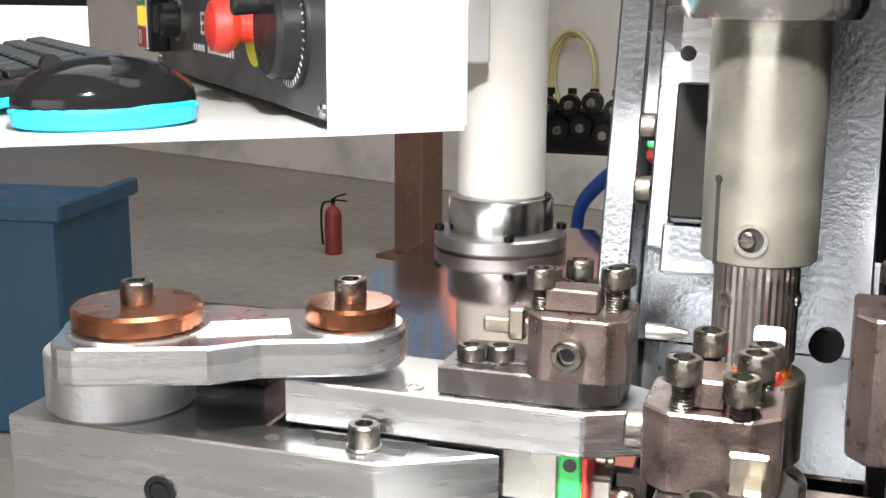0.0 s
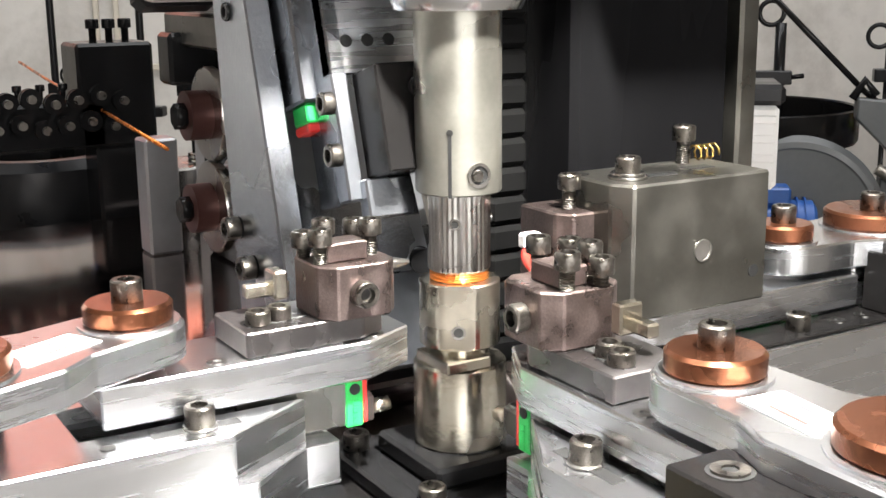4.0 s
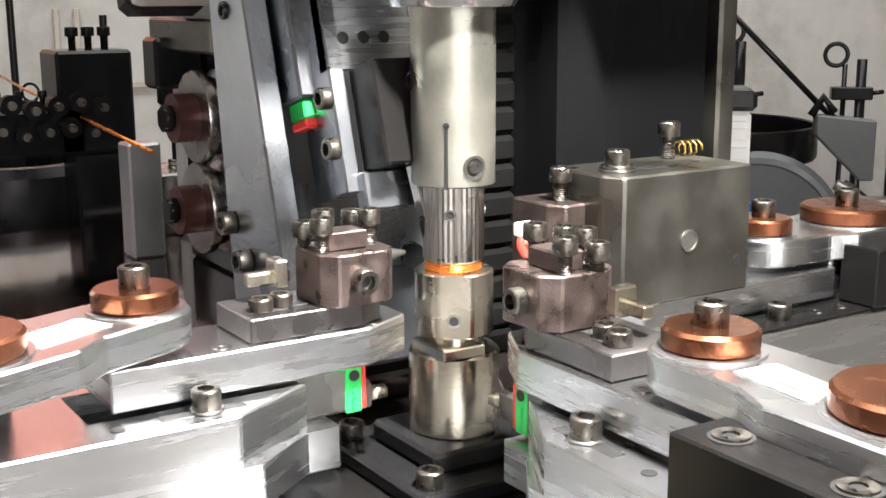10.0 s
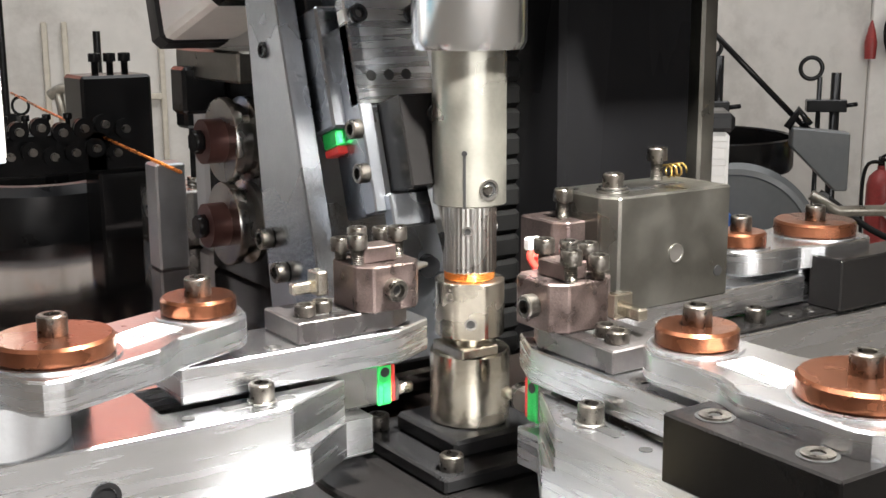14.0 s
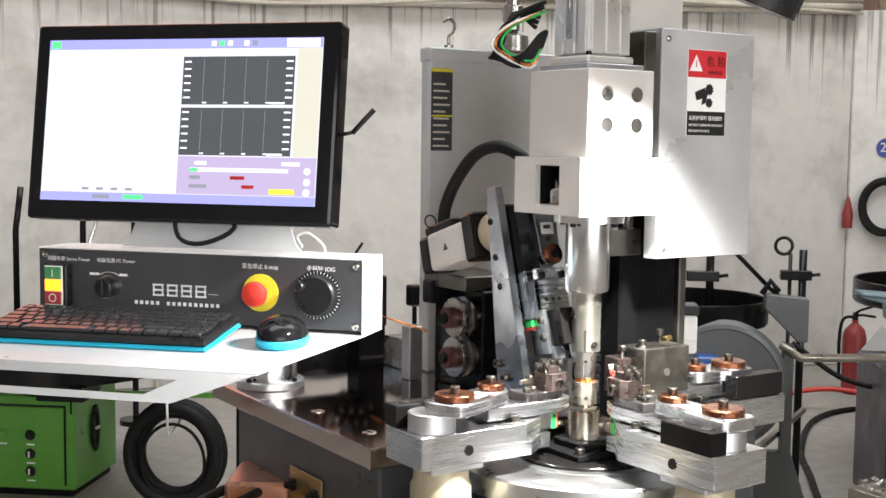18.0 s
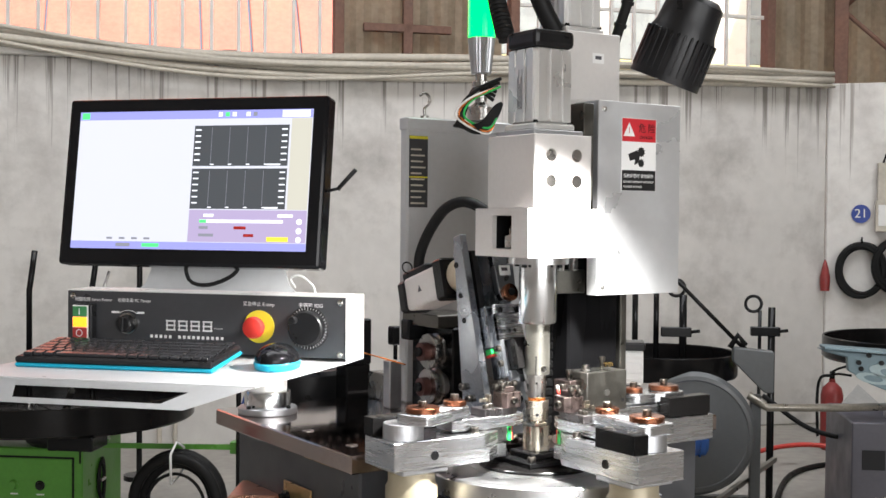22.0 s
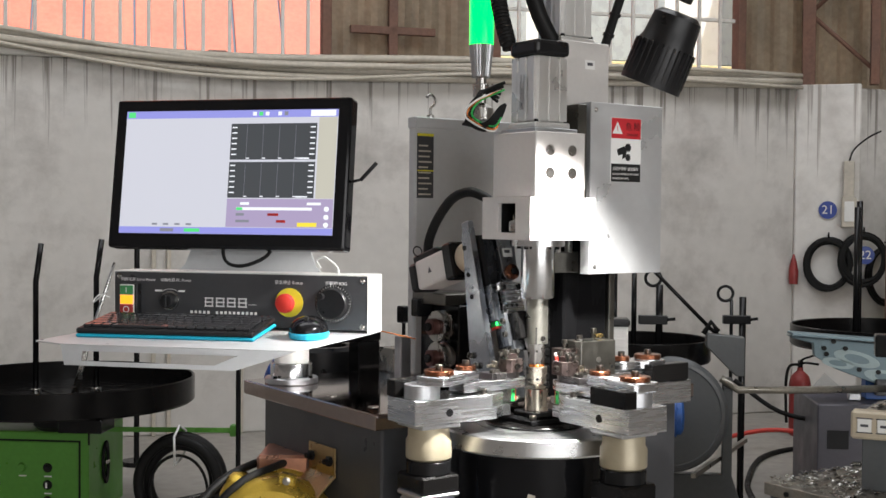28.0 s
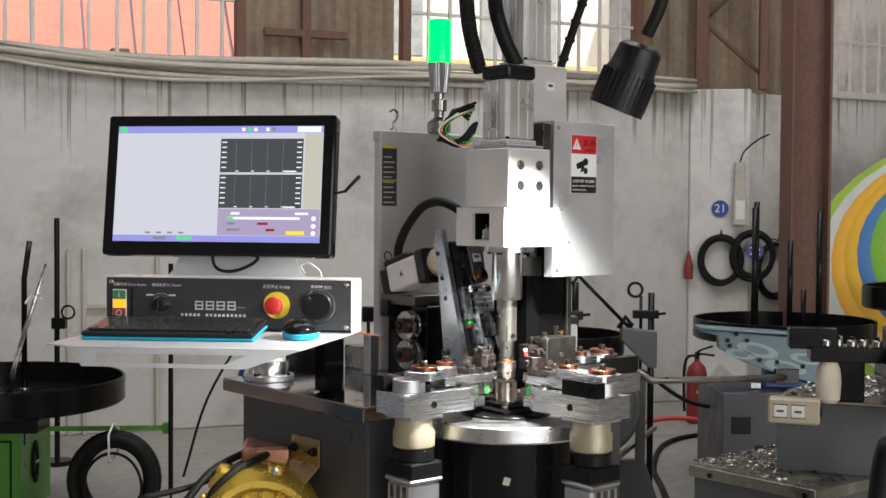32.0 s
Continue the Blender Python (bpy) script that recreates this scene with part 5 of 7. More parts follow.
for y, d in ((-0.026, 0.262), (-0.012, 0.285)):
    cap_screw(ac, Matrix.Translation((-0.0665, y, d)) @ pose(0, 0, 0, 0, -90), 0.0065, 0.008, 0.006)

# ---------------------------------------------------------------- wire rollers and straightener on the table
MAROON = mat("maroon_hub", (0.10, 0.045, 0.04), 0.4, 0.5, 0.15, 20)
rl = thing("wire_roller_stand", "dark roller stand with two big grooved rollers", "roller stand", pose(0.014, 0, 0))
part("stand", box(0.02, 0.10, 0.30, 0.45, 0.985, 1.16, 0.003), BLACK_STEEL, rl, "black steel stand")
part("cross_head", box(-0.01, 0.10, 0.31, 0.44, 1.16, 1.185, 0.002), GREYSTEEL, rl)
for z in (1.114, 1.046):
    w = part("roller", moved(lathe([(0.0335, 0), (0.0345, 0.002), (0.0345, 0.007), (0.029, 0.010), (0.029, 0.016), (0.0345, 0.019), (0.0345, 0.024), (0.026, 0.026), (0.026, 0.04)], 40), Matrix.Translation((-0.016, 0.336, z)) @ pose(0, 0, 0, 0, 90)), STEEL, rl, "grooved bright steel roller")
    part("hub", moved(lathe([(0.018, -0.016), (0.018, 0.0)], 24), Matrix.Translation((-0.016, 0.336, z)) @ pose(0, 0, 0, 0, 90)), MAROON, w)
    part("bolt", moved(cyl(0.0095, -0.024, -0.016, 6), Matrix.Translation((-0.016, 0.336, z)) @ pose(0, 0, 0, 0, 90)), BLACK_STEEL, w)
part("tension_arm", box(-0.02, 0.02, 0.40, 0.43, 1.13, 1.17, 0.003), BLACK_STEEL, rl)
gb = thing("guide_block", "steel guide block with a threaded rod", "guide block")
part("body", box(0.03, 0.12, 0.545, 0.625, 0.985, 1.042, 0.002), STEEL, gb)
part("rod", cyl(0.0045, 1.042, 1.10, 12), BLACK_STEEL, gb, m=pose(0.075, 0.585, 0))
part("knuckle", box(0.062, 0.088, 0.572, 0.598, 1.10, 1.14, 0.003), BLACK_STEEL, gb)
part("nut", cyl(0.009, 1.042, 1.05, 6), STEEL, gb, m=pose(0.075, 0.585, 0))
ws = thing("wire_straightener", "black wire straightener with rows of small rollers", "straightener", pose(0.035, 0.01, 0.0))
part("plinth", box(-0.03, 0.03, 0.665, 0.715, 0.0, 1.05, 0.003), BLACK_STEEL, ws)
part("body", box(-0.045, 0.03, 0.66, 0.72, 1.05, 1.15, 0.003), BLACK_STEEL, ws, "black block")
part("beam", box(-0.30, -0.02, 0.66, 0.70, 1.05, 1.095, 0.003), BLACK_STEEL, ws)
for k in range(3):
    cap_screw(ws, pose(-0.02 + k * 0.016, 0.69, 1.163), 0.0065, 0.009, 0.013, BLACK_STEEL)
for k in range(13):
    for row in (0, 1):
        w = part("guide_wheel", moved(lathe([(0.010, 0), (0.010, 0.003), (0.007, 0.005), (0.010, 0.007), (0.010, 0.010)], 18), Matrix.Translation((-0.275 + k * 0.0215 + 0.01 * row, 0.652, 1.072 + 0.024 * row + 0.003 * (k % 3))) @ pose(0, 0, 0, 90)), BLACK_STEEL, ws)
        part("axle", moved(cyl(0.0042, 0.008, 0.015, 10), Matrix.Translation((-0.275 + k * 0.0215 + 0.01 * row, 0.652, 1.072 + 0.024 * row + 0.003 * (k % 3))) @ pose(0, 0, 0, 90)), SCREW, w)
    cap_screw(ws, pose(-0.27 + k * 0.0215, 0.68, 1.106), 0.0045, 0.006, 0.011, BLACK_STEEL)
solid("feed_wire", tube([(0.014, 1.05, 1.111), (0.012, 0.9, 1.10), (0.01, 0.66, 1.086), (-0.012, 0.40, 1.082)], 0.0016, 6), WIRE_CU, "orange copper feed wire between the rollers", "wire")
fd = thing("guide_post", "pale metal wire guide post on the table", "guide")
part("post", box(-0.012, 0.016, 0.46, 0.488, 0.985, 1.082, 0.002), ALU_DULL, fd)
rp = thing("wire_drum", "low black round drum with a blue hose", "drum", pose(-0.02, 0.825, 0) @ Matrix.Diagonal((0.78, 0.78, 1, 1)))
part("shell", lathe([(0.10, 0.85), (0.12, 0.86), (0.12, 1.02), (0.11, 1.03), (0.09, 1.03), (0.09, 1.0), (0, 1.0)], 48), BLACK_PL, rp)
part("leg", cyl(0.05, 0, 0.85, 24), BLACK_STEEL, rp)
part("blue_hose", tube([(0.12, -0.13, 1.01), (0.065, -0.135, 1.047), (-0.05, -0.135, 1.069), (-0.15, -0.135, 1.055), (-0.232, -0.135, 1.003), (-0.25, -0.12, 0.96)], 0.0085, 10, per=6), mat("blue_hose", (0.02, 0.07, 0.32), 0.35), rp, "blue pneumatic hose")


# ---------------------------------------------------------------- operator panel: local x to the right, y to the back
PN = Matrix.Translation((-0.261, 0.207, 0.0755)) @ pose(0, 0, 0, 0, 0, -48.6) @ Matrix.Diagonal((0.95, 0.95, 0.94, 1))
pa = thing("operator_console", "charcoal control panel box with switches and dials", "control panel", PN)
part("face", box(-0.564, 0.0105, -0.002, 0.0, 1.119, 1.232, 0.0008), DARK_GREY, pa, "charcoal front plate with white print")
part("case", join(box(-0.566, 0.0125, 0.0, 0.092, 1.232, 1.234), box(-0.566, -0.564, 0.0, 0.092, 1.117, 1.232), box(0.0105, 0.0125, -0.003, 0.092, 1.113, 1.234, 0.0006), box(-0.564, 0.0105, 0.09, 0.092, 1.117, 1.232)), WHITE_PAINT, pa, "white painted sheet metal case")
for x in (-0.5517, 0.0):
    for z in (1.222, 1.126):
        part("panel_screw", moved(lathe([(0.0062, 0), (0.0058, 0.0018), (0.003, 0.003), (0.0022, 0.0024), (0, 0.0022)], 18), pose(x, -0.002, z, 90)), STEEL, pa)
INK_W = mat("white_ink", (0.7, 0.7, 0.7), 0.5)


def words(text, size, x, z, spacing=1.0, parent=None, y=-0.0022, material=None):
    return lettering(parent or pa, text, size, pose(x, y, z, 90), material or INK_W, spacing=spacing)


words("伺服电源 Servo Power", 0.0085, -0.548, 1.2125)
words("电脑电源 PC Power", 0.0085, -0.455, 1.2125)
words("紧急停止 E-stop", 0.0092, -0.193, 1.2125)
words("手摇轮 JOG", 0.0095, -0.082, 1.2125)
part("logo_mark", join(*[box(-0.352 + k * 0.0255, -0.332 + k * 0.0255, -0.0024, -0.002, 1.160 + z, 1.163 + z) for k in range(4) for z in (0, 0.0085, 0.017)], *[box(-0.352 + k * 0.0255 + d, -0.3495 + k * 0.0255 + d, -0.0024, -0.002, 1.160, 1.180) for k in range(4) for d in (0.001, 0.0165)]), INK_W, pa)
part("logo_line", join(*[box(-0.385 + k * 0.0098, -0.3795 + k * 0.0098, -0.0024, -0.002, 1.145, 1.151) for k in range(16) if k != 5]), INK_W, pa)
part("rule", box(-0.252, -0.234, -0.0024, -0.002, 1.166, 1.1668), INK_W, pa)
# lit rocker switch
rs = part("power_switch", box(-0.542, -0.5, -0.022, -0.002, 1.137, 1.207, 0.002), BLACK_PL, pa, "black switch block with green and red keys")
part("frame", box(-0.540, -0.506, -0.0235, -0.022, 1.139, 1.205, 0.0006), WHITE_PAINT, rs)
part("green_key", box(-0.538, -0.508, -0.027, -0.0235, 1.183, 1.203, 0.001), mat("green_key", (0.05, 0.22, 0.08), 0.4), rs)
part("lamp_key", box(-0.538, -0.508, -0.0265, -0.0235, 1.163, 1.182, 0.001), glow("amber_lamp", (1.0, 0.30, 0.01), 1.3, (0.6, 0.3, 0.02)), rs, "glowing amber lamp")
rk = part("red_key", box(-0.538, -0.508, -0.027, -0.0235, 1.141, 1.162, 0.001), mat("red_key", (0.32, 0.03, 0.03), 0.4), rs)
part("ring_mark", moved(ring(0.0055, 0.0072, 0, 0.0004, 20), pose(-0.523, -0.027, 1.1515, 90)), INK_W, rk)
part("bar_mark", box(-0.5237, -0.5223, -0.0274, -0.027, 1.187, 1.199), INK_W, rs)
kn = part("selector_knob", moved(lathe([(0.0195, 0), (0.0195, 0.004), (0.0165, 0.006), (0.0155, 0.020), (0.013, 0.023), (0, 0.023)], 32), pose(-0.432, -0.002, 1.171, 90)), BLACK_PL, pa, "black selector knob with a chrome ring")
part("chrome_ring", moved(ring(0.0175, 0.0205, 0, 0.0055, 32), pose(-0.432, -0.002, 1.171, 90)), STEEL, kn)
part("grip", box(-0.435, -0.429, -0.029, -0.02, 1.158, 1.184, 0.001), BLACK_PL, kn)
part("arrow_arc", tube([(-0.432 + 0.022 * math.cos(a), -0.0024, 1.183 + 0.013 * math.sin(a)) for a in [radians(35 + 11 * i) for i in range(11)]], 0.0006, 4), INK_W, pa)
text_bars(pa, Matrix.Translation((0, -0.002, 0)) @ pose(0, 0, 0, 90), [(-0.468, 1.190, 0.017, 0.004), (-0.413, 1.190, 0.015, 0.004)], INK_W)
es = part("emergency_stop", moved(lathe([(0.0125, 0), (0.0125, 0.014), (0.016, 0.016), (0.0205, 0.022), (0.0205, 0.028), (0.018, 0.034), (0.010, 0.037), (0, 0.0375)], 36), pose(-0.160, -0.002, 1.1735, 90)), mat("estop_red", (0.55, 0.03, 0.02), 0.45, 0, 0.1, 20), pa, "worn red mushroom button")
part("yellow_disc", moved(lathe([(0.0305, 0), (0.0305, 0.002), (0.012, 0.0025)], 40), pose(-0.160, -0.002, 1.1735, 90)), YELLOW_PL, es, "yellow plate ring")
jg = part("jog_wheel", moved(lathe([(0.040, 0), (0.040, 0.003), (0.0385, 0.004), (0.036, 0.004)], 48), pose(-0.062, -0.002, 1.174, 90)), BLACK_PL, pa, "black jog wheel with a white scale")
part("wheel", moved(lathe([(0.033, 0.004), (0.033, 0.016), (0.030, 0.020), (0.0, 0.019)], 48), pose(-0.062, -0.002, 1.174, 90)), BLACK_PL, jg)
part("crank_knob", moved(lathe([(0.006, 0), (0.0075, 0.016), (0.006, 0.018), (0, 0.018)], 18), pose(-0.081, -0.021, 1.190, 90)), BLACK_PL, jg)
for k in range(40):
    a = 2 * math.pi * k / 40
    r = 0.0345 if k % 10 else 0.0335
    part("tick", moved(box(-0.0004, 0.0004, r, 0.0385, 0, 0.0003), Matrix.Translation((-0.062, -0.0062, 1.174)) @ pose(0, 0, 0, 90) @ pose(0, 0, 0, 0, 0, math.degrees(a))), INK_W, jg)

# monitor on its neck
MO = PN @ pose(0.007, -0.052, 1.286, -8, 0, 0)
mo = thing("monitor", "black widescreen monitor showing a bright program window", "monitor", MO)
part("housing", box(-0.561, -0.030, 0.0, 0.042, 0.0, 0.321, 0.006, 2), GLOSS_BLACK, mo, "glossy black monitor housing")
SCREEN = glow("lit_screen", (0.80, 0.79, 0.85), 0.68, (0.05, 0.05, 0.05), 0.12)
sc = part("screen", box(-0.5355, -0.0575, -0.0012, 0.0, 0.031, 0.295), SCREEN, mo, "lit white program window")


def patch(name, x0, x1, z0, z1, material, y=-0.0016):
    return part(name, box(x0, x1, y, y + 0.0004, z0, z1), material, sc)


BAR_BLUE = glow("screen_blue", (0.36, 0.36, 0.85), 0.75)
CHART = glow("screen_chart", (0.06, 0.065, 0.07), 0.8, rough=0.12)
CHART_W = glow("screen_white", (0.9, 0.9, 0.92), 0.95)
LILAC = glow("screen_lilac", (0.52, 0.42, 0.62), 0.7)
TAN = glow("screen_tan", (0.66, 0.62, 0.50), 0.75)
GREEN_S = glow("screen_green", (0.1, 0.75, 0.2), 0.9)
YEL_S = glow("screen_yellow", (0.95, 0.75, 0.05), 0.9)
GREY_S = glow("screen_grey", (0.30, 0.30, 0.34), 0.7)
patch("title_bar", -0.5355, -0.0575, 0.279, 0.295, BAR_BLUE)
patch("foot_bar", -0.5355, -0.0575, 0.031, 0.045, BAR_BLUE)
patch("title_logo", -0.117, -0.0625, 0.2805, 0.2935, CHART_W, -0.002)
patch("title_icon", -0.531, -0.515, 0.281, 0.293, GREEN_S, -0.002)
for k in range(6):
    patch("tool_icon", -0.245 + k * 0.014, -0.237 + k * 0.014, 0.283, 0.291, (CHART_W, GREEN_S, CHART_W, BAR_BLUE, CHART_W, GREY_S)[k], -0.002)
patch("side_strip", -0.098, -0.0585, 0.107, 0.278, TAN)
for z0, z1 in ((0.189, 0.266), (0.108, 0.184)):
    patch("chart", -0.292, -0.102, z0, z1, CHART)
    for k in range(1, 5):
        patch("grid_line", -0.292 + k * 0.036, -0.2915 + k * 0.036, z0 + 0.006, z1 - 0.004, GREY_S, -0.002)
    for k in range(6):
        for x in (-0.289, -0.116):
            patch("scale_mark", x, x + 0.011, z0 + 0.010 + k * 0.0115, z0 + 0.0125 + k * 0.0115, CHART_W, -0.002)
    for k in range(4):
        patch("scale_mark", -0.256 + k * 0.036, -0.249 + k * 0.036, z0 + 0.002, z0 + 0.004, CHART_W, -0.002)
    patch("scale_mark", -0.142, -0.116, z0 + 0.001, z0 + 0.004, CHART_W, -0.002)
patch("status_area", -0.292, -0.0585, 0.046, 0.106, LILAC)
patch("entry", -0.27, -0.104, 0.082, 0.088, CHART_W, -0.002)
for x, w, z, m in ((-0.27, 0.014, 0.082, GREEN_S), (-0.262, 0.02, 0.093, CHART_W), (-0.115, 0.03, 0.093, CHART_W), (-0.20, 0.024, 0.070, RED_PL), (-0.18, 0.02, 0.056, RED_PL), (-0.27, 0.018, 0.070, GREY_S), (-0.27, 0.03, 0.056, GREY_S)):
    patch("field", x, x + w, z, z + 0.0055, m, -0.0024)
patch("yellow_key", -0.134, -0.092, 0.048, 0.0565, YEL_S, -0.0024)
for k, (x, w, m) in enumerate(((-0.49, 0.03, BAR_BLUE), (-0.44, 0.03, GREY_S), (-0.385, 0.035, GREEN_S), (-0.32, 0.03, BAR_BLUE))):
    patch("foot_field", x, x + w, 0.035, 0.042, m, -0.002)
for k in range(4):
    patch("small_field", -0.46 + k * 0.026, -0.448 + k * 0.026, 0.049, 0.053, GREY_S)
for z in (0.085, 0.068, 0.052):
    part("round_key", moved(cyl(0.0055, 0, 0.0004, 16), pose(-0.0725, -0.0016, z, 90)), CHART_W, sc)
part("antenna", moved(join(tube([(0, 0, 0), (0.028, 0.0, 0.006)], 0.003, 8), tube([(0.024, 0, 0.004), (0.058, -0.004, 0.04)], 0.0042, 8)), pose(-0.034, 0.02, 0.145)), BLACK_PL, mo, "short black antenna")
part("hanging_cable", tube([(-0.32, 0.045, 0.03), (-0.31, 0.05, -0.02), (-0.27, 0.05, -0.03), (-0.22, 0.05, -0.01), (-0.2, 0.045, 0.02)], 0.004, 6, per=4), RUBBER, mo)
nk = thing("monitor_bracket", "grey painted sheet metal monitor neck", "bracket", PN)
part("neck", prism([(-0.435, 0.0), (-0.108, 0.0), (-0.12, 0.012), (-0.132, 0.045), (-0.408, 0.045), (-0.422, 0.012)], -0.002, 0.002), GREY_PAINT, nk, m=pose(0, 0.048, 1.236, 90))
part("cable_loop", tube([(-0.07, 0.05, 1.234), (-0.075, 0.05, 1.25), (-0.1, 0.05, 1.268), (-0.12, 0.052, 1.262), (-0.11, 0.05, 1.245)], 0.0022, 6, per=5), WHITE_PAINT, nk)

# shelf with a turned-down handle lip
sh = thing("keyboard_shelf", "light grey sheet metal keyboard shelf with a slotted lip", "shelf", PN)
part("tray", prism([(-0.562, 0.09), (-0.545, -0.33), (-0.470, -0.365), (-0.012, -0.345), (0.0135, 0.0), (0.0135, 0.09)], 1.110, 1.113, 0.0006), GREY_PAINT, sh)


def lip(x0, x1, t0, t1, z=0.0):
    """Strip of the sloping lip: along x0..x1, from t0 to t1 of its fall."""
    top0, top1, bot0, bot1 = (-0.470, -0.365), (-0.012, -0.345), (-0.425, -0.425), (-0.10, -0.412)
    bm = bmesh.new()
    c = []
    for s, t in ((x0, t0), (x1, t0), (x1, t1), (x0, t1)):
        a = [top0[i] + (top1[i] - top0[i]) * s for i in (0, 1)]
        b = [bot0[i] + (bot1[i] - bot0[i]) * s for i in (0, 1)]
        c.append(bm.verts.new((a[0] + (b[0] - a[0]) * t, a[1] + (b[1] - a[1]) * t, 1.1115 - 0.03 * t)))
    bm.faces.new(c)
    bmesh.ops.solidify(bm, geom=bm.faces[:], thickness=0.003)
    return bm


part("lip", join(lip(0, 1, 0, 0.3), lip(0, 1, 0.78, 1), lip(0, 0.1, 0.3, 0.78), lip(0.82, 1, 0.3, 0.78)), GREY_PAINT, sh, "turned-down lip with a grip slot")
po = thing("panel_post", "round white post with a bolted flange under the shelf", "post", pose(-0.243, 0.543, 0))
part("flange", cyl(0.058, 0.985, 0.999, 48, 0.002), ALU_DULL, po, "turned steel flange")
part("hub", lathe([(0.046, 0.999), (0.046, 1.027), (0.044, 1.03), (0.039, 1.03)], 48), POLISHED, po, "bright turned hub")
part("pipe", cyl(0.038, 1.03, 1.27, 48, 0.002), WHITE_PAINT, po, "white painted pipe")
for k in range(4):
    cap_screw(po, pose(0.054 * math.cos(k * 1.57 + 0.4), 0.054 * math.sin(k * 1.57 + 0.4), 0.999), 0.0045, 0.005, material=BLACK_STEEL)
pb = thing("post_arm", "grey bracket between the post and the panel", "bracket", PN)
part("plate", box(-0.30, -0.19, 0.092, 0.205, 1.14, 1.20, 0.002), GREY_PAINT, pb)

# keyboard
KB = PN @ pose(-0.508, -0.252, 1.113, 7, 0, 4)
kb = thing("keyboard", "black keyboard with a cyan edge, keys in red light", "keyboard", KB)
part("cyan_base", box(0, 0.366, 0, 0.138, 0.0, 0.007, 0.0025), CYAN_PL, kb, "cyan plastic underside")
part("tray", box(0.001, 0.365, 0.001, 0.137, 0.007, 0.0185, 0.003), BLACK_PL, kb)
KEY = mat("key_caps", (0.022, 0.022, 0.024), 0.13, 0, 0.2, 30, spread=0.2, rvary=0.04)
key = box(-0.008, 0.008, -0.008, 0.008, 0, 0.006, 0.0014)
me = bpy.data.meshes.new("key")
key.to_mesh(me)
key.free()
me.materials.append(KEY)
wide = {(0, 0): 1, (1, 13): 2, (2, 0): 1.5, (3, 0): 1.8, (3, 12): 2.2, (4, 0): 2.3, (4, 11): 2.7, (5, 3): 6}
for row in range(6):
    x, col = 0.012, 0
    y = 0.125 - row * 0.0212
    while x < 0.352:
        w = wide.get((row, col), 1) * 0.0195
        w = min(w, 0.356 - x)
        if w < 0.012:
            break
        o = new("key", me)
        o.parent = kb
        o.matrix_local = pose(x + w / 2 - 0.001, y, 0.0185) @ Matrix.Diagonal(((w - 0.0025) / 0.016, 1.1, 1, 1))
        x += w
        col += 1
MS = PN @ pose(-0.07, -0.125, 1.113, 0, 0, 12) @ Matrix.Diagonal((1.14, 1.14, 1.2, 1))
ms = thing("mouse", "black computer mouse with a cyan skirt", "mouse", MS)


def blob(rx, ry, h, z0, cut=0.15, n=28):
    bm = bmesh.new()
    bmesh.ops.create_uvsphere(bm, u_segments=n, v_segments=14, radius=1)
    for v in bm.verts:
        z = max(v.co.z, -cut)
        k = 1.0 if v.co.z > -cut else math.sqrt(max(0.01, 1 - cut * cut)) / max(0.05, v.co.xy.length) if v.co.xy.length > 0.4 else 1
        s = 1 - 0.12 * max(0, v.co.y)
        v.co = Vector((v.co.x * rx * k * s, v.co.y * ry * k, z0 + (z + cut) * h / (1 + cut)))
    for f in bm.faces:
        f.smooth = True
    return bm


part("skirt", lathe([(0.030, 0), (0.0335, 0.002), (0.035, 0.010), (0.033, 0.013)], 32), CYAN_PL, ms, "cyan plastic skirt", m=Matrix.Diagonal((1, 1.55, 1, 1)))
part("shell", blob(0.034, 0.053, 0.028, 0.010), GLOSS_BLACK, ms, "glossy black shell")
part("wheel", moved(cyl(0.006, -0.003, 0.003, 18), pose(0, -0.03, 0.033, 0, 90)), RUBBER, ms)


# ---------------------------------------------------------------- the machines round about
def view(x, y, z=0.0, rz=-39.7):
    return pose(x, y, z, 0, 0, rz)


BLUE_BIN = mat("blue_bin_paint", (0.018, 0.075, 0.14), 0.55, 0, 0.15, 5, 0.1, 60)
STAIN = mat("flaked_brown", (0.36, 0.27, 0.17), 0.85, 0, 0.3, 30, 0.3, 80)
GOLD = mat("gold_paint", (0.60, 0.42, 0.07), 0.32, 0.75, 0.12, 30, 0.25, 300)
GILT = mat("yellow_zinc", (0.50, 0.36, 0.17), 0.3, 0.9, 0.15, 14, 0.06, 200)
BLUE_PAINT = mat("blue_motor_paint", (0.02, 0.09, 0.33), 0.4, 0, 0.15, 10, 0.05, 100)
BLUE_GREY = mat("blue_grey_hammer_paint", (0.15, 0.22, 0.25), 0.38, 0.1, 0.12, 8, 0.1, 160)
MID_GREY = mat("machine_grey", (0.085, 0.09, 0.093), 0.45, 0, 0.12, 6, 0.08, 120)
PURPLE_GREY = mat("purple_grey_paint", (0.075, 0.072, 0.088), 0.45, 0, 0.12, 6, 0.08, 120)
BEIGE = mat("beige_plastic", (0.45, 0.39, 0.29), 0.45, 0, 0.08, 12)
OLD_TIN = mat("old_tin", (0.30, 0.28, 0.24), 0.4, 0.8, 0.3, 12, 0.3, 60)
PALE_PRINT = mat("pale_print", (0.36, 0.46, 0.48), 0.45, 0, 0.2, 20)


def pan(parent, r, z, depth=0.1, n=72):
    part("bowl", lathe([(r * 0.62, z - depth), (r * 0.98, z - depth), (r, z - depth + 0.01), (r, z), (r - 0.006, z + 0.004), (r - 0.012, z), (r - 0.014, z - depth + 0.02), (0.0, z - depth + 0.016)], n), BLACK_ANOD, parent, "black painted shallow steel pan")


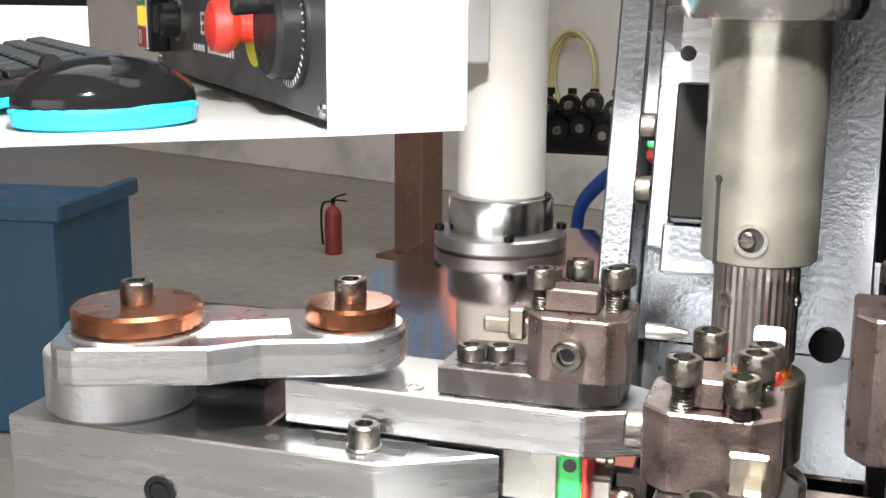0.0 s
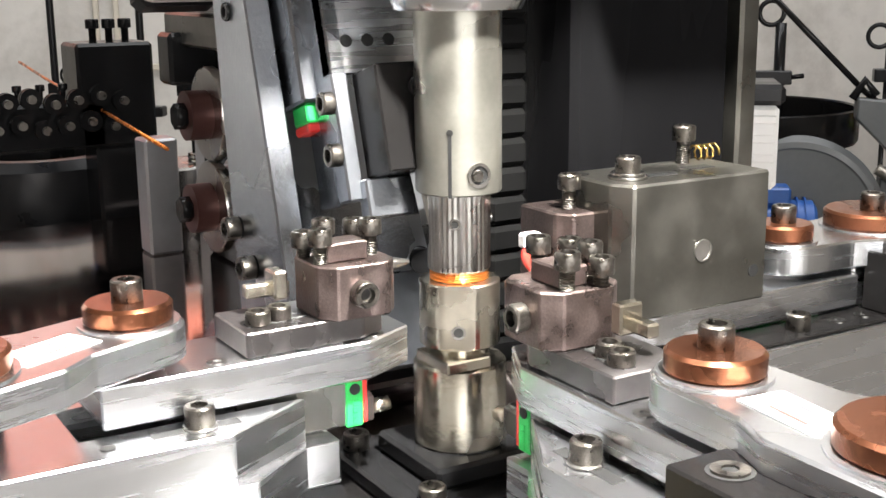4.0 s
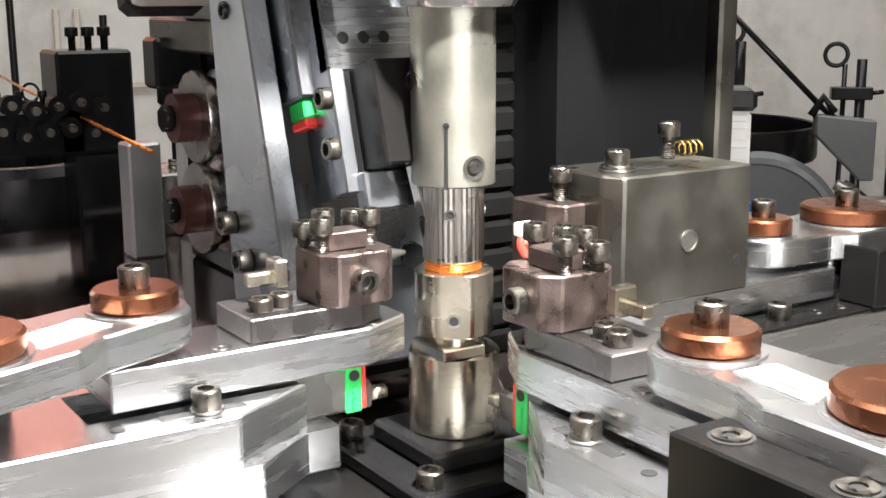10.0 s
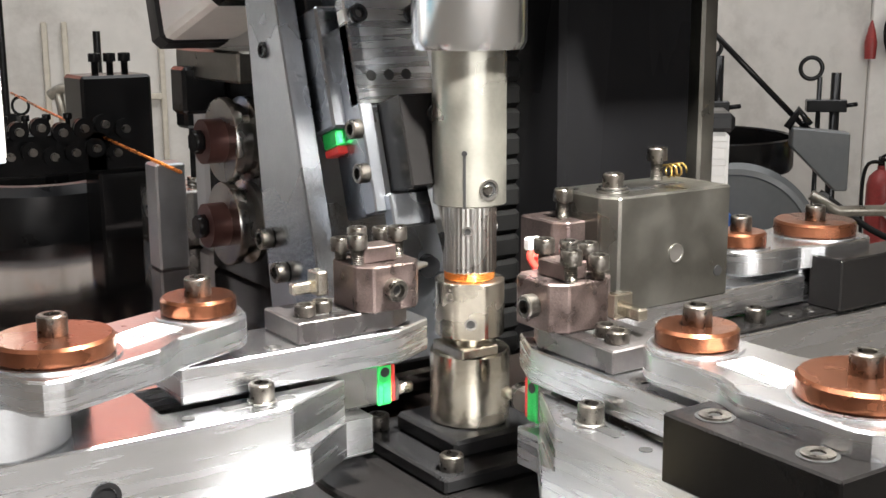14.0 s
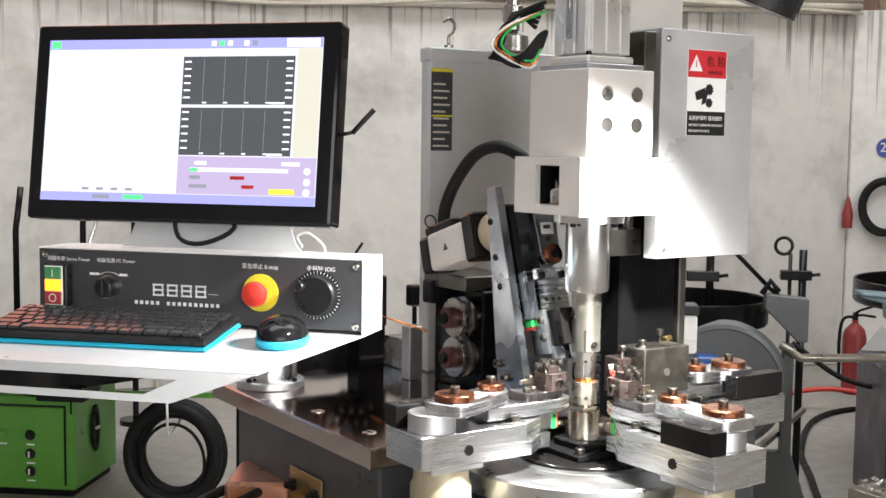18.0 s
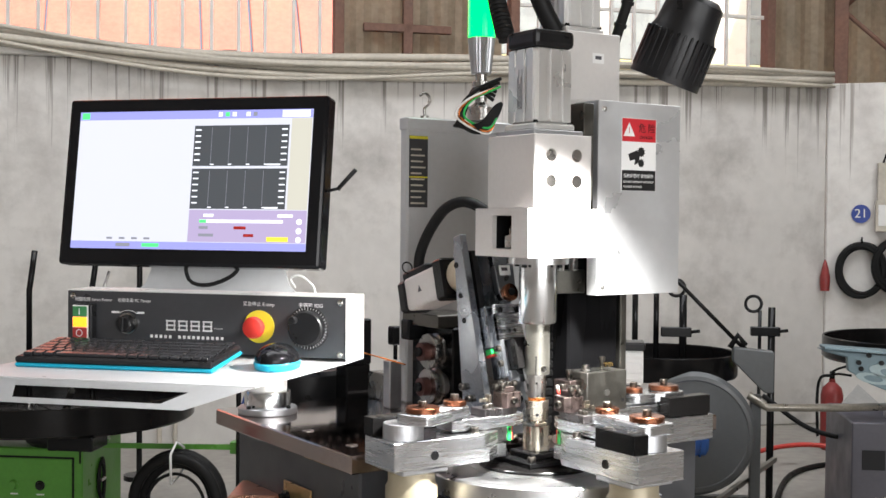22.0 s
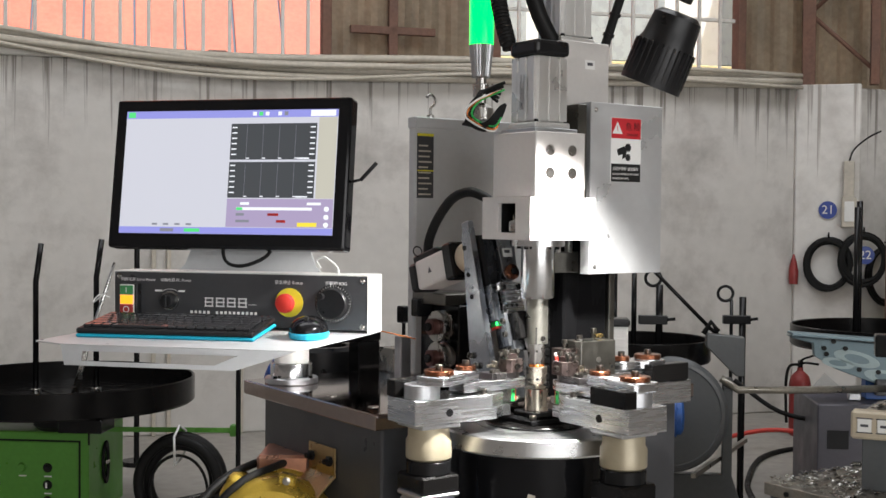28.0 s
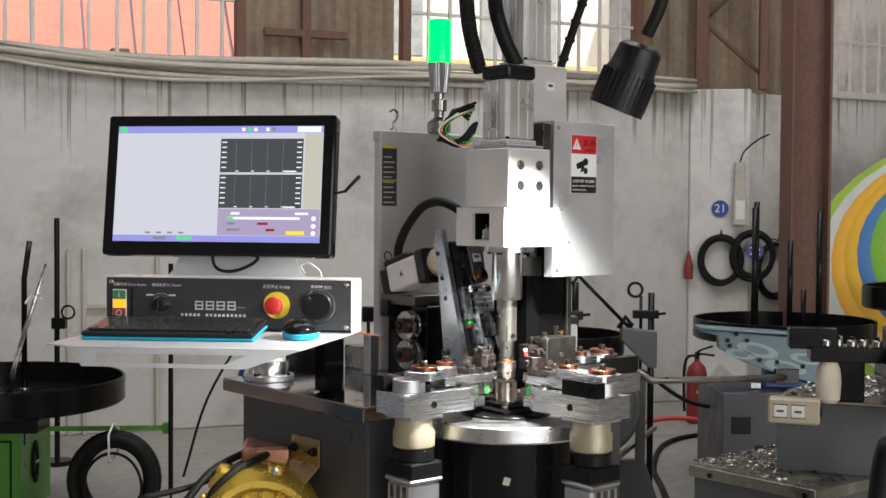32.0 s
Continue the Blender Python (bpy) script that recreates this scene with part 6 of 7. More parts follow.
def bent_rod(parent, x, y, z0, z1, bx=0.03, by=0.0, r=0.013):
    k = z1 - 0.16
    return part("rod", tube([(x, y, z0), (x, y, k - 0.01), (x + 0.004, y, k + 0.012), (x + bx, y + by, z1)], r, 10), BLACK_STEEL, parent, "black bent steel rod")


# pay-off turntable on the green cabinet
po1 = thing("payoff_pan", "black round wire pay-off pan on the green cabinet", "wire pan", view(0.14, 3.45))
pan(po1, 0.56, 0.64, 0.11)
part("hub", cyl(0.13, 0.415, 0.53, 40, 0.02), RUBBER, po1)
part("motor_box", box(0.16, 0.34, -0.45, -0.3, 0.475, 0.53, 0.004), BLACK_STEEL, po1)
part("drip_rod", cyl(0.004, 0.42, 0.475, 8), BLACK_STEEL, po1, m=pose(0.27, -0.4, 0))
for x, y, zt in ((-0.19, 0.13, 1.22), (0.06, 0.21, 1.24)):
    bent_rod(po1, x, y, 0.545, zt, 0.025)
    part("rod_foot", cyl(0.022, 0.545, 0.565, 18, 0.003), STEEL, po1, m=pose(x, y, 0))
for a in range(6):
    part("spoke", box(0.05, 0.4, -0.01, 0.01, 0.546, 0.552, 0.001), BLACK_STEEL, po1, m=pose(0, 0, 0, 0, 0, a * 60 + 12))
part("clip_plate", box(-0.03, 0.05, -0.02, 0.02, 0.552, 0.56, 0.002), STEEL, po1, m=pose(-0.1, -0.12, 0, 0, 0, 20))
tied = thing("tied_rods", "bundle of loose bright steel rods leaning on the pan", "rods", view(0.023, 3.115))
for dx in (0.0, 0.012, -0.01):
    part("rod", tube([(0.02 + dx, 0.06, 0.56), (0.06 + dx * 0.4, 0.13, 0.8), (0.12 + dx, 0.25, 1.11 + dx * 3)], 0.0065, 8), STEEL, tied)
part("wire_tie", tube([(0.13, 0.2, 1.0), (0.08, 0.21, 1.01), (0.07, 0.17, 0.98), (0.13, 0.18, 1.03)], 0.003, 6, per=4), PAPER, tied)

gc = thing("green_cabinet", "bright green sheet metal cabinet with push buttons", "cabinet", view(0.205, 3.325))
part("body", box(-1.1, 0.0, 0.0, 0.42, 0.03, 0.405, 0.006), GREEN_PAINT, gc, "green painted case")
part("plinth", box(-1.08, -0.02, 0.02, 0.4, 0, 0.03), BLACK_STEEL, gc)
part("door", box(-0.52, -0.045, -0.004, 0.0, 0.06, 0.36, 0.002), GREEN_PAINT, gc)
for x0, x1, z0, z1 in ((-0.53, -0.035, 0.362, 0.37), (-0.043, -0.035, 0.05, 0.37)):
    part("door_gap", box(x0, x1, -0.003, 0.001, z0, z1), RUBBER, gc)
part("top_strip", moved(box(-0.17, 0.17, -0.02, 0.02, 0, 0.008, 0.001), pose(-0.12, 0.14, 0.412, 0, 0, 12)), GREEN_PAINT, gc)
for x, z, m in ((-0.415, 0.25, GREEN_PL), (-0.295, 0.25, GREEN_PAINT), (-0.18, 0.25, BLACK_PL), (-0.415, 0.175, BLACK_PL), (-0.18, 0.175, BLACK_PL), (-0.18, 0.105, BLACK_PL)):
    bt_ = part("button", moved(lathe([(0.019, 0), (0.021, 0.006), (0.016, 0.01), (0.015, 0.018), (0, 0.019)], 20), pose(x, -0.004, z, 90)), m, gc)
    part("button_print", box(x - 0.017, x + 0.017, -0.0046, -0.004, z - 0.042, z - 0.036), PAPER, bt_)
    if z < 0.2:
        part("pointer", box(x - 0.004, x + 0.004, -0.025, -0.02, z - 0.012, z + 0.012, 0.001), PAPER, bt_)
for k in range(4):
    part("cable_loop", tube([(0.006, 0.18 + 0.03 * math.cos(a) + 0.004 * k, 0.24 + (0.075 + 0.006 * k) * math.sin(a)) for a in [2 * math.pi * i / 18 for i in range(18)]], 0.006, 6, closed=True), RUBBER, gc)
part("cable_tie", box(0.0, 0.018, 0.16, 0.21, 0.235, 0.25, 0.002), STEEL, gc)

ga = thing("support_bar", "green steel bar reaching from the cabinet", "bar")
part("bar", tube([(0.13, 3.49, 0.405), (0.755, 2.975, 0.418)], 0.015, 4, smooth=False), GREEN_PAINT, ga)
part("clamp", moved(box(-0.02, 0.02, -0.02, 0.02, -0.025, 0.025, 0.003), view(0.74, 2.985, 0.418)), GREEN_PAINT, ga)
rs1 = thing("rod_stand", "thin black rod clamped on the green arm with taps", "rod stand", view(0.735, 2.945))
part("rod", cyl(0.011, 0.14, 1.15, 12), BLACK_STEEL, rs1)
part("lower_rod", cyl(0.006, 0.02, 0.14, 8), BLACK_STEEL, rs1)
part("foot", cyl(0.06, 0.0, 0.02, 24), BLACK_STEEL, rs1)
part("clamp", box(-0.055, 0.06, -0.022, 0.022, 0.815, 0.845, 0.004), BLACK_STEEL, rs1)
part("tap", join(tube([(-0.02, -0.02, 0.93), (-0.09, -0.03, 0.985), (-0.14, -0.03, 0.965)], 0.016, 8, per=4), cyl(0.014, 0.84, 0.97, 10)), OLD_TIN, rs1, "old grey metal tap")
part("second_tap", tube([(-0.115, -0.03, 0.97), (-0.1, -0.03, 0.86), (-0.085, -0.03, 0.78)], 0.014, 8), OLD_TIN, rs1, m=pose(0.0, 0, 0.01))
HC = view(0.50, 3.01, 0.245)
hc = thing("hose_ring", "thick black hose coiled and hung on the green arm", "hose", HC)
for k, (rr, dy) in enumerate(((0.168, 0.0), (0.160, 0.035), (0.173, -0.035), (0.145, 0.01), (0.178, 0.02))):
    part("hose_loop", tube([(rr * math.sin(a), dy, (rr + 0.012) * math.cos(a) - 0.03) for a in [2 * math.pi * i / 36 for i in range(36)]], 0.023, 10, closed=True), RUBBER, hc)
part("inner_cable", tube([(0.125 * math.sin(a), -0.03, 0.15 * math.cos(a) - 0.06) for a in [2 * math.pi * i / 30 for i in range(30)]], 0.007, 6, closed=True), RUBBER, hc)
part("white_tie", tube([(0.0, -0.085, 0.06), (0.0, -0.09, 0.18), (0, -0.02, 0.215), (0.0, 0.07, 0.18), (0.005, 0.075, 0.1), (0.0, 0.0, 0.07)], 0.005, 6, closed=True), PAPER, hc)
rs2 = thing("rod_stand", "tall thin black rod with a ring in front of the wall", "rod stand", view(0.83, 4.45))
part("rod", cyl(0.015, 0.0, 1.34, 12), BLACK_STEEL, rs2)
part("foot", cyl(0.08, 0.0, 0.025, 24), BLACK_STEEL, rs2)
part("ring", tube([(0.06 + 0.035 * math.cos(a), 0, 0.83 + 0.035 * math.sin(a)) for a in [2 * math.pi * i / 20 for i in range(20)]], 0.006, 6, closed=True), BLACK_STEEL, rs2)
part("collar", box(-0.025, 0.05, -0.025, 0.025, 0.74, 0.8, 0.004), BLACK_STEEL, rs2)
solid("slack_cable", tube([(1.62, 3.55, 0.95), (1.5, 3.6, 0.75), (1.33, 3.7, 0.4), (1.22, 3.75, 0.0)], 0.007, 6, per=5), RUBBER, "thin black cable hanging slantwise", "cable")
wc = thing("wall_conduit", "two thin grey conduits up the wall", "conduit", WA)
for x in (-0.45, -0.36, 0.08):
    part("pipe", box(x - 0.013, x + 0.013, -0.035, -0.004, 0.0, 1.15, 0.004), PIPE, wc)
part("cross_pipe", box(-0.36, 0.08, -0.034, -0.006, 0.78, 0.81, 0.004), PIPE, wc)

# gold blower beside the table
BL = pose(-0.385, 0.345, 0.685, 0, 0, -34.5)
bw = thing("blower", "gold painted side channel blower on a stand", "blower", BL)
turned = lambda bm, y=0.0: moved(bm, pose(0, y, 0, 90))
part("front_housing", turned(lathe([(0.132, -0.075), (0.142, -0.07), (0.142, -0.02), (0.135, 0.0), (0.122, 0.012), (0.108, 0.012), (0.098, 0.002), (0.094, -0.012), (0.05, -0.014), (0.046, 0.002), (0.0, 0.002)], 64), -0.02), GOLD, bw, "gold cast front housing")
for k in range(16):
    a = k * 22.5
    part("rib", moved(box(0.05, 0.096, -0.004, 0.004, -0.014, 0.0, 0.0015), pose(0, -0.021, 0, 90) @ pose(0, 0, 0, 0, 0, a)), GOLD, bw)
for a in (78, 150, 20, 210):
    lug = part("lug", moved(box(-0.018, 0.018, 0.13, 0.155, -0.03, -0.004, 0.004), pose(0, -0.02, 0, 90) @ pose(0, 0, 0, 0, 0, a - 90)), GOLD, bw)
    part("bolt", moved(lathe([(0.008, 0), (0.008, 0.005), (0.003, 0.006)], 12), pose(0.143 * math.cos(radians(a)), -0.0155, 0.143 * math.sin(radians(a)), 90)), STEEL, lug)
part("rear_housing", turned(lathe([(0.10, -0.16), (0.136, -0.15), (0.14, -0.10), (0.136, -0.095)], 56)), GOLD, bw, "gold rear housing")
# zinc with the red roof's pink reflection mixed into its base colour
PINK_SHEEN = mat("zinc_pink_sheen", (0.55, 0.29, 0.20), 0.34, 0.8, 0.15, 14, 0.06, 200)
part("motor", turned(lathe([(0.05, -0.36), (0.085, -0.35), (0.095, -0.33), (0.095, -0.16)], 40)), PINK_SHEEN, bw)
for k in range(24):
    part("fin", moved(box(0.094, 0.112, -0.0025, 0.0025, -0.32, -0.17, 0.001), pose(0, 0, 0, 90) @ pose(0, 0, 0, 0, 0, k * 15)), PINK_SHEEN, bw)
part("terminal_box", box(-0.05, 0.06, 0.11, 0.25, 0.09, 0.165, 0.006), PINK_SHEEN, bw)
part("inlet", moved(box(-0.15, -0.09, 0.05, 0.13, 0.02, 0.08, 0.012, 2), pose(0, 0, 0, 0, 28, 0)), GOLD, bw, "gold inlet box with a flat lid")
part("foot", box(-0.1, 0.1, 0.05, 0.2, -0.165, -0.12, 0.004), GOLD, bw)
part("stand", join(box(-0.11, 0.11, 0.03, 0.25, -0.19, -0.165, 0.002), *[box(x, x + 0.03, y, y + 0.03, -0.685, -0.19) for x in (-0.11, 0.08) for y in (0.03, 0.22)]), BLACK_STEEL, bw, "black steel stand")
part("cable", tube([(-0.05, 0.0, -0.02), (-0.11, -0.01, 0.07), (-0.06, 0.0, 0.135), (0.01, 0.12, 0.15), (0.06, 0.3, 0.16)], 0.008, 8, per=6), RUBBER, bw)
part("cable", tube([(-0.23, -0.02, 0.0), (-0.17, 0.0, 0.06), (-0.1, 0.08, 0.13), (0.02, 0.3, 0.145)], 0.009, 8, per=6), RUBBER, bw)
part("cable", tube([(-0.26, 0.05, 0.07), (-0.14, 0.12, 0.085), (-0.02, 0.25, 0.125), (0.1, 0.42, 0.17)], 0.007, 8, per=6), RUBBER, bw)
part("cable_plug", moved(cyl(0.02, -0.03, 0.03, 16, 0.004), pose(-0.155, -0.02, -0.02)), WHITE_PAINT, bw)
br = thing("angle_bracket", "gold zinc-plated angle bracket bolted to the table side", "bracket", pose(-0.277, 0.335, 0.80, 0, 0, -90))
part("upright", box(-0.055, 0.055, -0.004, 0.0, 0.025, 0.085, 0.001), GILT, br)
part("slope", moved(box(-0.055, 0.055, -0.004, 0.0, -0.06, 0.0, 0.001), pose(0, 0, 0.027, -48)), GILT, br)
part("lower", box(-0.055, 0.055, -0.052, -0.048, -0.05, -0.012, 0.001), GILT, br)
for x in (-0.038, 0.038):
    part("bolt", moved(lathe([(0.011, 0), (0.011, 0.007), (0.006, 0.008), (0.006, 0.016), (0, 0.016)], 6), pose(x, -0.004, 0.058, 90)), BLACK_STEEL, br)
tc = thing("cable_clump", "clump of black connectors behind the table corner", "cables", pose(-0.18, 0.66, 0.66))
part("connector", box(-0.05, 0.01, -0.02, 0.03, 0.02, 0.10, 0.008), BLACK_PL, tc)
part("blue_plug", box(-0.03, 0.0, -0.03, 0.0, -0.02, 0.03, 0.004), BLUE_PAINT, tc)
part("cable", tube([(-0.03, 0, 0.02), (-0.08, -0.1, -0.01), (-0.12, -0.2, -0.02), (-0.2, -0.3, 0.0)], 0.008, 8, per=5), RUBBER, tc)
part("cable", tube([(0.0, 0, 0.0), (-0.02, -0.02, -0.3), (0.02, 0.0, -0.66)], 0.01, 8, per=5), RUBBER, tc)

# middle pay-off unit behind the third arm
po2 = thing("payoff_pan", "black round wire pan with a reddish inside", "wire pan", view(2.2, 2.0))
pan(po2, 0.30, 0.835, 0.095)
part("column", cyl(0.05, 0.0, 0.745, 20), MID_GREY, po2)
part("foot", box(-0.2, 0.2, -0.16, 0.16, 0.0, 0.03, 0.004), MID_GREY, po2)
for x, y, z in ((-0.12, -0.1, 1.16), (-0.02, 0.16, 1.13)):
    part("rod", cyl(0.012, 0.76, z, 10), BLACK_STEEL, po2, m=pose(x, y, 0))
bm_ = thing("motor", "blue electric motor under the wire pan", "motor", view(2.02, 1.72, 0.55))
part("case", moved(lathe([(0.06, -0.11), (0.075, -0.1), (0.075, 0.1), (0.06, 0.11)], 32), pose(0, 0, 0, 0, 90)), BLUE_PAINT, bm_)
for k in range(9):
    part("fin", moved(ring(0.074, 0.083, -0.002, 0.002, 32), pose(-0.08 + k * 0.02, 0, 0, 0, 90)), BLUE_PAINT, bm_)
part("terminal_box", box(-0.04, 0.04, -0.05, 0.05, 0.07, 0.115, 0.006), BLUE_PAINT, bm_)
part("base", box(-0.03, 0.03, -0.04, 0.04, -0.55, -0.07, 0.004), BLACK_STEEL, bm_)
wd = thing("wheel_guard", "large grey round wheel guard on a sloping foot", "guard", view(2.08, 1.70))
part("disc", moved(lathe([(0.20, -0.09), (0.235, -0.08), (0.24, -0.02), (0.225, 0.0), (0.21, 0.004), (0.205, 0.0), (0.0, 0.0)], 64), pose(0, 0, 0.55, 90)), MID_GREY, wd, "round sheet metal guard with a raised rim")
part("foot", prism([(-0.2, 0.0), (0.36, 0.0), (0.26, 0.30), (-0.2, 0.30)], -0.1, -0.05, 0.004), MID_GREY, wd, m=pose(0, 0, 0.0, 90))
gbx = thing("gear_box", "flat grey box at the side of the pan", "gear box", view(2.31, 1.60))
part("case", prism([(-0.09, 0.03), (0.03, -0.09), (0.065, -0.09), (0.065, 0.07), (-0.09, 0.085)], -0.03, 0.03, 0.004), MID_GREY, gbx, m=pose(0, 0, 0.80, 90))
part("lug", tube([(-0.1, 0, 0.88), (-0.07, 0, 0.93), (-0.04, 0, 0.89)], 0.012, 8), BLACK_STEEL, gbx)
part("stem", box(-0.02, 0.02, -0.02, 0.02, 0.0, 0.70, 0.003), MID_GREY, gbx)
rod3 = thing("guide_rod", "thin slanting black rod with a ring on top", "rod")
part("rod", tube([(2.27, 1.66, 0.90), (2.05, 1.86, 1.20)], 0.008, 8), BLACK_STEEL, rod3)
part("ring", moved(tube([(0.03 * math.cos(a), 0, 0.03 * math.sin(a)) for a in [2 * math.pi * i / 20 for i in range(20)]], 0.006, 6, closed=True), view(2.05, 1.86, 1.235)), BLACK_STEEL, rod3)
part("stem", tube([(2.27, 1.66, 0.90), (2.3, 1.62, 0.86)], 0.008, 8), BLACK_STEEL, rod3)


def ring_rod(x, y, z0, z1, r, ringed=True, clamp=None, base=False, label="thin black steel rod with a ring on top"):
    t = thing("guide_rod", label, "rod", view(x, y), "guide rods")
    part("rod", cyl(r, z0, z1, 10), BLACK_STEEL, t)
    if ringed:
        part("ring", tube([(-0.028 + 0.034 * math.cos(a), 0, z1 + 0.028 + 0.034 * math.sin(a)) for a in [2 * math.pi * i / 22 for i in range(22)]], 0.007, 6, closed=True), BLACK_STEEL, t)
    if clamp:
        part("clamp", box(-0.09, 0.035, -0.02, 0.02, clamp - 0.02, clamp + 0.02, 0.003), BLACK_STEEL, t)
        part("clamp_screw", tube([(0.03, 0, clamp), (0.07, 0, clamp + 0.005)], 0.007, 8), BLACK_STEEL, t)
    if base:
        part("foot", cyl(0.025, 0.0, z0, 16), BLACK_STEEL, t)
    return t


ring_rod(2.31, 2.0, 0.742, 1.065, 0.016, True, 0.91, label="short black rod with a ring and a clamp in the pan")
ring_rod(2.79, 1.95, 0.02, 1.0, 0.016, False, 0.895, True, label="tall black rod standing on the floor with a clamp")
ring_rod(2.76, 1.99, 0.015, 0.985, 0.008, True, base=True)
hb = thing("cross_bar", "thin grey steel bar between rod and box", "bar")
part("bar", tube([(2.27, 1.60, 0.70), (2.32, 1.55, 0.655), (2.60, 1.42, 0.65), (3.06, 1.36, 0.63)], 0.016, 8), OLD_TIN, hb)
part("end_block", moved(box(-0.06, 0.05, -0.02, 0.02, -0.03, 0.04, 0.003), view(3.06, 1.36, 0.63)), DARK_GREY, hb)
part("low_bar", tube([(1.96, 1.45, 0.36), (2.72, 1.86, 0.36)], 0.013, 4, smooth=False), OLD_TIN, hb)
tm = thing("small_motor", "small grey motor with a black end behind the grey block", "motor", view(0.43, 0.24, 0))
part("body", box(-0.035, 0.03, -0.03, 0.03, 1.035, 1.105, 0.004), WHITE_PAINT, tm, "light grey ribbed body")
for k in range(4):
    part("rib", box(-0.033, 0.028, -0.032, -0.03, 1.042 + k * 0.016, 1.049 + k * 0.016, 0.001), WHITE_PAINT, tm)
part("end_cap", box(-0.02, 0.034, -0.034, 0.034, 1.105, 1.122, 0.004), BLACK_PL, tm)
part("bracket", box(-0.03, 0.025, -0.025, 0.025, 0.985, 1.035, 0.003), MID_GREY, tm)

# far pay-off unit and its cabinet
po3 = thing("payoff_pan", "black round wire pan beside the rusty column", "wire pan", view(3.60, 1.75))
pan(po3, 0.46, 0.845, 0.10)
part("column", cyl(0.06, 0.60, 0.745, 20), MID_GREY, po3)
for x, y, z in ((-0.16, -0.02, 1.42), (-0.13, 0.06, 1.45), (0.06, 0.1, 1.25), (0.13, -0.16, 1.40), (0.09, -0.04, 1.0)):
    part("rod", cyl(0.015, 0.76, z, 10), BLACK_STEEL, po3, m=pose(x, y, 0))
    part("rod_collar", cyl(0.026, 0.76, 0.79, 16), BLACK_STEEL, po3, m=pose(x, y, 0))
sp_ = thing("slanted_plate", "blue-grey curved guide plate with pale oval prints", "plate", view(3.02, 1.42, 0))
plate = [(-0.37, 0.855), (-0.27, 0.845), (0.3, 0.80), (0.42, 0.72), (0.40, 0.60), (0.2, 0.60), (0.02, 0.645), (-0.16, 0.71), (-0.25, 0.765), (-0.255, 0.82), (-0.34, 0.84)]
part("plate", prism(plate, -0.02, 0.02, 0.003), BLUE_GREY, sp_, m=pose(0, 0, 0, 90))
part("flange", moved(box(-0.36, 0.3, -0.1, 0.02, -0.006, 0.006, 0.002), pose(0, 0, 0.842, 0, 3.5, 0)), BLUE_GREY, sp_)
for x, z, rx, rz_, a in ((-0.07, 0.755, 0.10, 0.032, 14), (-0.15, 0.735, 0.07, 0.022, 10), (0.06, 0.675, 0.10, 0.03, 12), (0.16, 0.715, 0.08, 0.024, 10)):
    part("oval_print", moved(ring(0.55, 1.0, 0, 0.0015, 32), pose(x, -0.0205, z, 90) @ pose(0, 0, 0, 0, 0, -a) @ Matrix.Diagonal((rx, rz_, 1, 1))), PALE_PRINT, sp_)
for x, z in ((-0.21, 0.80), (-0.2, 0.775), (-0.12, 0.8), (-0.06, 0.71), (0.02, 0.70), (-0.17, 0.83), (0.14, 0.68), (0.2, 0.74)):
    part("bolt", moved(cyl(0.011, 0, 0.009, 6), pose(x, -0.02, z, 90)), BLACK_STEEL, sp_)
part("support", box(-0.02, 0.16, 0.02, 0.10, 0.575, 0.70, 0.004), BLUE_PAINT, sp_, "blue motor foot")
part("terminal", box(-0.1, -0.05, -0.02, 0.02, 0.575, 0.605, 0.003), ALU_DULL, sp_)
fc = thing("grey_cabinet", "purple-grey steel cabinet with a dark control niche", "cabinet", view(2.86, 1.42))
part("body", box(-0.13, 0.75, -0.02, 0.5, 0.0, 0.57, 0.005), PURPLE_GREY, fc)
part("niche", box(0.02, 0.6, -0.024, -0.02, 0.05, 0.33, 0.002), BLACK_PL, fc)
part("label", box(-0.09, 0.0, -0.023, -0.02, 0.38, 0.46, 0.001), BLACK_PL, fc)
for z in (0.29, 0.16):
    part("knob", moved(cyl(0.018, 0, 0.02, 16, 0.003), pose(0.11, -0.024, z, 90)), RED_PL if z > 0.2 else STEEL, fc)
solid("hanging_cable", tube([(2.74, 1.95, 0.62), (2.85, 1.78, 0.49), (2.98, 1.62, 0.46), (3.08, 1.55, 0.5)], 0.011, 8, per=5), RUBBER, "slack black cable below the bar", "cable")
po4 = thing("payoff_pan", "distant black wire pan beyond the column", "wire pan", view(4.55, 1.35))
pan(po4, 0.45, 1.0, 0.12)
part("column", cyl(0.12, 0.0, 0.88, 20), MID_GREY, po4)
part("rod", cyl(0.014, 0.9, 1.6, 10), BLACK_STEEL, po4, m=pose(-0.1, -0.2, 0))

# chip-strewn bench in front
bn = thing("work_bench", "grey steel bench with a worn tin top", "bench")
part("body", prism([(1.225, 0.45), (1.225, 0.03), (1.55, 0.012), (2.2, -0.02), (2.2, 0.45)], 0.0, 0.575), MID_GREY, bn, "grey painted cabinet")
part("top", prism([(1.21, 0.462), (1.21, 0.018), (1.55, 0.0), (2.25, -0.03), (2.25, 0.462)], 0.575, 0.61, 0.002), OLD_TIN, bn, "dirty tin bench top")
for x, y in ((1.208, 0.38), (1.208, 0.05)):
    part("bolt", moved(cyl(0.008, 0, 0.004, 8), pose(x, y, 0.59, 0, -90)), BLACK_STEEL, bn)
rb = thing("raised_block", "grey steel box on the bench strewn with chips", "box")
part("body", prism([(1.354, 0.245), (1.51, -0.017), (2.1, -0.02), (2.1, 0.37), (1.56, 0.335)], 0.61, 0.82, 0.003), MID_GREY, rb)
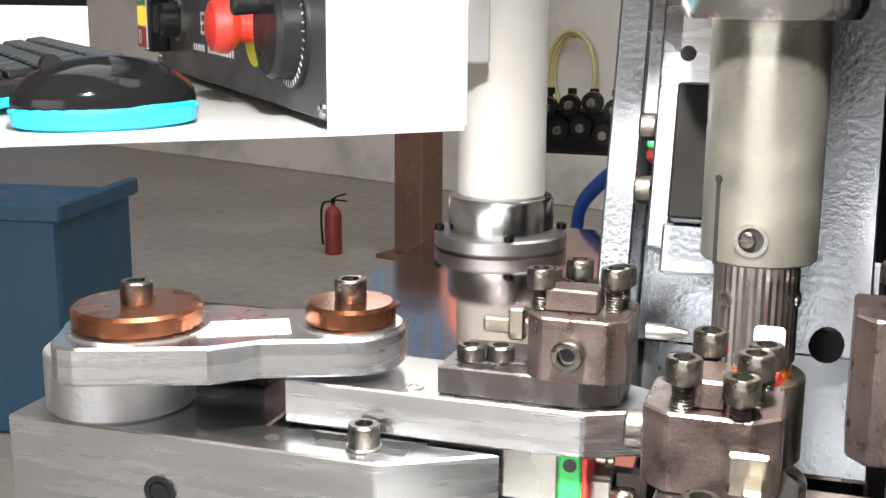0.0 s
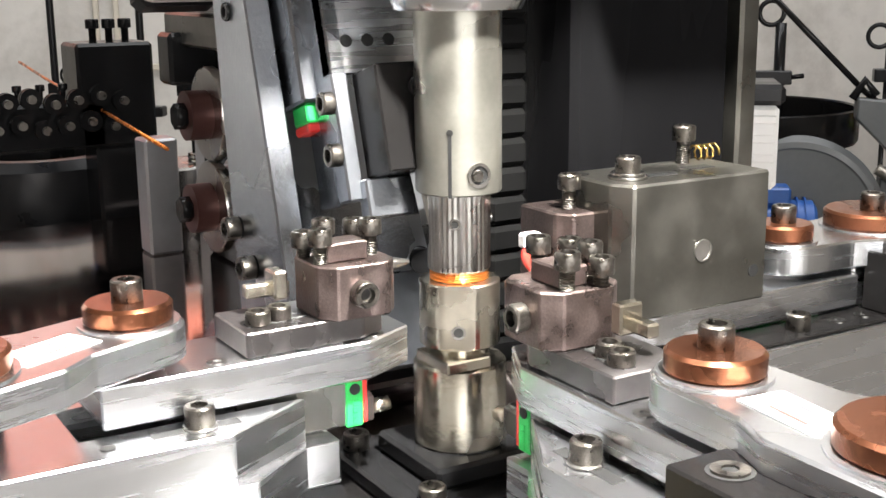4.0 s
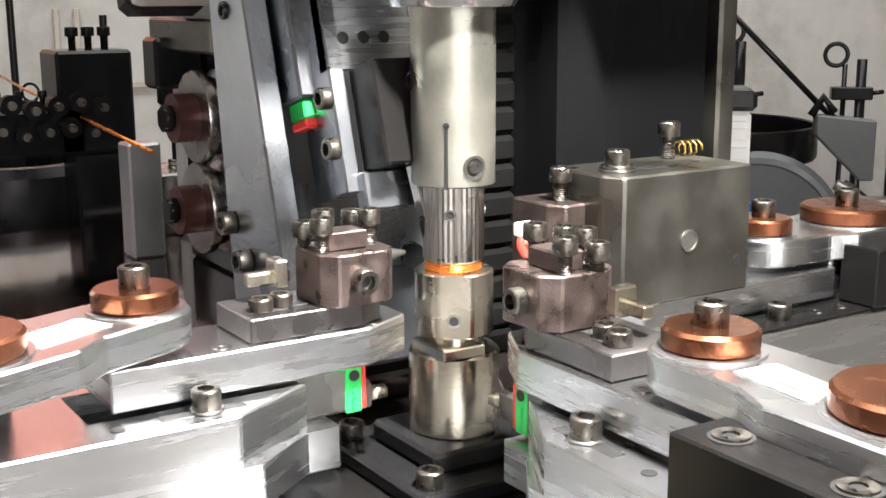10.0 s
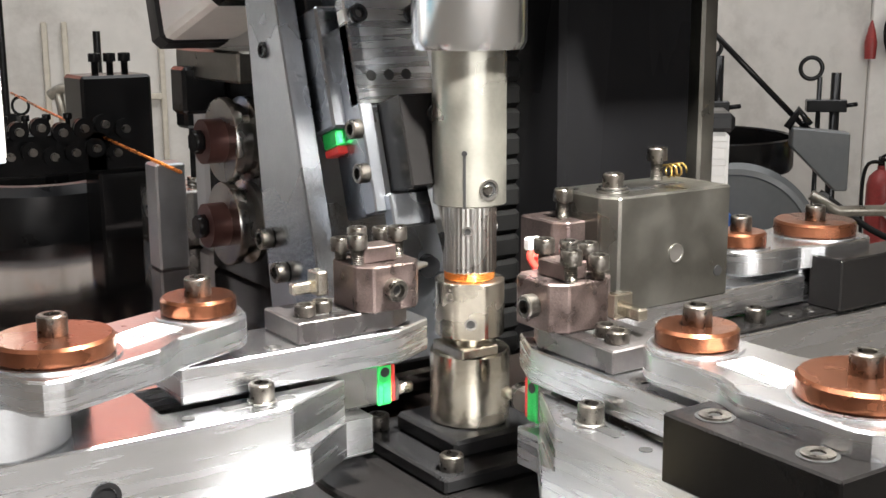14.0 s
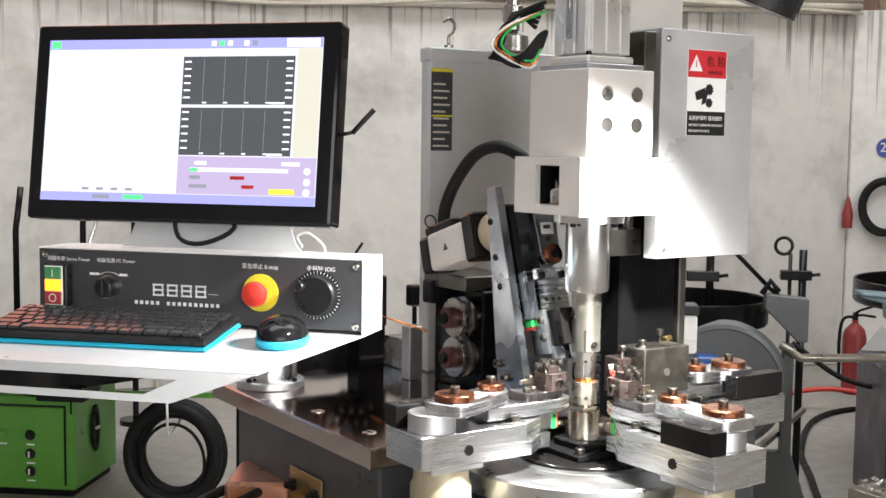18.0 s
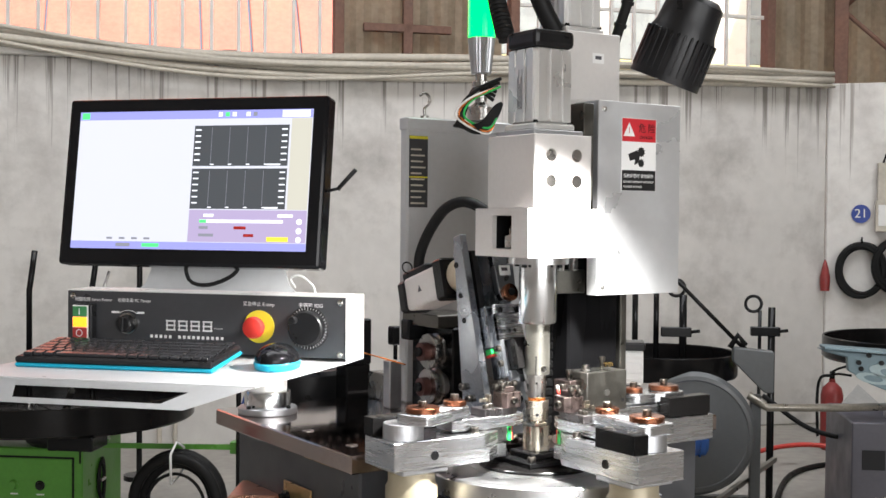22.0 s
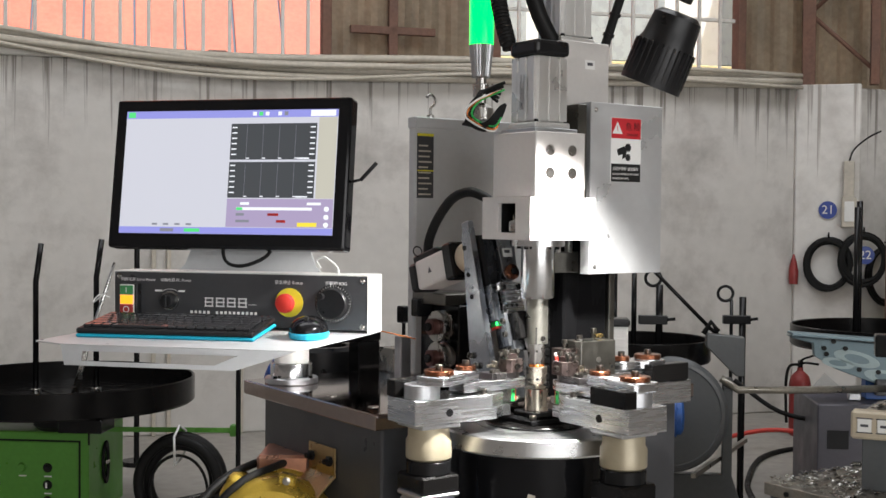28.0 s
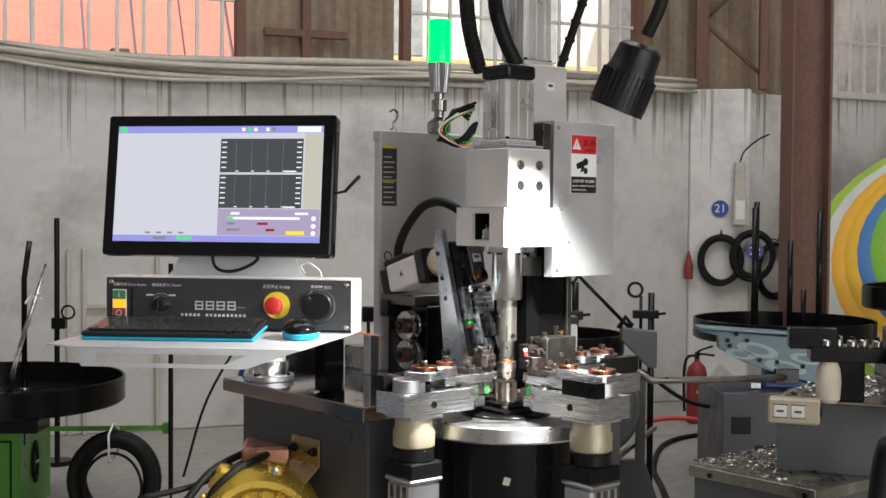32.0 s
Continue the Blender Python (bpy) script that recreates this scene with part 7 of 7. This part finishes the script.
part("top", prism([(1.35, 0.248), (1.506, -0.023), (2.1, -0.024), (2.1, 0.374), (1.558, 0.34)], 0.82, 0.828, 0.001), OLD_TIN, rb)


def chips(name, n, inside, z, size, label):
    """Loose curled metal chips."""
    bm = bmesh.new()
    for _ in range(n):
        for _try in range(20):
            x, y = random.uniform(1.2, 2.0), random.uniform(-0.03, 0.47)
            if inside(x, y):
                break
        else:
            continue
        s = size * random.uniform(0.5, 1.6)
        a, w = random.uniform(0, 6.28), random.uniform(0.25, 0.5) * s
        c, d = math.cos(a), math.sin(a)
        prev, h0 = None, random.uniform(0.0, 0.004)
        for k in range(4):
            u = (k / 3 - 0.5) * 2 * s
            hh = z + h0 + 0.35 * s * abs(math.sin(1.1 * k + a))
            px_, py_ = x + c * u, y + d * u
            p = (bm.verts.new((px_ - d * w, py_ + c * w, hh)), bm.verts.new((px_ + d * w, py_ - c * w, hh + random.uniform(0, 0.4) * s)))
            if prev:
                bm.faces.new((prev[0], prev[1], p[1], p[0]))
            prev = p
    bmesh.ops.solidify(bm, geom=bm.faces[:], thickness=0.0006)
    return solid(name, bm, STEEL, label, "chips", kind="stuff")


on_block = lambda x, y: x > 1.37 + max(0, (0.245 - y)) * 0.6 and y < 0.25 + 0.4 * (x - 1.37) and y < 0.36
chips("metal_chips", 420, lambda x, y: not on_block(x - 0.03, y) and 1.22 < x < 1.7 and y > 0.03 and (random.random() < 0.4 + 0.6 * (y > 0.17)), 0.611, 0.009, "bright curled metal chips scattered on the bench")
chips("metal_chips", 420, lambda x, y: on_block(x - 0.03, y) and x < 2.0, 0.829, 0.011, "bright curled metal chips on the grey box")
sb = thing("switch_box", "beige switch box with two white keys", "switch box", pose(1.34, 0.16, 0.77, 0, 0, -59.2))
part("case", box(-0.085, 0.06, -0.055, -0.002, 0.0, 0.075, 0.006), BEIGE, sb)
for x in (-0.05, 0.0):
    k_ = part("key", box(x - 0.018, x + 0.018, -0.058, -0.055, 0.02, 0.055, 0.002), WHITE_PAINT, sb)
    part("key_rim", join(box(x - 0.021, x + 0.021, -0.0565, -0.055, 0.055, 0.058), box(x - 0.021, x + 0.021, -0.0565, -0.055, 0.017, 0.02)), PRINT, k_)
    part("print", box(x - 0.01, x + 0.01, -0.0585, -0.058, 0.034, 0.041), PRINT, k_)
part("cable_gland", moved(cyl(0.014, 0, 0.006, 16), pose(0.06, -0.028, 0.037, 0, 90)), BLACK_PL, sb)
ww = thing("roller_unit", "black wire straightening unit with chrome rollers", "roller unit", pose(1.36, 0.19, 0, 0, 0, -50))
part("bar", box(-0.02, 0.12, -0.03, 0.03, 0.985, 1.045, 0.003), BLACK_STEEL, ww)
part("plate", box(0.04, 0.28, -0.05, 0.05, 0.95, 0.995, 0.003), BLACK_STEEL, ww)
for k in range(5):
    r_ = part("roller", moved(cyl(0.014, 0, 0.02, 20, 0.002), pose(0.085 + k * 0.036, -0.03 + 0.02 * (k % 2), 0.995)), STEEL, ww)
    part("axle", moved(cyl(0.006, 0.02, 0.03, 12), pose(0.085 + k * 0.036, -0.03 + 0.02 * (k % 2), 0.995)), BLACK_STEEL, r_)
part("wheel_block", box(0.26, 0.5, -0.04, 0.08, 0.93, 1.05, 0.006), BLACK_STEEL, ww)
for x in (0.29, 0.34):
    part("wheel", moved(cyl(0.02, 0, 0.012, 24, 0.003), pose(x, -0.04, 0.975, 90)), STEEL, ww)
part("guard", moved(lathe([(0.10, -0.12), (0.12, -0.1), (0.12, 0.12), (0.10, 0.14)], 32), pose(0.36, -0.02, 0.92, 90)), GLOSS_BLACK, ww, "black plastic covered drum")
part("post", box(0.12, 0.2, 0.0, 0.05, 0.829, 0.95, 0.003), BLACK_STEEL, ww)
solid("paper_cup", lathe([(0.026, 0.0), (0.034, 0.01), (0.037, 0.06), (0.033, 0.10), (0.024, 0.12), (0.018, 0.122)], 24), mat("cream_rag", (0.62, 0.56, 0.46), 0.8, 0, 0.12, 20, 0.8, 40), "cream cloth bag hung below the rollers", "bag", pose(1.405, 0.105, 0.829))
solid("black_pipe", tube([(1.15, -0.30, 0.0), (1.15, -0.22, 0.5), (1.16, -0.215, 0.68), (1.18, -0.235, 0.80), (1.25, -0.30, 0.92)], lambda u: 0.035 if 0.3 < u < 0.75 else 0.018, 12, per=6), BLACK_PL, "thick black hose end beside the bench", "hose")

# what stands at the far end of the wall
fx2 = copy_thing(ex, pose(-2.13, 4.545, 0, 0, 0, 20) @ Matrix.Diagonal((0.6, 0.6, 0.55, 1)))
tagged(fx2, "small red fire extinguisher at the far end of the wall", "extinguisher")
bt2 = thing("storage_bin", "blue steel bin on the floor", "bin", pose(-2.16, 2.32, 0, 0, 0, 8))
part("body", box(-0.35, 0.25, -0.2, 0.25, 0.0, 0.62, 0.01), BLUE_BIN, bt2)
part("rim", join(box(-0.37, 0.27, -0.22, -0.19, 0.60, 0.65, 0.006), box(0.24, 0.27, -0.19, 0.27, 0.60, 0.65, 0.006)), BLUE_BIN, bt2)
pp = thing("steel_column", "brown painted square post against the wall", "column", pose(-1.74, 4.62, 0, 0, 0, -19))
part("post", box(-0.08, 0.08, -0.08, 0.08, 0.02, 2.2, 0.006), RUST, pp)
part("base_plate", box(-0.14, 0.14, -0.14, 0.14, 0, 0.02, 0.003), RUST, pp)
PALE_HOSE = mat("faded_yellow_hose", (0.50, 0.44, 0.20), 0.5, 0, 0.15, 12)
yh = thing("hose_coil", "faded yellow hose coil hung on the white wall", "hose", WA @ pose(-3.15, -0.03, 0.75))
for k in range(3):
    part("loop", tube([((0.13 + 0.01 * k) * math.sin(a), -0.02 * k, (0.21 + 0.012 * k) * math.cos(a)) for a in [2 * math.pi * i / 30 for i in range(30)]], 0.011, 8, closed=True), PALE_HOSE, yh)
part("nail", tube([(0, 0.05, 0.2), (0, -0.07, 0.2)], 0.006, 6), STEEL, yh)
st_ = thing("wall_stain_patch", "brown flaked paint patches on the wall", "stain", WA, kind="structure")
for x, z, w, h in ((-0.04, 1.32, 0.05, 0.03), (0.03, 1.28, 0.06, 0.022), (0.10, 1.25, 0.05, 0.015), (-0.08, 1.36, 0.02, 0.02)):
    part("flake", moved(prism([(w * (0.75 + 0.25 * math.sin(3.1 * i + x * 40)) * math.cos(0.7 * i), h * (0.7 + 0.3 * math.cos(2.3 * i + z * 9)) * math.sin(0.7 * i)) for i in range(9)], 0.0, 0.002), pose(x, -0.001, z, 90)), STAIN, st_)

# striped parasol beyond the column
PS = [mat("parasol_" + n_, c_, 0.7, 0, 0.1, 6, 0.1, 60) for n_, c_ in (("green", (0.22, 0.48, 0.05)), ("yellow", (0.78, 0.45, 0.03)), ("white", (0.72, 0.74, 0.70)), ("blue", (0.08, 0.22, 0.48)), ("lime", (0.40, 0.60, 0.08)), ("orange", (0.80, 0.42, 0.04)))]
pr = thing("parasol", "large open striped parasol leaning on its side", "parasol", pose(5.55, 1.75, 1.05) @ pose(0, 0, 0, 0, -62, 28))
cols = (0, 3, 2, 1, 2, 4, 0, 3, 1, 5, 2, 4)
for k in range(12):
    r0, r1 = 0.08 * k, 0.08 * (k + 1)
    prof = [(max(r0, 1e-7), 0.42 - 0.42 * (r0 / 0.96) ** 2), (r1, 0.42 - 0.42 * (r1 / 0.96) ** 2)]
    bm = lathe(prof[::-1], 32)
    bmesh.ops.delete(bm, geom=[f for f in bm.faces if len(f.verts) > 4], context="FACES_ONLY")
    bmesh.ops.solidify(bm, geom=bm.faces[:], thickness=0.003)
    part("canopy_band", bm, PS[cols[k]], pr)
part("pole", cyl(0.016, -0.9, 0.44, 12), STEEL, pr)
for k in range(8):
    part("rib", tube([(0, 0, 0.40), (0.45 * math.cos(k * 0.785), 0.45 * math.sin(k * 0.785), 0.30), (0.94 * math.cos(k * 0.785), 0.94 * math.sin(k * 0.785), -0.01)], 0.004, 6), STEEL, pr)

# red tassel by the coils, stains on the wall
solid("red_cloth", lathe([(0.03, -0.14), (0.034, -0.05), (0.02, 0.02), (0.008, 0.06), (0.004, 0.07)], 14), RED_DUSTY, "dark red cloth tassel hung on a nail", "cloth", WPX @ pose(0.0, -0.05, 1.05))
